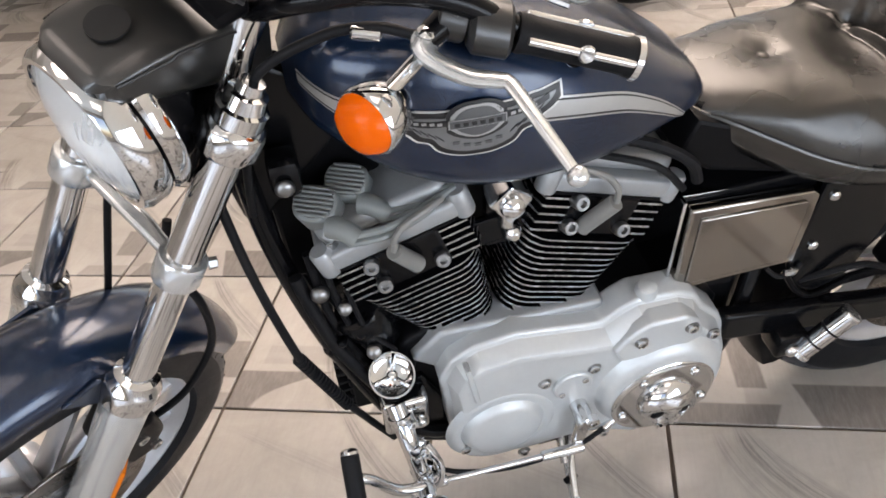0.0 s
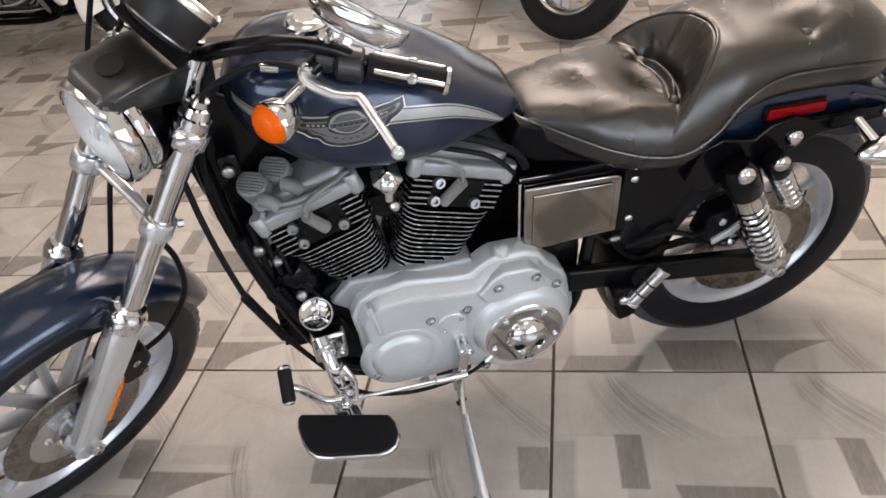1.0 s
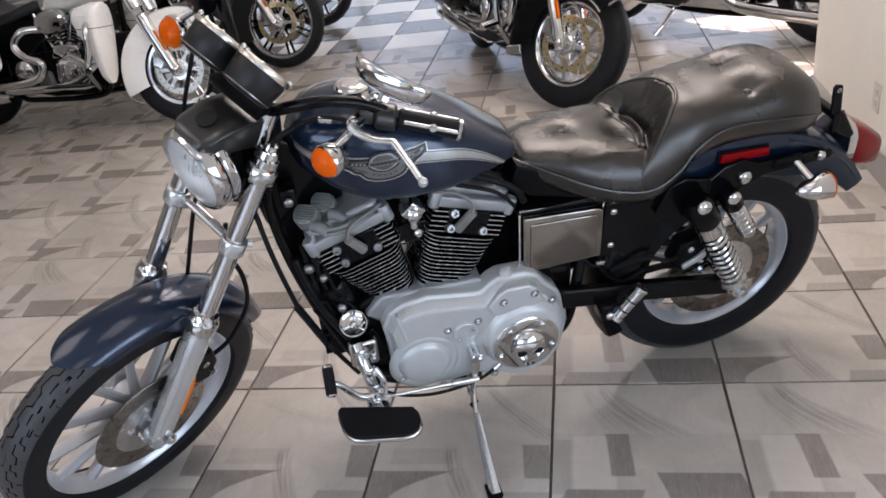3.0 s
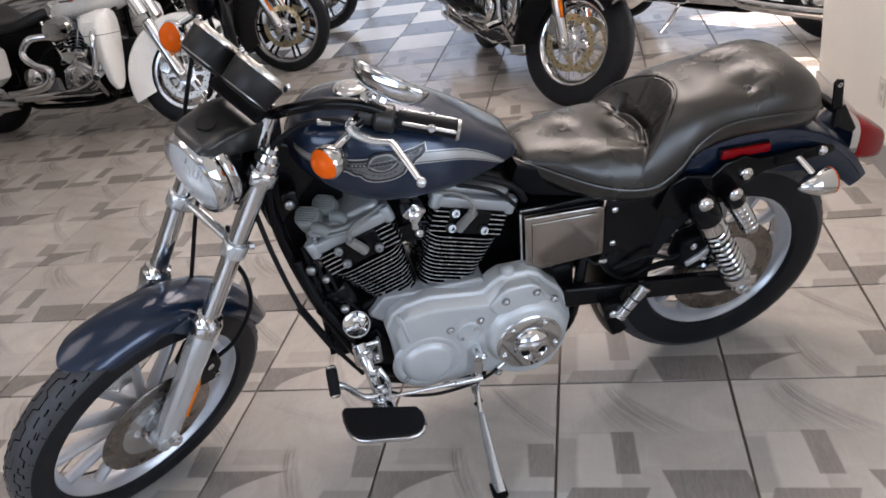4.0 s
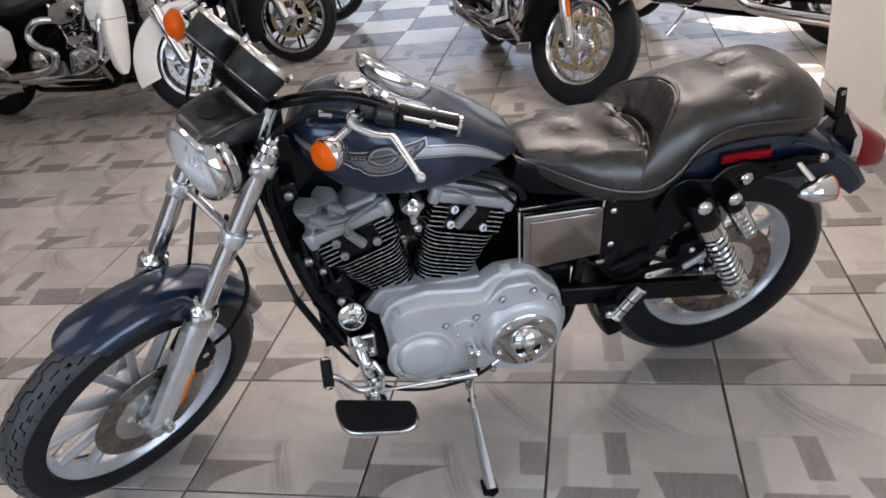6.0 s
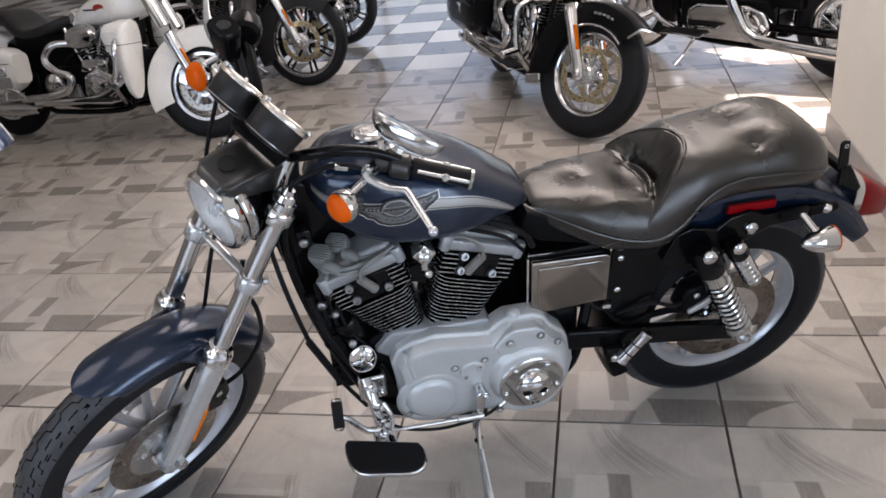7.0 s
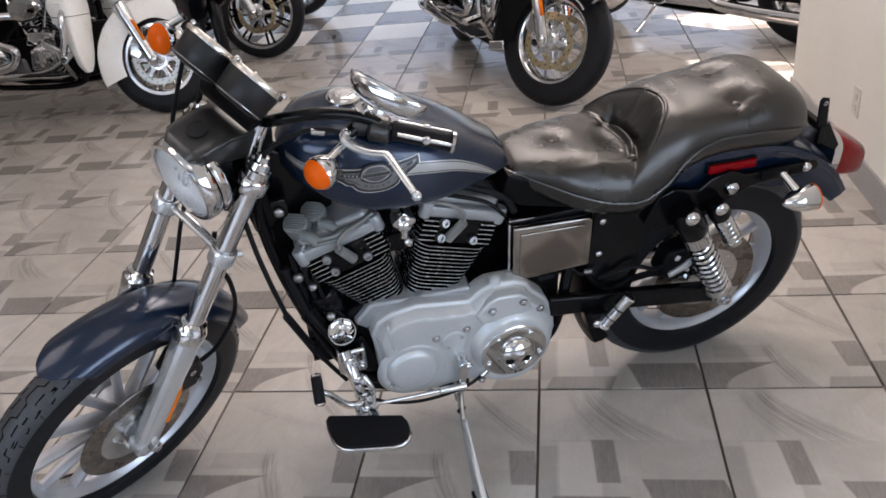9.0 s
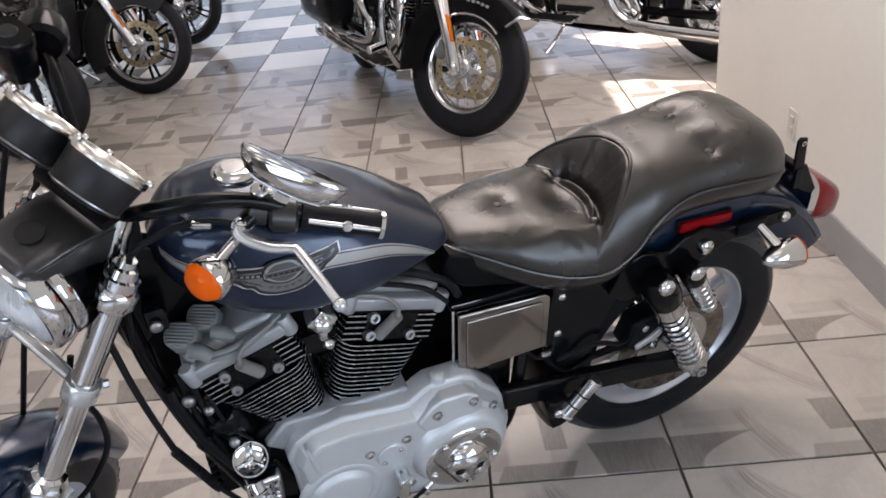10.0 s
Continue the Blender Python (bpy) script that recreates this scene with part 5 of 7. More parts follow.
for ex in (-0.019, 0.019):
    bp("ornament_socket", moved(lathe([(0, 0.004), (0.009, 0.003), (0.0125, 0.0), (0, -0.002)], (0, 0, 0), (0, -1, 0), 16), Matrix.Translation((-0.574 + ex, -0.1865, DZ - 0.014)) @ Matrix.Rotation(0.35 if ex > 0 else -0.35, 4, "Y") @ Matrix.Diagonal((1.1, 1.0, 0.72, 1.0))), SATIN, "", pc)
for k in range(5):
    bp("ornament_tooth", box(-0.574 - 0.0145 + 0.0062 * k, -0.574 - 0.0105 + 0.0062 * k, -0.1875, -0.176, DZ - 0.058, DZ - 0.047, 0.001), SATIN if k % 2 else CHROME, "", pc)
bp("ornament_jaw", moved(prism([(-0.018, -0.036), (0.018, -0.036), (0.015, -0.056), (-0.015, -0.056)], -0.013, 0.0, 0.004), Matrix.Translation((-0.574, -0.171, DZ - 0.006))), CHROME, "", pc)

# shift shaft, linkage, forward control, foot board
bp("shift_arm", prism([(-0.722, 0.350), (-0.706, 0.358), (-0.694, 0.350), (-0.700, 0.300), (-0.708, 0.268), (-0.722, 0.268)], -0.176, -0.164, 0.004), CHROME, "chrome shift arm")
bp("shift_shaft", cyl((-0.708, -0.185, 0.345), (-0.708, -0.13, 0.345), 0.014), CHROME)
bp("shift_clamp", bolt((-0.700, -0.178, 0.352), (0, -1, 0), 0.011, 0.012, "hex"), CHROME)
bp("shift_rod", cyl((-0.948, -0.185, 0.298), (-0.720, -0.178, 0.272), 0.0043, 14), CHROME, "chrome shift linkage rod")
bp("rod_end", cyl((-0.775, -0.180, 0.279), (-0.705, -0.177, 0.269), 0.0085, 14), CHROME)
bp("rod_end", cyl((-0.965, -0.186, 0.300), (-0.925, -0.184, 0.2955), 0.0085, 14), CHROME)
bp("stand_cable", tube([(-0.955, -0.15, 0.300), (-0.90, -0.16, 0.262), (-0.81, -0.165, 0.240), (-0.70, -0.16, 0.246), (-0.63, -0.14, 0.270)], 0.0042, 10), RUBBER, "black control cable")
bp("cable_end", cyl((-0.66, -0.150, 0.258), (-0.615, -0.135, 0.277), 0.008, 14), CHROME)
fc = bp("forward_control", tube([(-0.978, -0.118, 0.425), (-0.972, -0.150, 0.395), (-0.966, -0.172, 0.360), (-0.962, -0.185, 0.330), (-0.955, -0.195, 0.300)], (0.0145, 0.0125), 16), CHROME, "chrome forward foot control")
bp("control_mount", box(-0.998, -0.930, -0.122, -0.085, 0.350, 0.425, 0.008, 3), CHROME, "", fc)
bp("mount_bolt", bolt((-0.982, -0.122, 0.412), (0, -1, 0), 0.010, 0.009), CHROME, "", fc)
bp("mount_bolt", bolt((-0.945, -0.122, 0.370), (0, -1, 0), 0.009, 0.008), CHROME, "", fc)
for t, r in ((0.15, 0.0185), (0.45, 0.0175), (0.75, 0.0180)):
    q = Vector((-0.978, -0.118, 0.425)).lerp(Vector((-0.955, -0.195, 0.300)), t) + Vector((0.004, -0.012, 0.004)) * (1 - abs(2 * t - 1))
    bp("control_collar", lathe([(0.010, -0.010), (r, -0.008), (r, 0.006), (r * 0.85, 0.010), (0.010, 0.010)], q, (0.023, -0.077, -0.125), 20), CHROME, "", fc)
    bp("collar_bolt", bolt(q + Vector((0.010, -0.014, 0.006)), (0.35, -0.85, 0.3), 0.0065, 0.008, "hex"), STEEL, "", fc)
bp("control_link", tube([(-0.950, -0.168, 0.385), (-0.935, -0.185, 0.350), (-0.940, -0.196, 0.315)], 0.007, 12), CHROME, "", fc)
bp("pivot", cyl((-0.962, -0.225, 0.330), (-0.962, -0.170, 0.330), 0.0125), CHROME, "", fc)
bp("pivot_cap", bolt((-0.962, -0.225, 0.330), (0, -1, 0), 0.010, 0.008), CHROME, "", fc)
bp("shift_lever", tube([(-0.962, -0.205, 0.335), (-1.00, -0.205, 0.345), (-1.035, -0.205, 0.395), (-1.055, -0.205, 0.410)], (0.009, 0.007), 12), STEEL, "", fc)
bp("shift_peg", cyl((-1.055, -0.185, 0.440), (-1.058, -0.235, 0.405), 0.0128, 20), RUBBER, "black rubber shift peg with chrome tip", fc)
bp("peg_cap", bolt((-1.055, -0.185, 0.440), (0.05, 0.82, 0.57), 0.0125, 0.008), CHROME, "", fc)
bp("peg_tip", bolt((-1.058, -0.235, 0.405), (-0.05, -0.82, -0.57), 0.010, 0.006), CHROME, "", fc)
fbz = 0.345
FB = [(-1.048, -0.226), (-0.885, -0.279), (-0.876, -0.300), (-0.876, -0.326), (-0.886, -0.345), (-0.903, -0.354), (-0.924, -0.355), (-1.012, -0.333), (-1.032, -0.325), (-1.046, -0.310), (-1.053, -0.288), (-1.057, -0.255), (-1.056, -0.234)]
fbd = bp("footboard", prism(FB, fbz - 0.014, fbz, 0.005, 3, "z"), CHROME, "chrome footboard with black rubber pad")
cx, cy = -0.965, -0.292
bp("rubber_pad", prism([(cx + (x - cx) * 0.965, cy + (y - cy) * 0.95) for x, y in FB], fbz - 0.002, fbz + 0.009, 0.003, 2, "z"), RUBBER, "black rubber pad", fbd)
bp("board_bracket", prism([(-0.985, -0.205), (-0.935, -0.225), (-0.925, -0.290), (-0.985, -0.290)], fbz - 0.030, fbz - 0.012, 0.004, 2, "z"), CHROME, "", fbd)
bp("board_clevis", cyl((-0.962, -0.200, 0.322), (-0.950, -0.275, 0.322), 0.012), CHROME, "", fbd)

# side stand
ss = bp("side_stand", tube([(-0.715, -0.10, 0.235), (-0.719, -0.135, 0.220), (-0.722, -0.165, 0.205)], 0.0105, 14), STEEL, "bright steel side stand with widened blade and angled foot")
bp("stand_blade", tube([(-0.721, -0.155, 0.210), (-0.730, -0.272, 0.149), (-0.737, -0.384, 0.090)], (0.0065, 0.0200), 16, 5, 0.42), FORKGREY, "", ss)
bp("stand_stop", cyl((-0.713, -0.185, 0.200), (-0.735, -0.190, 0.192), 0.0055, 14), SATIN, "", ss)
foot = prism([(-0.754, -0.352), (-0.718, -0.352), (-0.718, -0.394), (-0.734, -0.406), (-0.756, -0.394)], -0.008, 0.006, 0.003, 2, "z")
bp("stand_foot", moved(foot, Matrix.Translation((0, 0, 0.089))), SATIN, "", ss)
bp("stand_bracket", box(-0.76, -0.68, -0.125, -0.085, 0.205, 0.255, 0.008), BLACK, "", ss)
bp("stand_spring", tube([(-0.70, -0.115, 0.245), (-0.718, -0.17, 0.222), (-0.728, -0.22, 0.196)], 0.006, 10), STEEL, "", ss)

# horn, front engine clutter, conduit
horn = bp("horn", lathe([(0, 0.003), (0.005, 0.002), (0.008, -0.003), (0.016, -0.002), (0.027, 0.002), (0.030, 0.005), (0.032, 0.005), (0.0328, 0.002), (0.032, -0.003), (0.026, -0.010), (0, -0.012)], (-0.975, -0.105, 0.478), (-0.10, -0.50, 0.86), 40), CHROME, "round chrome horn cover")
for k in range(3):
    hx, hy, hz = frame_of((-0.10, -0.50, 0.86))
    a = 2 * math.pi * k / 3 + 0.4
    d = hx * math.cos(a) + hy * math.sin(a)
    bp("horn_rib", tube([Vector((-0.975, -0.105, 0.478)) + d * 0.006 + hz * 0.001, Vector((-0.975, -0.105, 0.478)) + d * 0.028 + hz * 0.003], 0.0028, 8, 1), CHROME, "", horn)
bp("horn_body", cyl((-0.958, -0.062, 0.455), (-0.968, -0.092, 0.468), 0.026), SATIN, "", horn)
bp("oil_filter", lathe([(0, 0), (0.032, 0.0), (0.036, 0.006), (0.036, 0.080), (0.030, 0.088), (0, 0.09)], (-0.975, -0.040, 0.505), (-0.35, -0.25, 0.9), 32), BLACK, "black oil filter")
bp("regulator", box(-1.035, -0.985, -0.055, 0.055, 0.34, 0.47, 0.006), SATIN, "black finned voltage regulator")
for k in range(6):
    bp("regulator_fin", box(-1.050, -1.030, -0.055, 0.055, 0.352 + 0.02 * k, 0.358 + 0.02 * k, 0.001, 1), SATIN)
bp("lower_bracket", prism([(-1.00, 0.40), (-0.93, 0.43), (-0.90, 0.36), (-0.90, 0.30), (-0.97, 0.28)], -0.085, -0.060, 0.004), BLACK)
bp("front_motor_plate", prism([(-1.06, 0.50), (-1.00, 0.62), (-0.96, 0.60), (-0.97, 0.46), (-1.02, 0.42)], -0.06, 0.06, 0.006), BLACK)
con = bp("wire_conduit", tube([(-1.128, -0.075, 0.86), (-1.115, -0.10, 0.74), (-1.095, -0.115, 0.62), (-1.075, -0.115, 0.53), (-1.03, -0.105, 0.41), (-0.985, -0.10, 0.31)], 0.0055, 10), RUBBER, "black corrugated wire conduit")
for k in range(18):
    t = k / 17
    p = Vector((-1.088 + 0.045 * t, -0.115 + 0.008 * t, 0.575 - 0.135 * t))
    bp("conduit_ring", lathe([(0.005, -0.0024), (0.0092, -0.0015), (0.0092, 0.0015), (0.005, 0.0024)], p, (0.045, 0.008, -0.135), 12), RUBBER, "", con)
bp("oil_hose", tube([(-1.07, -0.055, 0.66), (-1.045, -0.075, 0.55), (-1.00, -0.085, 0.44), (-0.96, -0.08, 0.35)], 0.009, 10), RUBBER)
bp("oil_hose", tube([(-1.05, -0.03, 0.64), (-1.01, -0.06, 0.56), (-0.97, -0.06, 0.47)], 0.008, 10), RUBBER)
for x0, y0, x1, y1, z0, z1, r in ((-1.035, -0.060, -0.985, -0.072, 0.70, 0.47, 0.0045), (-1.050, -0.048, -1.005, -0.060, 0.69, 0.46, 0.006), (-1.012, -0.074, -0.962, -0.080, 0.64, 0.50, 0.0035)):
    bp("front_cable", tube([(x0, y0, z0), ((x0 + x1) / 2 - 0.010, (y0 + y1) / 2 - 0.010, (z0 + z1) / 2), (x1, y1, z1)], r, 8), RUBBER, "black cable ahead of the engine")
for x, y, z, r in ((-1.018, -0.078, 0.610, 0.009), (-1.004, -0.084, 0.560, 0.007), (-0.992, -0.088, 0.520, 0.010), (-1.030, -0.080, 0.545, 0.006)):
    bp("cable_clip", lathe([(0, 0.012), (r * 0.6, 0.011), (r, 0.007), (r, -0.008), (r * 0.7, -0.010), (0, -0.010)], (x, y, z), (-0.2, -0.8, 0.5), 14), ALUDARK if r > 0.008 else SATIN, "metal cable clip")
bp("coil_cover", box(-1.070, -1.035, -0.070, -0.03, 0.800, 0.850, 0.010), BLACK)
bp("coil_bolt", bolt((-1.055, -0.076, 0.825), (0, -1, 0), 0.011, 0.008), ALUDARK)
bp("front_bolt", bolt((-1.045, -0.070, 0.640), (0, -1, 0), 0.012, 0.012), ALUDARK)
bp("rear_wire", tube([(-0.68, -0.06, 0.79), (-0.62, -0.08, 0.775), (-0.57, -0.085, 0.74), (-0.55, -0.08, 0.70)], 0.008, 8), RUBBER)
bp("rear_wire", tube([(-0.70, -0.07, 0.775), (-0.62, -0.09, 0.75), (-0.575, -0.09, 0.70)], 0.005, 8), RUBBER)
bp("gearbox_side", box(-0.60, -0.42, -0.07, 0.09, 0.28, 0.47, 0.02, 3), SATIN, "black gearbox housing")
bp("drive_belt_guard", prism([(-0.46, 0.40), (0.0, 0.47), (0.03, 0.44), (-0.44, 0.35)], 0.085, 0.105, 0.004), BLACK)

# passenger peg
pg = bp("passenger_peg", cyl((-0.335, -0.152, 0.336), (-0.278, -0.158, 0.418), 0.0165, 20, 0.004), CHROME, "chrome folding passenger peg")
for t in (0.0, 1.0):
    a = Vector((-0.335, -0.152, 0.336)).lerp(Vector((-0.278, -0.158, 0.418)), t)
    bp("peg_collar", lathe([(0, -0.005), (0.016, -0.005), (0.0185, -0.003), (0.0185, 0.003), (0.016, 0.005), (0, 0.005)], a, (0.057, -0.006, 0.082), 20), STEEL, "", pg)
for t in (0.30, 0.62):
    a = Vector((-0.335, -0.152, 0.336)).lerp(Vector((-0.278, -0.158, 0.418)), t)
    bp("peg_step", lathe([(0.012, -0.0018), (0.0169, -0.0018), (0.0169, 0.0018), (0.012, 0.0018)], a, (0.057, -0.006, 0.082), 20, True), RUBBER, "", pg)
bp("peg_clevis", box(-0.375, -0.325, -0.150, -0.100, 0.325, 0.375, 0.008), BLACK, "", pg)
bp("peg_bolt", bolt((-0.352, -0.150, 0.345), (0, -1, 0), 0.011, 0.010), CHROME, "", pg)
bp("exhaust_pipe", tube([(-0.62, 0.13, 0.45), (-0.50, 0.15, 0.33), (-0.30, 0.155, 0.28), (0.20, 0.155, 0.25)], 0.036, 20), CHROME, "chrome exhaust pipe")

# ---- front end, turned with the fork ----
def leg(z, y=0.0):
    return Vector((-1.520 + 0.600 * (z - 0.331), y, z))


FD = (leg(1.0) - leg(0.3)).normalized()
for s in (-1, 1):
    y = 0.090 * s
    fl = bp("fork_slider", lathe([(0, 0), (0.016, 0), (0.022, 0.008), (0.0275, 0.03), (0.0285, 0.06), (0.0285, 0.27), (0.0300, 0.30), (0.0305, 0.36), (0.0285, 0.372), (0, 0.372)], leg(0.285, y), FD, 30), FORKGREY, "silver-grey fork slider", None, True)
    bp("dust_cover", lathe([(0.0285, 0.0), (0.0335, 0.004), (0.0345, 0.014), (0.0345, 0.030), (0.0325, 0.036), (0.030, 0.040), (0.0275, 0.050), (0.0205, 0.054), (0.0195, 0.03)], leg(0.600, y), FD, 30), CHROME, "", fl)
    bp("fork_tube", cyl(leg(0.61, y), leg(0.985, y), 0.0205, 28), CHROME, "polished fork tube", fl)
    bp("lower_clamp", lathe([(0.0205, -0.018), (0.026, -0.017), (0.0275, -0.014), (0.0275, 0.014), (0.026, 0.017), (0.0205, 0.018)], leg(0.800, y), FD, 28), FORKGREY, "", fl)
    bp("clamp_bolt", bolt(leg(0.800, y) + Vector((0.025, 0.015 * s, -0.006)), (0.9, 0.4 * s, -0.2), 0.007, 0.010, "hex"), ALUDARK, "", fl)
    bp("upper_clamp", lathe([(0.0205, -0.018), (0.029, -0.018), (0.032, -0.013), (0.032, 0.010), (0.029, 0.016), (0.026, 0.018), (0.026, 0.034), (0.022, 0.036), (0.020, 0.050), (0.014, 0.052), (0.013, 0.062), (0, 0.063)], leg(0.955, y), FD, 28), CHROME, "", fl)
    bp("axle_boss", cyl(leg(0.318, y) + Vector((-0.008, -0.022, 0)), leg(0.318, y) + Vector((-0.008, 0.022, 0)), 0.023, 24), FORKGREY, "", fl)
bp("front_axle", cyl((-1.52, -0.135, 0.331), (-1.52, 0.135, 0.331), 0.011), CHROME, "", None, True)
bp("axle_nut", bolt((-1.52, -0.116, 0.331), (0, -1, 0), 0.016, 0.014, "hex"), CHROME, "", None, True)
bp("lower_triple_tree", prism([(leg(0.80).x - 0.006, -0.09), (leg(0.80).x + 0.008, -0.09), (leg(0.80).x + 0.016, -0.03), (leg(0.80).x + 0.016, 0.03), (leg(0.80).x + 0.008, 0.09), (leg(0.80).x - 0.006, 0.09)], 0.796, 0.808, 0.006, 3, "z"), FORKGREY, "silver lower triple tree", None, True)
bp("upper_triple_tree", prism([(leg(0.955).x - 0.020, -0.10), (leg(0.955).x + 0.060, -0.05), (leg(0.955).x + 0.060, 0.05), (leg(0.955).x - 0.020, 0.10), (leg(0.955).x - 0.030, 0.06), (leg(0.955).x - 0.030, -0.06)], 0.945, 0.968, 0.006, 3, "z"), SATIN, "", None, True)
p0, p1 = leg(0.470, -0.090) + Vector((0.022, -0.022, 0)), leg(0.368, -0.090) + Vector((0.022, -0.022, 0))
bp("fork_reflector", moved(box(-0.006, 0.006, -0.014, 0.014, -0.052, 0.052, 0.003), Matrix.Translation((p0 + p1) / 2 + Vector((0.004, 0.006, 0))) @ Matrix.Rotation(radians(31), 4, "Y") @ Matrix.Rotation(radians(-45), 4, "Z")), REFLEX, "amber reflector on the fork slider", None, True)

# front brake caliper and hoses
fcal = bp("front_caliper", prism([(-1.425, 0.470), (-1.385, 0.520), (-1.345, 0.500), (-1.340, 0.440), (-1.370, 0.395), (-1.410, 0.410)], -0.098, -0.025, 0.010, 3), SATIN, "black front brake caliper", None, True)
bp("caliper_bolt", bolt((-1.375, -0.098, 0.475), (0, -1, 0), 0.009, 0.008, "hex"), STEEL, "", fcal)
bp("caliper_bolt", bolt((-1.365, -0.098, 0.425), (0, -1, 0), 0.009, 0.008, "hex"), STEEL, "", fcal)
bp("front_brake_hose", tube([(-1.345, -0.07, 0.43), (-1.29, -0.085, 0.47), (-1.235, -0.09, 0.56), (-1.225, -0.08, 0.66), (-1.235, -0.05, 0.74), (-1.21, -0.03, 0.79)], 0.0055, 10), RUBBER, "black brake hose", None, True)
bp("throttle_hose", tube([(-1.298, 0.055, 0.538), (-1.279, 0.055, 0.601), (-1.255, 0.055, 0.687), (-1.233, 0.055, 0.764), (-1.215, 0.045, 0.84), (-1.20, 0.04, 0.88)], 0.0048, 10), RUBBER, "", None, True)

# front fender
def fender_taper(a):
    d = math.degrees(a)
    return max(0.06, min(1.0, ((107.1 - d) / 11.0) ** 0.5 if d > 96.1 else 1.0, ((d - 7.9) / 8.0) ** 0.5 if d < 15.9 else 1.0))


ff = bp("front_fender", fender_bm(FW, 0.366, 0.064, 8, 107, 0.008, 0.003, 0.036, 72, taper=fender_taper), BLUE, "dark blue front fender", None, True)
for s in (-1, 1):
    bp("fender_bracket", prism([(-1.42, 0.645), (-1.37, 0.645), (-1.330, 0.575), (-1.350, 0.545), (-1.375, 0.575)], 0.066 * s - 0.003, 0.066 * s + 0.003, 0.002), BLUE, "", ff)
# headlight with visor
HL = Vector((-1.216, 0.0, 0.952))
hax = Vector((-1, 0, -0.02)).normalized()
hl = bp("headlight", lathe([(0, -0.08245), (0.0388, -0.0776), (0.06402, -0.05335), (0.0776, -0.01455), (0.08051, 0), (0.08051, 0.01164), (0.07566, 0.01552), (0.0700, -0.004), (0.0500, -0.0300), (0.0260, -0.0450), (0, -0.0500)], HL, hax, 48), BLACK, "round headlight with chrome rim and ribbed clear lens", None, True)
bp("headlight_rim", lathe([(0.07954, -0.00388), (0.08633, -0.00194), (0.08924, 0.00582), (0.08827, 0.02134), (0.08342, 0.0291), (0.07663, 0.0291), (0.07469, 0.02328), (0.0776, 0.00388)], HL, hax, 56, True), CHROME, "chrome headlight rim", hl)
bp("mounting_ring", lathe([(0.0775, -0.026), (0.0850, -0.025), (0.0878, -0.019), (0.0875, -0.010), (0.0840, -0.006), (0.0790, -0.007)], HL, hax, 56, True), CHROME, "chrome mounting ring", hl)
bp("reflector_bowl", lathe([(0.07566, 0.0194), (0.0679, -0.00194), (0.0485, -0.02716), (0.02425, -0.04074), (0, -0.04462)], HL, hax, 48), BOWL, "", hl)
bp("bulb", lathe([(0, -0.04462), (0.00776, -0.04268), (0.00776, -0.02134), (0.00485, -0.01358), (0, -0.01164)], HL, hax, 16), GLASS, "", hl)
gl = bp("headlight_lens", lathe([(0.07566, 0.02134), (0.0679, 0.0291), (0.0485, 0.03686), (0.02425, 0.04171), (0, 0.04316), (0, 0.04025), (0.02425, 0.0388), (0.0485, 0.03395), (0.06596, 0.02619), (0.07566, 0.01843)], HL, hax, 48), RIBGLASS, "ribbed clear lens", hl)
gl.visible_shadow = False
VR = []
for i in range(21):
    t = i / 20
    x = -1.240 + 0.170 * t
    w = between(t, [(0, 0.043), (0.06, 0.049), (0.5, 0.054), (0.8, 0.053), (1, 0.050)])
    zt = between(t, [(0, 1.044), (0.06, 1.054), (0.4, 1.057), (0.75, 1.044), (1, 1.024)])
    zb = between(t, [(0, 1.030), (0.20, 1.006), (0.6, 0.975), (1, 0.930)])
    VR.append([Vector((x + 0.012 * math.cos(a) ** 2, (w + 0.006 * min(0.0, math.sin(a)) - 0.004 * max(0.0, math.sin(a))) * math.copysign(abs(math.cos(a)) ** 0.17, math.cos(a)), (zt + zb) / 2 + (zt - zb) / 2 * math.copysign(abs(math.sin(a)) ** 0.17, math.sin(a)) - 0.005 * abs(math.cos(a)) * max(0.0, math.sin(a)))) for a in (2 * math.pi * (k + 0.5) / 56 for k in range(56))])
vis = bp("headlight_visor", loft(VR), VISOR, "black headlight visor bracket", None, True)
for e in (-1, 1):
    edge_pts = []
    for ring in VR[1:]:
        top = max(p.z for p in ring)
        edge_pts.append(min((p for p in ring if p.y * e > 0 and p.z < top - 0.004), key=lambda p: abs(p.z - (top - 0.011))) + Vector((0, 0.0006 * e, 0)))
    bp("visor_seam", tube(edge_pts, 0.0017, 6, 1), INK, "", vis)
bp("visor_plug", lathe([(0.016, 0.0), (0.0195, 0.002), (0.0195, 0.004), (0.015, 0.0045), (0, 0.003), (0, 0.0)], (-1.188, 0.0, 1.0585), (-0.06, 0, 1), 28), PLASTIC, "", vis)
bp("visor_arm", prism([(-1.13, 0.90), (-1.05, 0.95), (-1.05, 0.90), (-1.11, 0.84)], -0.05, 0.05, 0.006), BLACK, "", vis)

# gauges
BEZEL = plain("brushed_bezel_metal", (0.70, 0.66, 0.60), 0.24, 1.0, 0.10, 90, 0.05)
GA = Vector((0.857, 0, 0.515)).normalized()
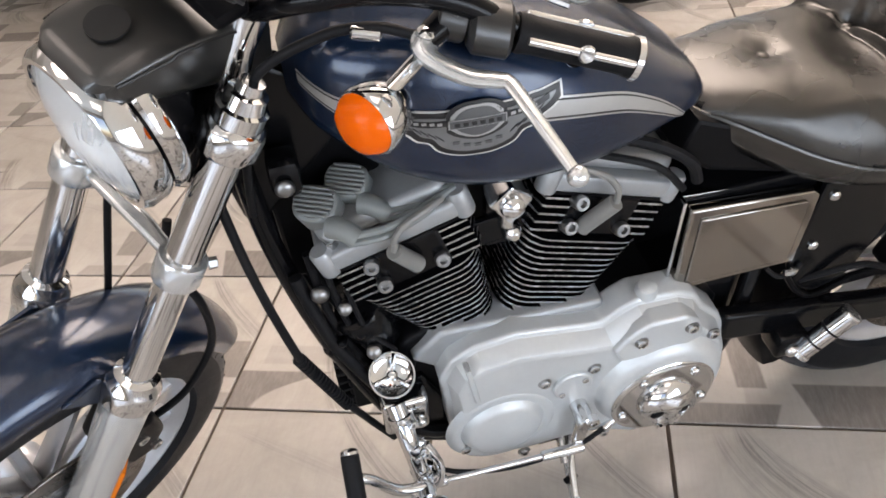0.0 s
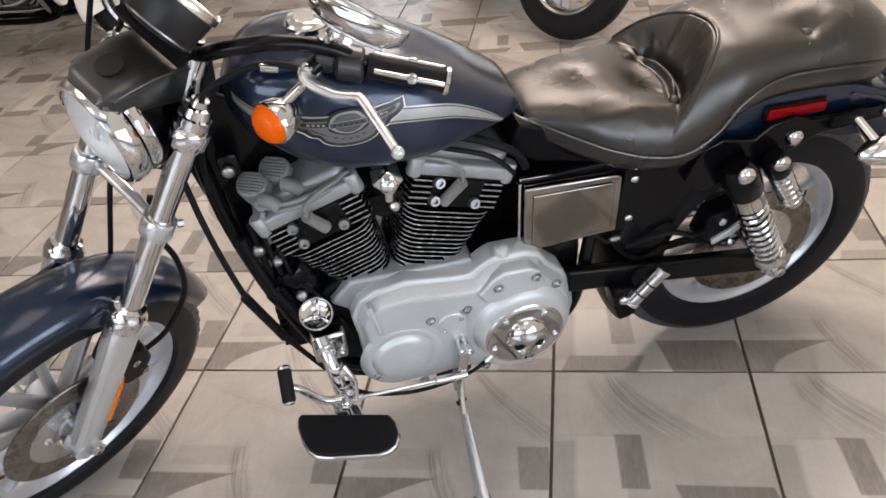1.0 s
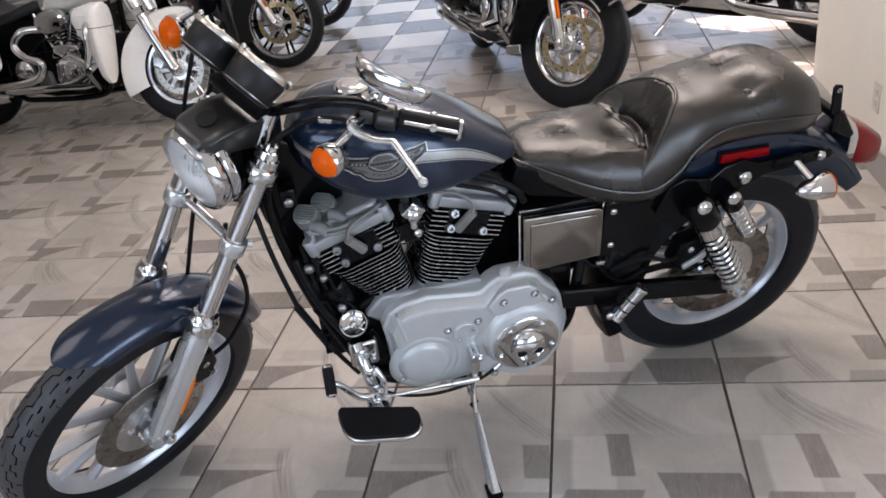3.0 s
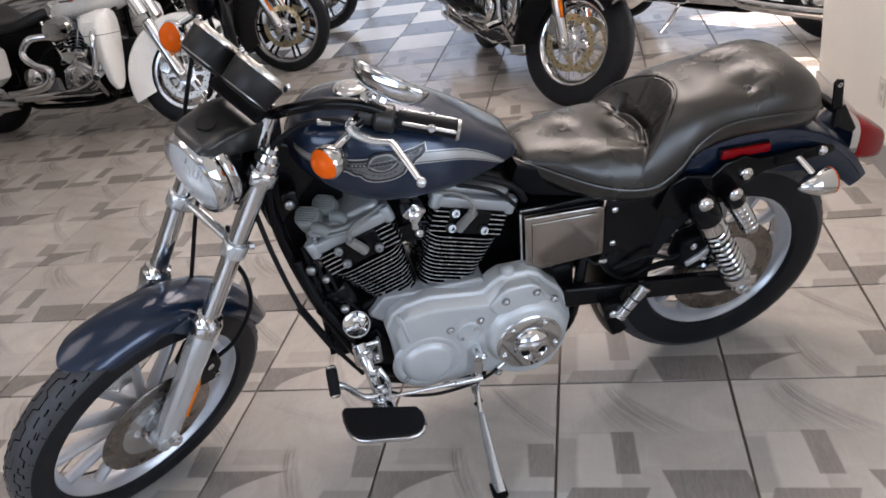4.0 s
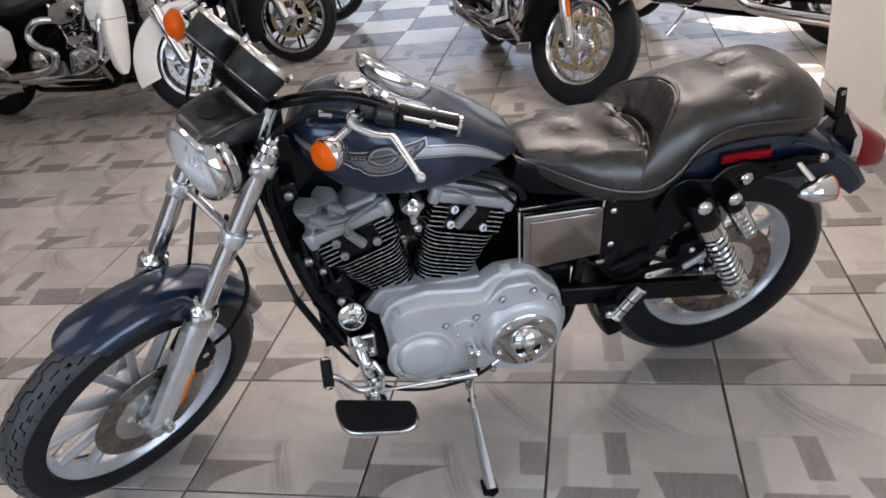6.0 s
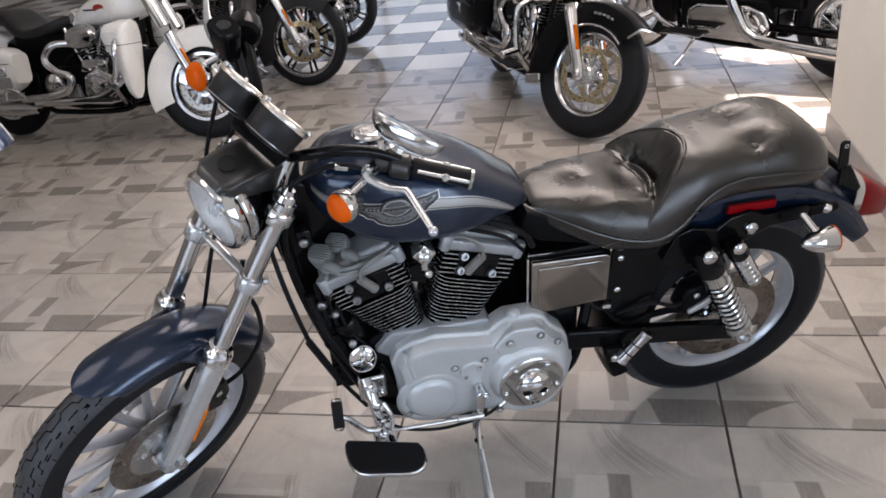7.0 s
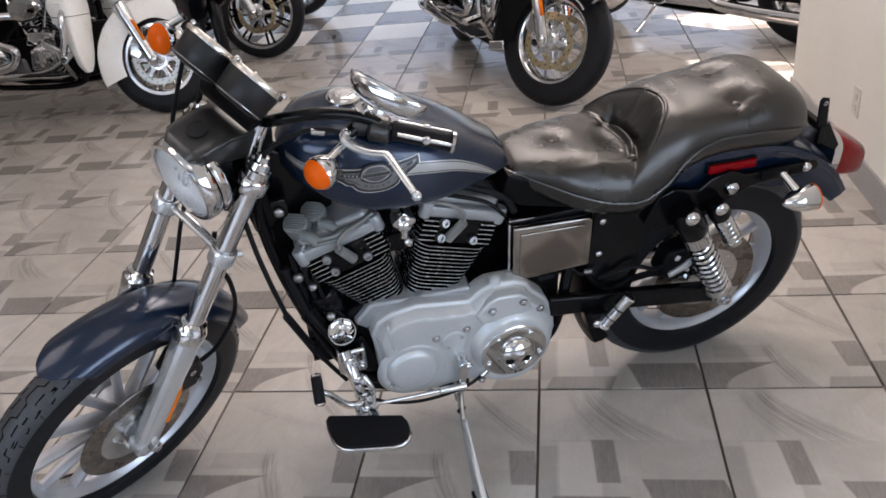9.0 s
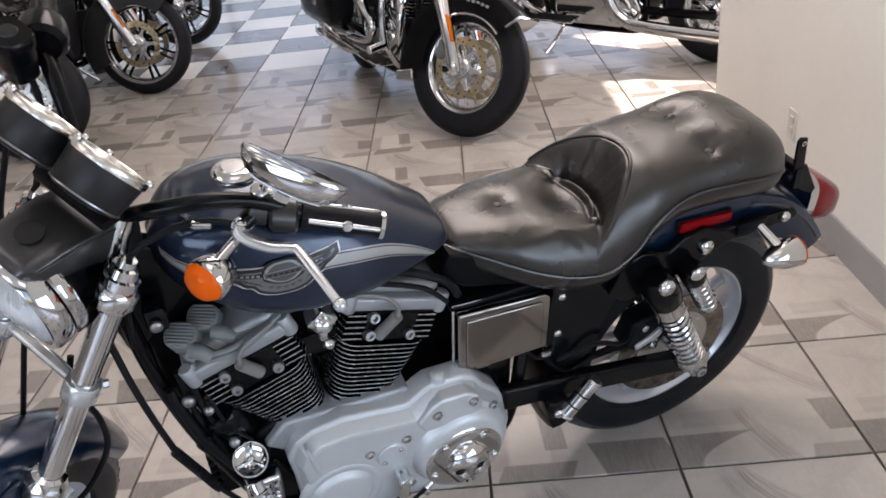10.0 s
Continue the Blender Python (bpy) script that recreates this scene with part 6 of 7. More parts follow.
for y in (-0.058, 0.058):
    c = Vector((-1.150, y, 1.128))
    g = bp("gauge", lathe([(0, 0.012), (0.030, 0.012), (0.043, 0.015), (0.0485, 0.021), (0.0520, 0.058), (0.0525, 0.068), (0, 0.068)], c, GA, 44), PLASTIC, "black gauge housing with chrome bezel", None, True)
    bp("bezel", lathe([(0.0525, 0.064), (0.0550, 0.065), (0.0558, 0.069), (0.0552, 0.0745), (0.0540, 0.0758), (0.0485, 0.0768), (0.0472, 0.0755), (0.0465, 0.066)], c, GA, 44, True), BEZEL, "chrome bezel", g)
    bp("gauge_face", lathe([(0, 0.0735), (0.030, 0.0733), (0.0475, 0.072), (0.0475, 0.066), (0, 0.066)], c, GA, 40), plain("gauge_face", (0.20, 0.20, 0.20), 0.12, 0.0, 0.1, 30, 0.03, coat=1.0), "pale gauge dial under glass", g)
    bp("gauge_base_ring", lathe([(0.0475, 0.018), (0.0500, 0.019), (0.0497, 0.021), (0.0480, 0.021)], c, GA, 40, True), ALUDARK, "", g)
    for k in range(3):
        a = 2 * math.pi * k / 3 + 0.4
        u, v, w = frame_of(GA)
        bp("bezel_screw", bolt(c + GA * 0.076 + (u * math.cos(a) + v * math.sin(a)) * 0.0575, GA, 0.0055, 0.006), CHROME, "", g)
bp("gauge_bracket", box(-1.128, -1.090, -0.070, 0.070, 1.062, 1.080, 0.006), SATIN, "black gauge bracket", None, True)
for y in (-0.045, 0.045):
    bp("riser", lathe([(0, 0), (0.020, 0), (0.021, 0.004), (0.018, 0.05), (0.020, 0.085), (0.018, 0.095), (0, 0.095)], (-1.115, y, 0.962), (0.45, 0, 0.9), 24), CHROME, "chrome handlebar riser", None, True)
    bp("riser_bolt", bolt((-1.072, y, 1.055), (0.45, 0, 0.9), 0.008, 0.008, "cup"), CHROME, "", None, True)

# handlebar with grips, levers, mirrors, signals
HB = [(-1.085, 0.0, 1.045), (-1.083, 0.055, 1.052), (-1.068, 0.105, 1.090), (-1.020, 0.150, 1.104), (-0.962, 0.190, 1.086), (-0.905, 0.245, 1.049), (-0.845, 0.315, 1.035)]
HR = [(-1.078, 0.050, 1.048), (-1.032, 0.107, 1.066), (-1.012, 0.150, 1.104), (-0.992, 0.192, 1.126), (-0.948, 0.255, 1.116), (-0.882, 0.345, 1.102)]
full = [(x, -y, z) for x, y, z in HB[:0:-1]] + HB[:1] + HR
bp("handlebar", tube(full, 0.0115, 14), BLACK, "black handlebar", None, True)


def mirror(k, pm, s):
    """Oval chrome mirror on a bent arm."""
    mc = k(-0.945, 0.238, 1.180)
    n = Vector((0.62, -0.12 * s, 0.60)).normalized()
    uu = (k(0.30, 1.0, -0.16) - n * k(0.30, 1.0, -0.16).dot(n)).normalized()
    vv = n.cross(uu)

    def ring(rr, hh):
        return [mc + n * hh + uu * (math.cos(t) * 0.074 * rr) + vv * (math.sin(t) * (0.034 + 0.004 * math.cos(t)) * rr) for t in (2 * math.pi * i / 40 for i in range(40))]

    mi = bp("mirror", loft([ring(0.30, -0.034), ring(0.55, -0.032), ring(0.80, -0.026), ring(0.95, -0.014), ring(1.0, -0.004), ring(0.99, 0.002), ring(0.94, 0.004)]), CHROME, "oval chrome mirror", None, True)
    bp("mirror_rim", loft([ring(1.0, -0.005), ring(1.015, -0.002), ring(1.015, 0.003), ring(0.99, 0.005), ring(0.93, 0.005)], caps=False), CHROME, "", mi)
    bp("mirror_glass", loft([ring(0.94, 0.002), ring(0.94, 0.0045)]), plain("mirror_silver", (0.9, 0.9, 0.9), 0.02, 1.0, 0.0, 1, 0.0), "", mi)
    bp("mirror_rib", tube([mc - n * 0.030 - uu * 0.05, mc - n * 0.0355, mc - n * 0.030 + uu * 0.05], 0.004, 8), CHROME, "", mi)
    st = bp("mirror_stem", tube([pm + k(0.004, 0.0, 0.020), pm + k(0.010, 0.004, 0.052), pm + k(0.022, 0.030, 0.060), pm + k(0.040, 0.052, 0.078), mc - n * 0.030], 0.0062, 12), CHROME, "chrome mirror stem", None, True)
    bp("stem_clamp", cyl(pm + k(0.002, -0.002, 0.012), pm + k(0.004, 0.0, 0.044), 0.0125, 18), CHROME, "", st)
    bp("stem_nut", bolt(mc - n * 0.038, -n, 0.011, 0.010, "hex"), CHROME, "", st)


def side_controls(s):
    k = lambda x, y, z: Vector((x, y * s, z))
    a, b = k(-0.918, 0.232, 1.051), k(-0.840, 0.322, 1.034)
    if s > 0:
        a, b = k(-0.948, 0.255, 1.116), k(-0.875, 0.350, 1.100)
    d = (b - a).normalized()
    L = (b - a).length
    grip = bp("grip", lathe([(0.0125, 0), (0.0185, 0.0), (0.0195, 0.004), (0.0185, 0.010), (0.0178, 0.02), (0.0178, L - 0.012), (0.0195, L - 0.008), (0.0195, L), (0.016, L + 0.004), (0, L + 0.004)], a, d, 28), RUBBER, "black rubber grip with chrome bands", None, True)
    for q in range(3):
        u, v, w = frame_of(d)
        an = 2 * math.pi * q / 3 + 0.9
        off = (u * math.cos(an) + v * math.sin(an)) * 0.0185
        bp("grip_band", cyl(a + off + d * 0.008, b + off - d * 0.004, 0.0042, 10), CHROME if s < 0 else RUBBER, "", grip)
        bp("band_boss", lathe([(0, 0.004), (0.007, 0.003), (0.009, 0), (0, -0.002)], a + off * 1.12 + d * L * 0.55, off, 14), CHROME if s < 0 else RUBBER, "", grip)
    bp("grip_collar", lathe([(0.0178, L - 0.004), (0.0215, L - 0.004), (0.022, L + 0.002), (0.018, L + 0.005), (0.0178, L)], a, d, 28), CHROME if s < 0 else RUBBER, "", grip)
    bp("switch_housing", loft([[a - d * h + Vector((0, 0, 1)).cross(d).normalized() * rr * math.cos(t) * 1.15 + Vector((0, 0, rr * math.sin(t))) for t in (2 * math.pi * i / 18 for i in range(18))] for h, rr in ((0.004, 0.020), (0.008, 0.025), (0.040, 0.026), (0.046, 0.020))]), VISOR, "black switch housing", None, True)
    pm = a - d * 0.062
    pr = bp("lever_perch", cyl(pm - d * 0.014, pm + d * 0.014, 0.021, 22), VISOR, "black lever perch", None, True)
    p0 = pm + Vector((-0.034, 0, -0.004))
    bp("perch_arm", tube([pm + Vector((-0.01, 0, 0)), p0], (0.014, 0.012), 12), BLACK, "", pr)
    if s < 0:
        lv = [p0, k(-1.003, 0.200, 1.053), k(-0.988, 0.234, 1.046), k(-0.970, 0.256, 1.046), k(-0.965, 0.268, 1.047), k(-0.979, 0.312, 1.049), k(-0.997, 0.371, 1.048)]
    else:
        lv = [p0, k(-1.025, 0.248, 1.112), k(-1.015, 0.285, 1.115), k(-0.995, 0.323, 1.115), k(-0.975, 0.353, 1.113), k(-0.945, 0.398, 1.107)]
    le = bp("hand_lever", tube(lv, (0.0155, 0.0074), 12, 6, 0.58), FORKGREY, "bare metal hand lever with ball end", None, True)
    bp("lever_ball", lathe([(0.010 * math.sin(math.pi * i / 10) if 0 < i < 10 else 0, -0.010 * math.cos(math.pi * i / 10)) for i in range(11)], lv[-1], (0, 0, 1), 16), FORKGREY, "", le)
    bp("lever_pivot", lathe([(0, 0.013), (0.006, 0.012), (0.009, 0.009), (0.010, 0.0), (0.010, -0.012), (0, -0.013)], p0, (0.1, 0, 1), 16), CHROME, "", le)
    bp("perch_clamp", box(pm.x - 0.010, pm.x + 0.030, pm.y - 0.014, pm.y + 0.014, pm.z + 0.012, pm.z + 0.026, 0.004), CHROME if s < 0 else VISOR, "", pr)
    for dx in (0.0, 0.020):
        bp("clamp_bolt", bolt((pm.x + dx, pm.y - 0.006, pm.z + 0.026), (0, 0, 1), 0.005, 0.005), CHROME if s < 0 else VISOR, "", pr)
    if s < 0:
        mirror(k, pm, s)
    # turn signal
    sc = k(-1.077, 0.196, 1.016) if s < 0 else k(-1.090, 0.238, 1.056)
    aim = Vector((0.985, 0.055, -0.085)).normalized() if s < 0 else Vector((0.95, 0.0, -0.32)).normalized()
    ts = bp("turn_signal", lathe([(0, 0.050), (0.012, 0.048), (0.026, 0.036), (0.033, 0.016), (0.034, 0.0), (0.032, -0.003), (0, -0.003)], sc + aim * 0.004, aim, 32), CHROME, "round amber turn signal in chrome housing", None, True)
    bp("signal_lens", lathe([(0, -0.019), (0.014, -0.0175), (0.024, -0.0120), (0.0300, -0.003), (0.0312, 0.001), (0.0312, 0.006), (0, 0.006)], sc, aim, 32), AMBER, "amber lens", ts)
    bp("signal_stem", cyl(sc + Vector((0.025, 0, 0.02)), pm + Vector((-0.004, 0, -0.012)), 0.008, 14), CHROME, "", ts)
    bp("clutch_cable", tube([p0, p0 + Vector((-0.03, -0.03 * s, 0.012)), k(-1.06, 0.12, 1.052), k(-1.112, 0.088, 1.005), k(-1.13, 0.085, 0.90), k(-1.14, 0.095, 0.80)] if s < 0 else [p0, k(-1.04, 0.16, 1.06), k(-1.13, 0.09, 0.98), k(-1.19, 0.06, 0.86)], 0.005, 10), RUBBER, "black control cable", None, True)
    if s > 0:
        bp("brake_hose", tube([(-1.085, 0.150, 1.120), (-1.114, 0.132, 1.083), (-1.138, 0.128, 1.030), (-1.162, 0.124, 0.972), (-1.175, 0.118, 0.92)], 0.0045, 8), RUBBER, "black brake hose", None, True)
        bp("wire_loom", tube([a - d * 0.03 + Vector((0, 0, -0.02)), k(-0.975, 0.195, 1.100), k(-1.010, 0.140, 1.076), k(-1.05, 0.09, 1.040), k(-1.12, 0.03, 0.97)], 0.0045, 8), RUBBER, "", None, True)
    if s > 0:
        mcyl = bp("brake_reservoir", loft([[Vector((-1.034, 0.196, 1.150)) + Vector((math.copysign(abs(math.cos(t)) ** 0.7, math.cos(t)) * 0.028 * q, math.copysign(abs(math.sin(t)) ** 0.7, math.sin(t)) * 0.034 * q, h)) for t in (2 * math.pi * i / 28 for i in range(28))] for h, q in ((-0.040, 0.62), (-0.034, 0.80), (-0.006, 0.90), (0.020, 0.93), (0.022, 1.0), (0.034, 1.0), (0.038, 0.92))]), BLACK, "black front brake reservoir", None, True)
        bp("throttle_housing", lathe([(0, -0.030), (0.026, -0.028), (0.034, -0.020), (0.036, 0.0), (0.034, 0.022), (0.026, 0.028), (0, 0.030)], (-0.976, 0.214, 1.136), d, 28), BLACK, "", mcyl)
        bp("reservoir_window", lathe([(0, 0.004), (0.007, 0.003), (0.009, 0.0032), (0.012, 0.003), (0.014, 0), (0, -0.002)], (-1.034, 0.196, 1.188), (0, 0, 1), 22), PLASTIC, "", mcyl)
    else:
        bp("cable_adjuster", cyl(p0 + Vector((-0.05, 0.045, 0.008)), p0 + Vector((-0.030, 0.025, 0.006)), 0.0065, 14), CHROME, "", pr)


side_controls(-1), side_controls(1)

# ---- the other motorcycles in the shop ----
# near-black strips paint the shade inside the tread grooves
TREADG = plain("tread_groove_shade", (0.003, 0.003, 0.003), 0.9, spec=0.05)


def cast_wheel(c, R, rim_r, half, name, label, steer=False, spokes=9, paint=None, wire=False, rotors=(1,), rotor_mat=None, rim_mat=None):
    rh = half * 0.66
    rm = rim_mat or CHROME
    prof = [(rim_r, -rh), (rim_r - 0.004, -rh + 0.006), (rim_r - 0.016, -rh + 0.014), (rim_r - 0.024, 0), (rim_r - 0.016, rh - 0.014), (rim_r - 0.004, rh - 0.006), (rim_r, rh), (rim_r - 0.012, rh - 0.002), (rim_r - 0.030, rh - 0.018), (rim_r - 0.036, 0), (rim_r - 0.030, -rh + 0.018), (rim_r - 0.012, -rh + 0.002)]
    w = bp(name, lathe(prof, c, (0, 1, 0), 56, closed=True), rm, label, None, steer)
    bp("tyre", tyre_bm(c, R, rim_r - 0.001, half), TYRE, "black tyre", w)
    bp("tread", tread_groove(c, R, rim_r - 0.001, half, 24, 0.0064), TREADG, "tread grooves darkened with near-black strips", w)["kind"] = "stuff"
    bp("hub", lathe([(0, -0.07), (0.024, -0.07), (0.036, -0.055), (0.030, -0.03), (0.030, 0.03), (0.036, 0.055), (0.024, 0.07), (0, 0.07)], c, (0, 1, 0), 24), CHROME, "", w)
    cc = Vector(c)
    if not wire:
        for s in (-1, 1):
            bp("rim_lip", lathe([(rim_r - 0.024, s * (rh - 0.004)), (rim_r - 0.022, s * (rh + 0.002)), (rim_r - 0.004, s * (rh + 0.004)), (rim_r, s * (rh + 0.001)), (rim_r - 0.004, s * (rh - 0.006))], c, (0, 1, 0), 56, True), STEEL, "", w)
    if wire:
        for k in range(20):
            for s in (-1, 1):
                a = 2 * math.pi * (k + 0.25 * s) / 20
                b = a + (0.42 if k % 2 else -0.42)
                p = cc + Vector((0.034 * math.cos(b), 0.050 * s, 0.034 * math.sin(b)))
                q = cc + Vector(((rim_r - 0.03) * math.cos(a), 0.006 * s, (rim_r - 0.03) * math.sin(a)))
                bp("wire_spoke", tube([p, q], 0.0017, 6, 1), CHROME, "", w)
    else:
        for k in range(spokes):
            a = 2 * math.pi * k / spokes
            for da in (-0.10, 0.10):
                p = cc + Vector((0.030 * math.cos(a + da * 3), 0, 0.030 * math.sin(a + da * 3)))
                q = cc + Vector(((rim_r - 0.03) * math.cos(a + da), 0, (rim_r - 0.03) * math.sin(a + da)))
                bp("spoke", tube([p, q], (0.012, 0.010), 8, 1, 0.6), paint or BLACK, "", w)
    for s in rotors:
        y = c[1] + 0.074 * s
        bp("brake_rotor", lathe([(0.112, y - 0.0025), (0.148, y - 0.0025), (0.148, y + 0.0025), (0.112, y + 0.0025)], (c[0], 0, c[2]), (0, 1, 0), 48, True), rotor_mat or STEEL, "drilled steel brake rotor", w)
        bp("rotor_carrier", lathe([(0, y + 0.010 * s), (0.040, y + 0.010 * s), (0.046, y + 0.004 * s), (0.062, y + 0.003 * s), (0.062, y - 0.004 * s), (0, y - 0.004 * s)], (c[0], 0, c[2]), (0, 1, 0), 32), STEEL, "", w)
        for k in range(6):
            a = 2 * math.pi * k / 6
            arm = prism([(0.054, -0.016), (0.090, -0.008), (0.118, -0.013), (0.118, 0.013), (0.090, 0.008), (0.054, 0.016)], y - 0.003, y + 0.004, 0.002, 1)
            bp("rotor_arm", moved(arm, Matrix.Translation((c[0], 0, c[2])) @ Matrix.Rotation(a, 4, "Y")), CAST, "", w)
            bp("rotor_button", bolt((c[0] + 0.113 * math.cos(a), y + 0.003 * s, c[2] + 0.113 * math.sin(a)), (0, s, 0), 0.009, 0.004), CHROME, "", w)
            bp("carrier_bolt", bolt((c[0] + 0.030 * math.cos(a), y + 0.010 * s, c[2] + 0.030 * math.sin(a)), (0, s, 0), 0.006, 0.005, "hex"), CHROME, "", w)
        for k in range(24):
            a = 2 * math.pi * (k + 0.5) / 24
            rr = 0.123 if k % 2 else 0.137
            bp("rotor_hole", lathe([(0, 0.0006), (0.0045, 0.0006), (0.0045, 0), (0, 0)], (c[0] + rr * math.cos(a), y + 0.0026 * s, c[2] + rr * math.sin(a)), (0, s, 0), 8), SATIN, "", w)
    return w


def simple_cylinder(c, tilt, y0):
    m = Matrix.Translation(c) @ Matrix.Rotation(radians(tilt), 4, "Y")
    b = bp("cylinder", moved(prism(rounded(0.062, 0.070, 0.03), 0.10, 0.40, 0, 1, "z"), m), BLACK, "black finned cylinder")
    for k in range(11):
        bp("fin", moved(fin_bm(0.150 + 0.021 * k, 0.082, 0.092, 0.036, 0.006), m), [BLACK, FINEDGE], "", b, sharp=30)
    r = bp("rocker_box", moved(prism(rounded(0.095, 0.090, 0.03), 0.40, 0.475, 0.016, 3, "z"), m), CHROME, "chrome rocker box")
    for s in (-1, 1):
        bp("pushrod_tube", moved(tube([(0.03 * s, 0.10, 0.02), (0.045 * s, 0.095, 0.40)], 0.012, 12, 1), m), CHROME, "", b)
    return b


def cruiser(ob, paint, steer, wb=1.61, R=0.318, rim_r=0.215, wire=False, fender="big", lowers=True, bags=True, spoke_paint=None, left_pipe=False, rotor_mat=None, seat_mat=None, reach=118, emblem=None, rim_mat=None, pipes=True, tail=0, gap=0.075, deep=-13, dressed=True, spokes=9):
    """A big road motorcycle: wheels, fork, fenders, engine, pipes, tank, seat, boards, guards."""
    global bike, STEER
    bike = ob
    rk = radians(27)
    a0 = Vector((-wb - 0.155, 0, 0))
    STEER = Matrix.Translation(a0) @ Matrix.Rotation(radians(steer), 4, Vector((math.sin(rk), 0, math.cos(rk)))) @ Matrix.Translation(-a0)
    F, Q = (-wb, 0, R), (0, 0, R)
    cast_wheel(F, R, rim_r, 0.064, "front_wheel", "front wheel", True, spokes, spoke_paint, wire, (-1, 1), rotor_mat, rim_mat)
    cast_wheel(Q, R, rim_r - 0.01, 0.072, "rear_wheel", "rear wheel", False, spokes, spoke_paint, wire, (1,), rotor_mat, rim_mat)
    ax = lambda z, y: Vector((-wb + 0.015 + math.tan(rk) * (z - R), y, z))
    for s in (-1, 1):
        y = 0.105 * s
        d = ax(1, 0) - ax(0, 0)
        sl = bp("fork_slider", lathe([(0, 0), (0.022, 0.0), (0.032, 0.02), (0.037, 0.06), (0.037, 0.30), (0.040, 0.33), (0.040, 0.40), (0.032, 0.41), (0, 0.41)], ax(R - 0.035, y), d, 24), CHROME, "chrome fork slider", None, True)
        bp("fork_cover", cyl(ax(0.68, y), ax(1.02, y), 0.043, 24), CHROME, "", sl)
        bp("axle_cap", bolt((-wb, 0.135 * s, R), (0, s, 0), 0.020, 0.02), CHROME, "", sl)
        bp("caliper", prism([(-wb + 0.060, R + 0.05), (-wb + 0.075, R + 0.13), (-wb + 0.145, R + 0.115), (-wb + 0.155, R + 0.03), (-wb + 0.10, R + 0.0)], 0.062 * s - 0.03, 0.062 * s + 0.035, 0.010, 2), CHROME, "chrome brake caliper", sl)
        p = (ax(R + 0.10, y) + ax(R + 0.24, y)) / 2 + Vector((-0.022, 0.018 * s, 0))
        bp("fork_reflector", moved(box(-0.014, -0.002, -0.018, 0.018, -0.066, 0.066, 0.003), Matrix.Translation(p) @ Matrix.Rotation(rk, 4, "Y")), REFLEX, "amber reflector", sl)
    if fender == "big":
        f = bp("front_fender", fender_bm(F, R + 0.055, 0.092, deep, 132, lambda a: 0.13 + 0.035 * max(0, math.cos(a)), 0.003, 0.03, 40), paint, "deep painted front fender", None, True)
        tip = [(F[0] + (R + 0.052 - 0.13) * math.cos(radians(t)), 0.093, F[2] + (R + 0.052 - 0.13) * math.sin(radians(t))) for t in range(60, 133, 6)]
        for s in (-1, 1) if dressed else ():
            bp("fender_trim", tube([(x, y * s, z) for x, y, z in tip], 0.006, 8, 1), CHROME, "chrome fender trim", f)
            for k in range(5):
                a = radians(86 + 5.0 * k)
                bp("script_bar", moved(box(-0.010, 0.010, 0.0925 * s - 0.001, 0.0925 * s + 0.001, -0.005 - 0.002 * (k % 2), 0.006, 0.001, 1), Matrix.Translation((F[0] + (R - 0.018) * math.cos(a), 0, F[2] + (R - 0.018) * math.sin(a))) @ Matrix.Rotation(radians(90) - a, 4, "Y")), SILVER, "", f)
        if dressed:
            bp("fender_tip", moved(box(-0.045, 0.045, -0.095, 0.095, -0.008, 0.008, 0.006), Matrix.Translation((F[0] + (R + 0.02) * math.cos(radians(133)), 0, F[2] + (R + 0.02) * math.sin(radians(133)))) @ Matrix.Rotation(radians(43), 4, "Y")), CHROME, "", f)
            bp("fender_rear_tip", moved(box(-0.052, 0.052, -0.095, 0.095, -0.026, 0.026, 0.008), Matrix.Translation((F[0] + (R + 0.000) * math.cos(radians(-17)), 0, F[2] + (R + 0.000) * math.sin(radians(-17)))) @ Matrix.Rotation(radians(15), 4, "Y")), CHROME, "", f)
    else:
        bp("front_fender", fender_bm(F, R + 0.045, 0.078, 20, 118, 0.07, 0.003, 0.022, 36), paint, "painted front fender", None, True)
    hl = bp("headlight", lathe([(0, -0.12), (0.06, -0.11), (0.095, -0.06), (0.10, 0), (0.094, 0.02), (0, 0.03)], ax(0.98, 0) + Vector((-0.10, 0, 0)), (-1, 0, 0), 32), CHROME, "chrome headlight", None, True)
    bp("handlebar", tube([(ax(1.10, 0).x + 0.40, -0.42, 1.06), (ax(1.1, 0).x + 0.20, -0.36, 1.17), (ax(1.1, 0).x + 0.06, -0.12, 1.14), (ax(1.1, 0).x + 0.03, 0, 1.12), (ax(1.1, 0).x + 0.06, 0.12, 1.14), (ax(1.1, 0).x + 0.20, 0.36, 1.17), (ax(1.1, 0).x + 0.40, 0.42, 1.06)], 0.014, 12), CHROME, "chrome handlebar", None, True)
    # rear fender, seat, tank
    bp("rear_fender", fender_bm(Q, R + gap, 0.10, tail, reach, 0.14, 0.003, 0.03, 40), paint, "painted rear fender")
    rings = []
    for i in range(41):
        t = i / 40
        x = -0.78 + 0.92 * t
        w = between(t, [(0, 0.05), (0.08, 0.10), (0.3, 0.17), (0.55, 0.165), (0.62, 0.15), (0.8, 0.14), (0.95, 0.10), (1, 0.04)])
        z1 = between(t, [(0, 0.80), (0.1, 0.80), (0.3, 0.745), (0.45, 0.735), (0.55, 0.80), (0.62, 0.845), (0.8, 0.84), (1, 0.78)])
        z0 = between(t, [(0, 0.75), (0.3, 0.66), (0.5, 0.66), (0.65, 0.74), (1, 0.74)])
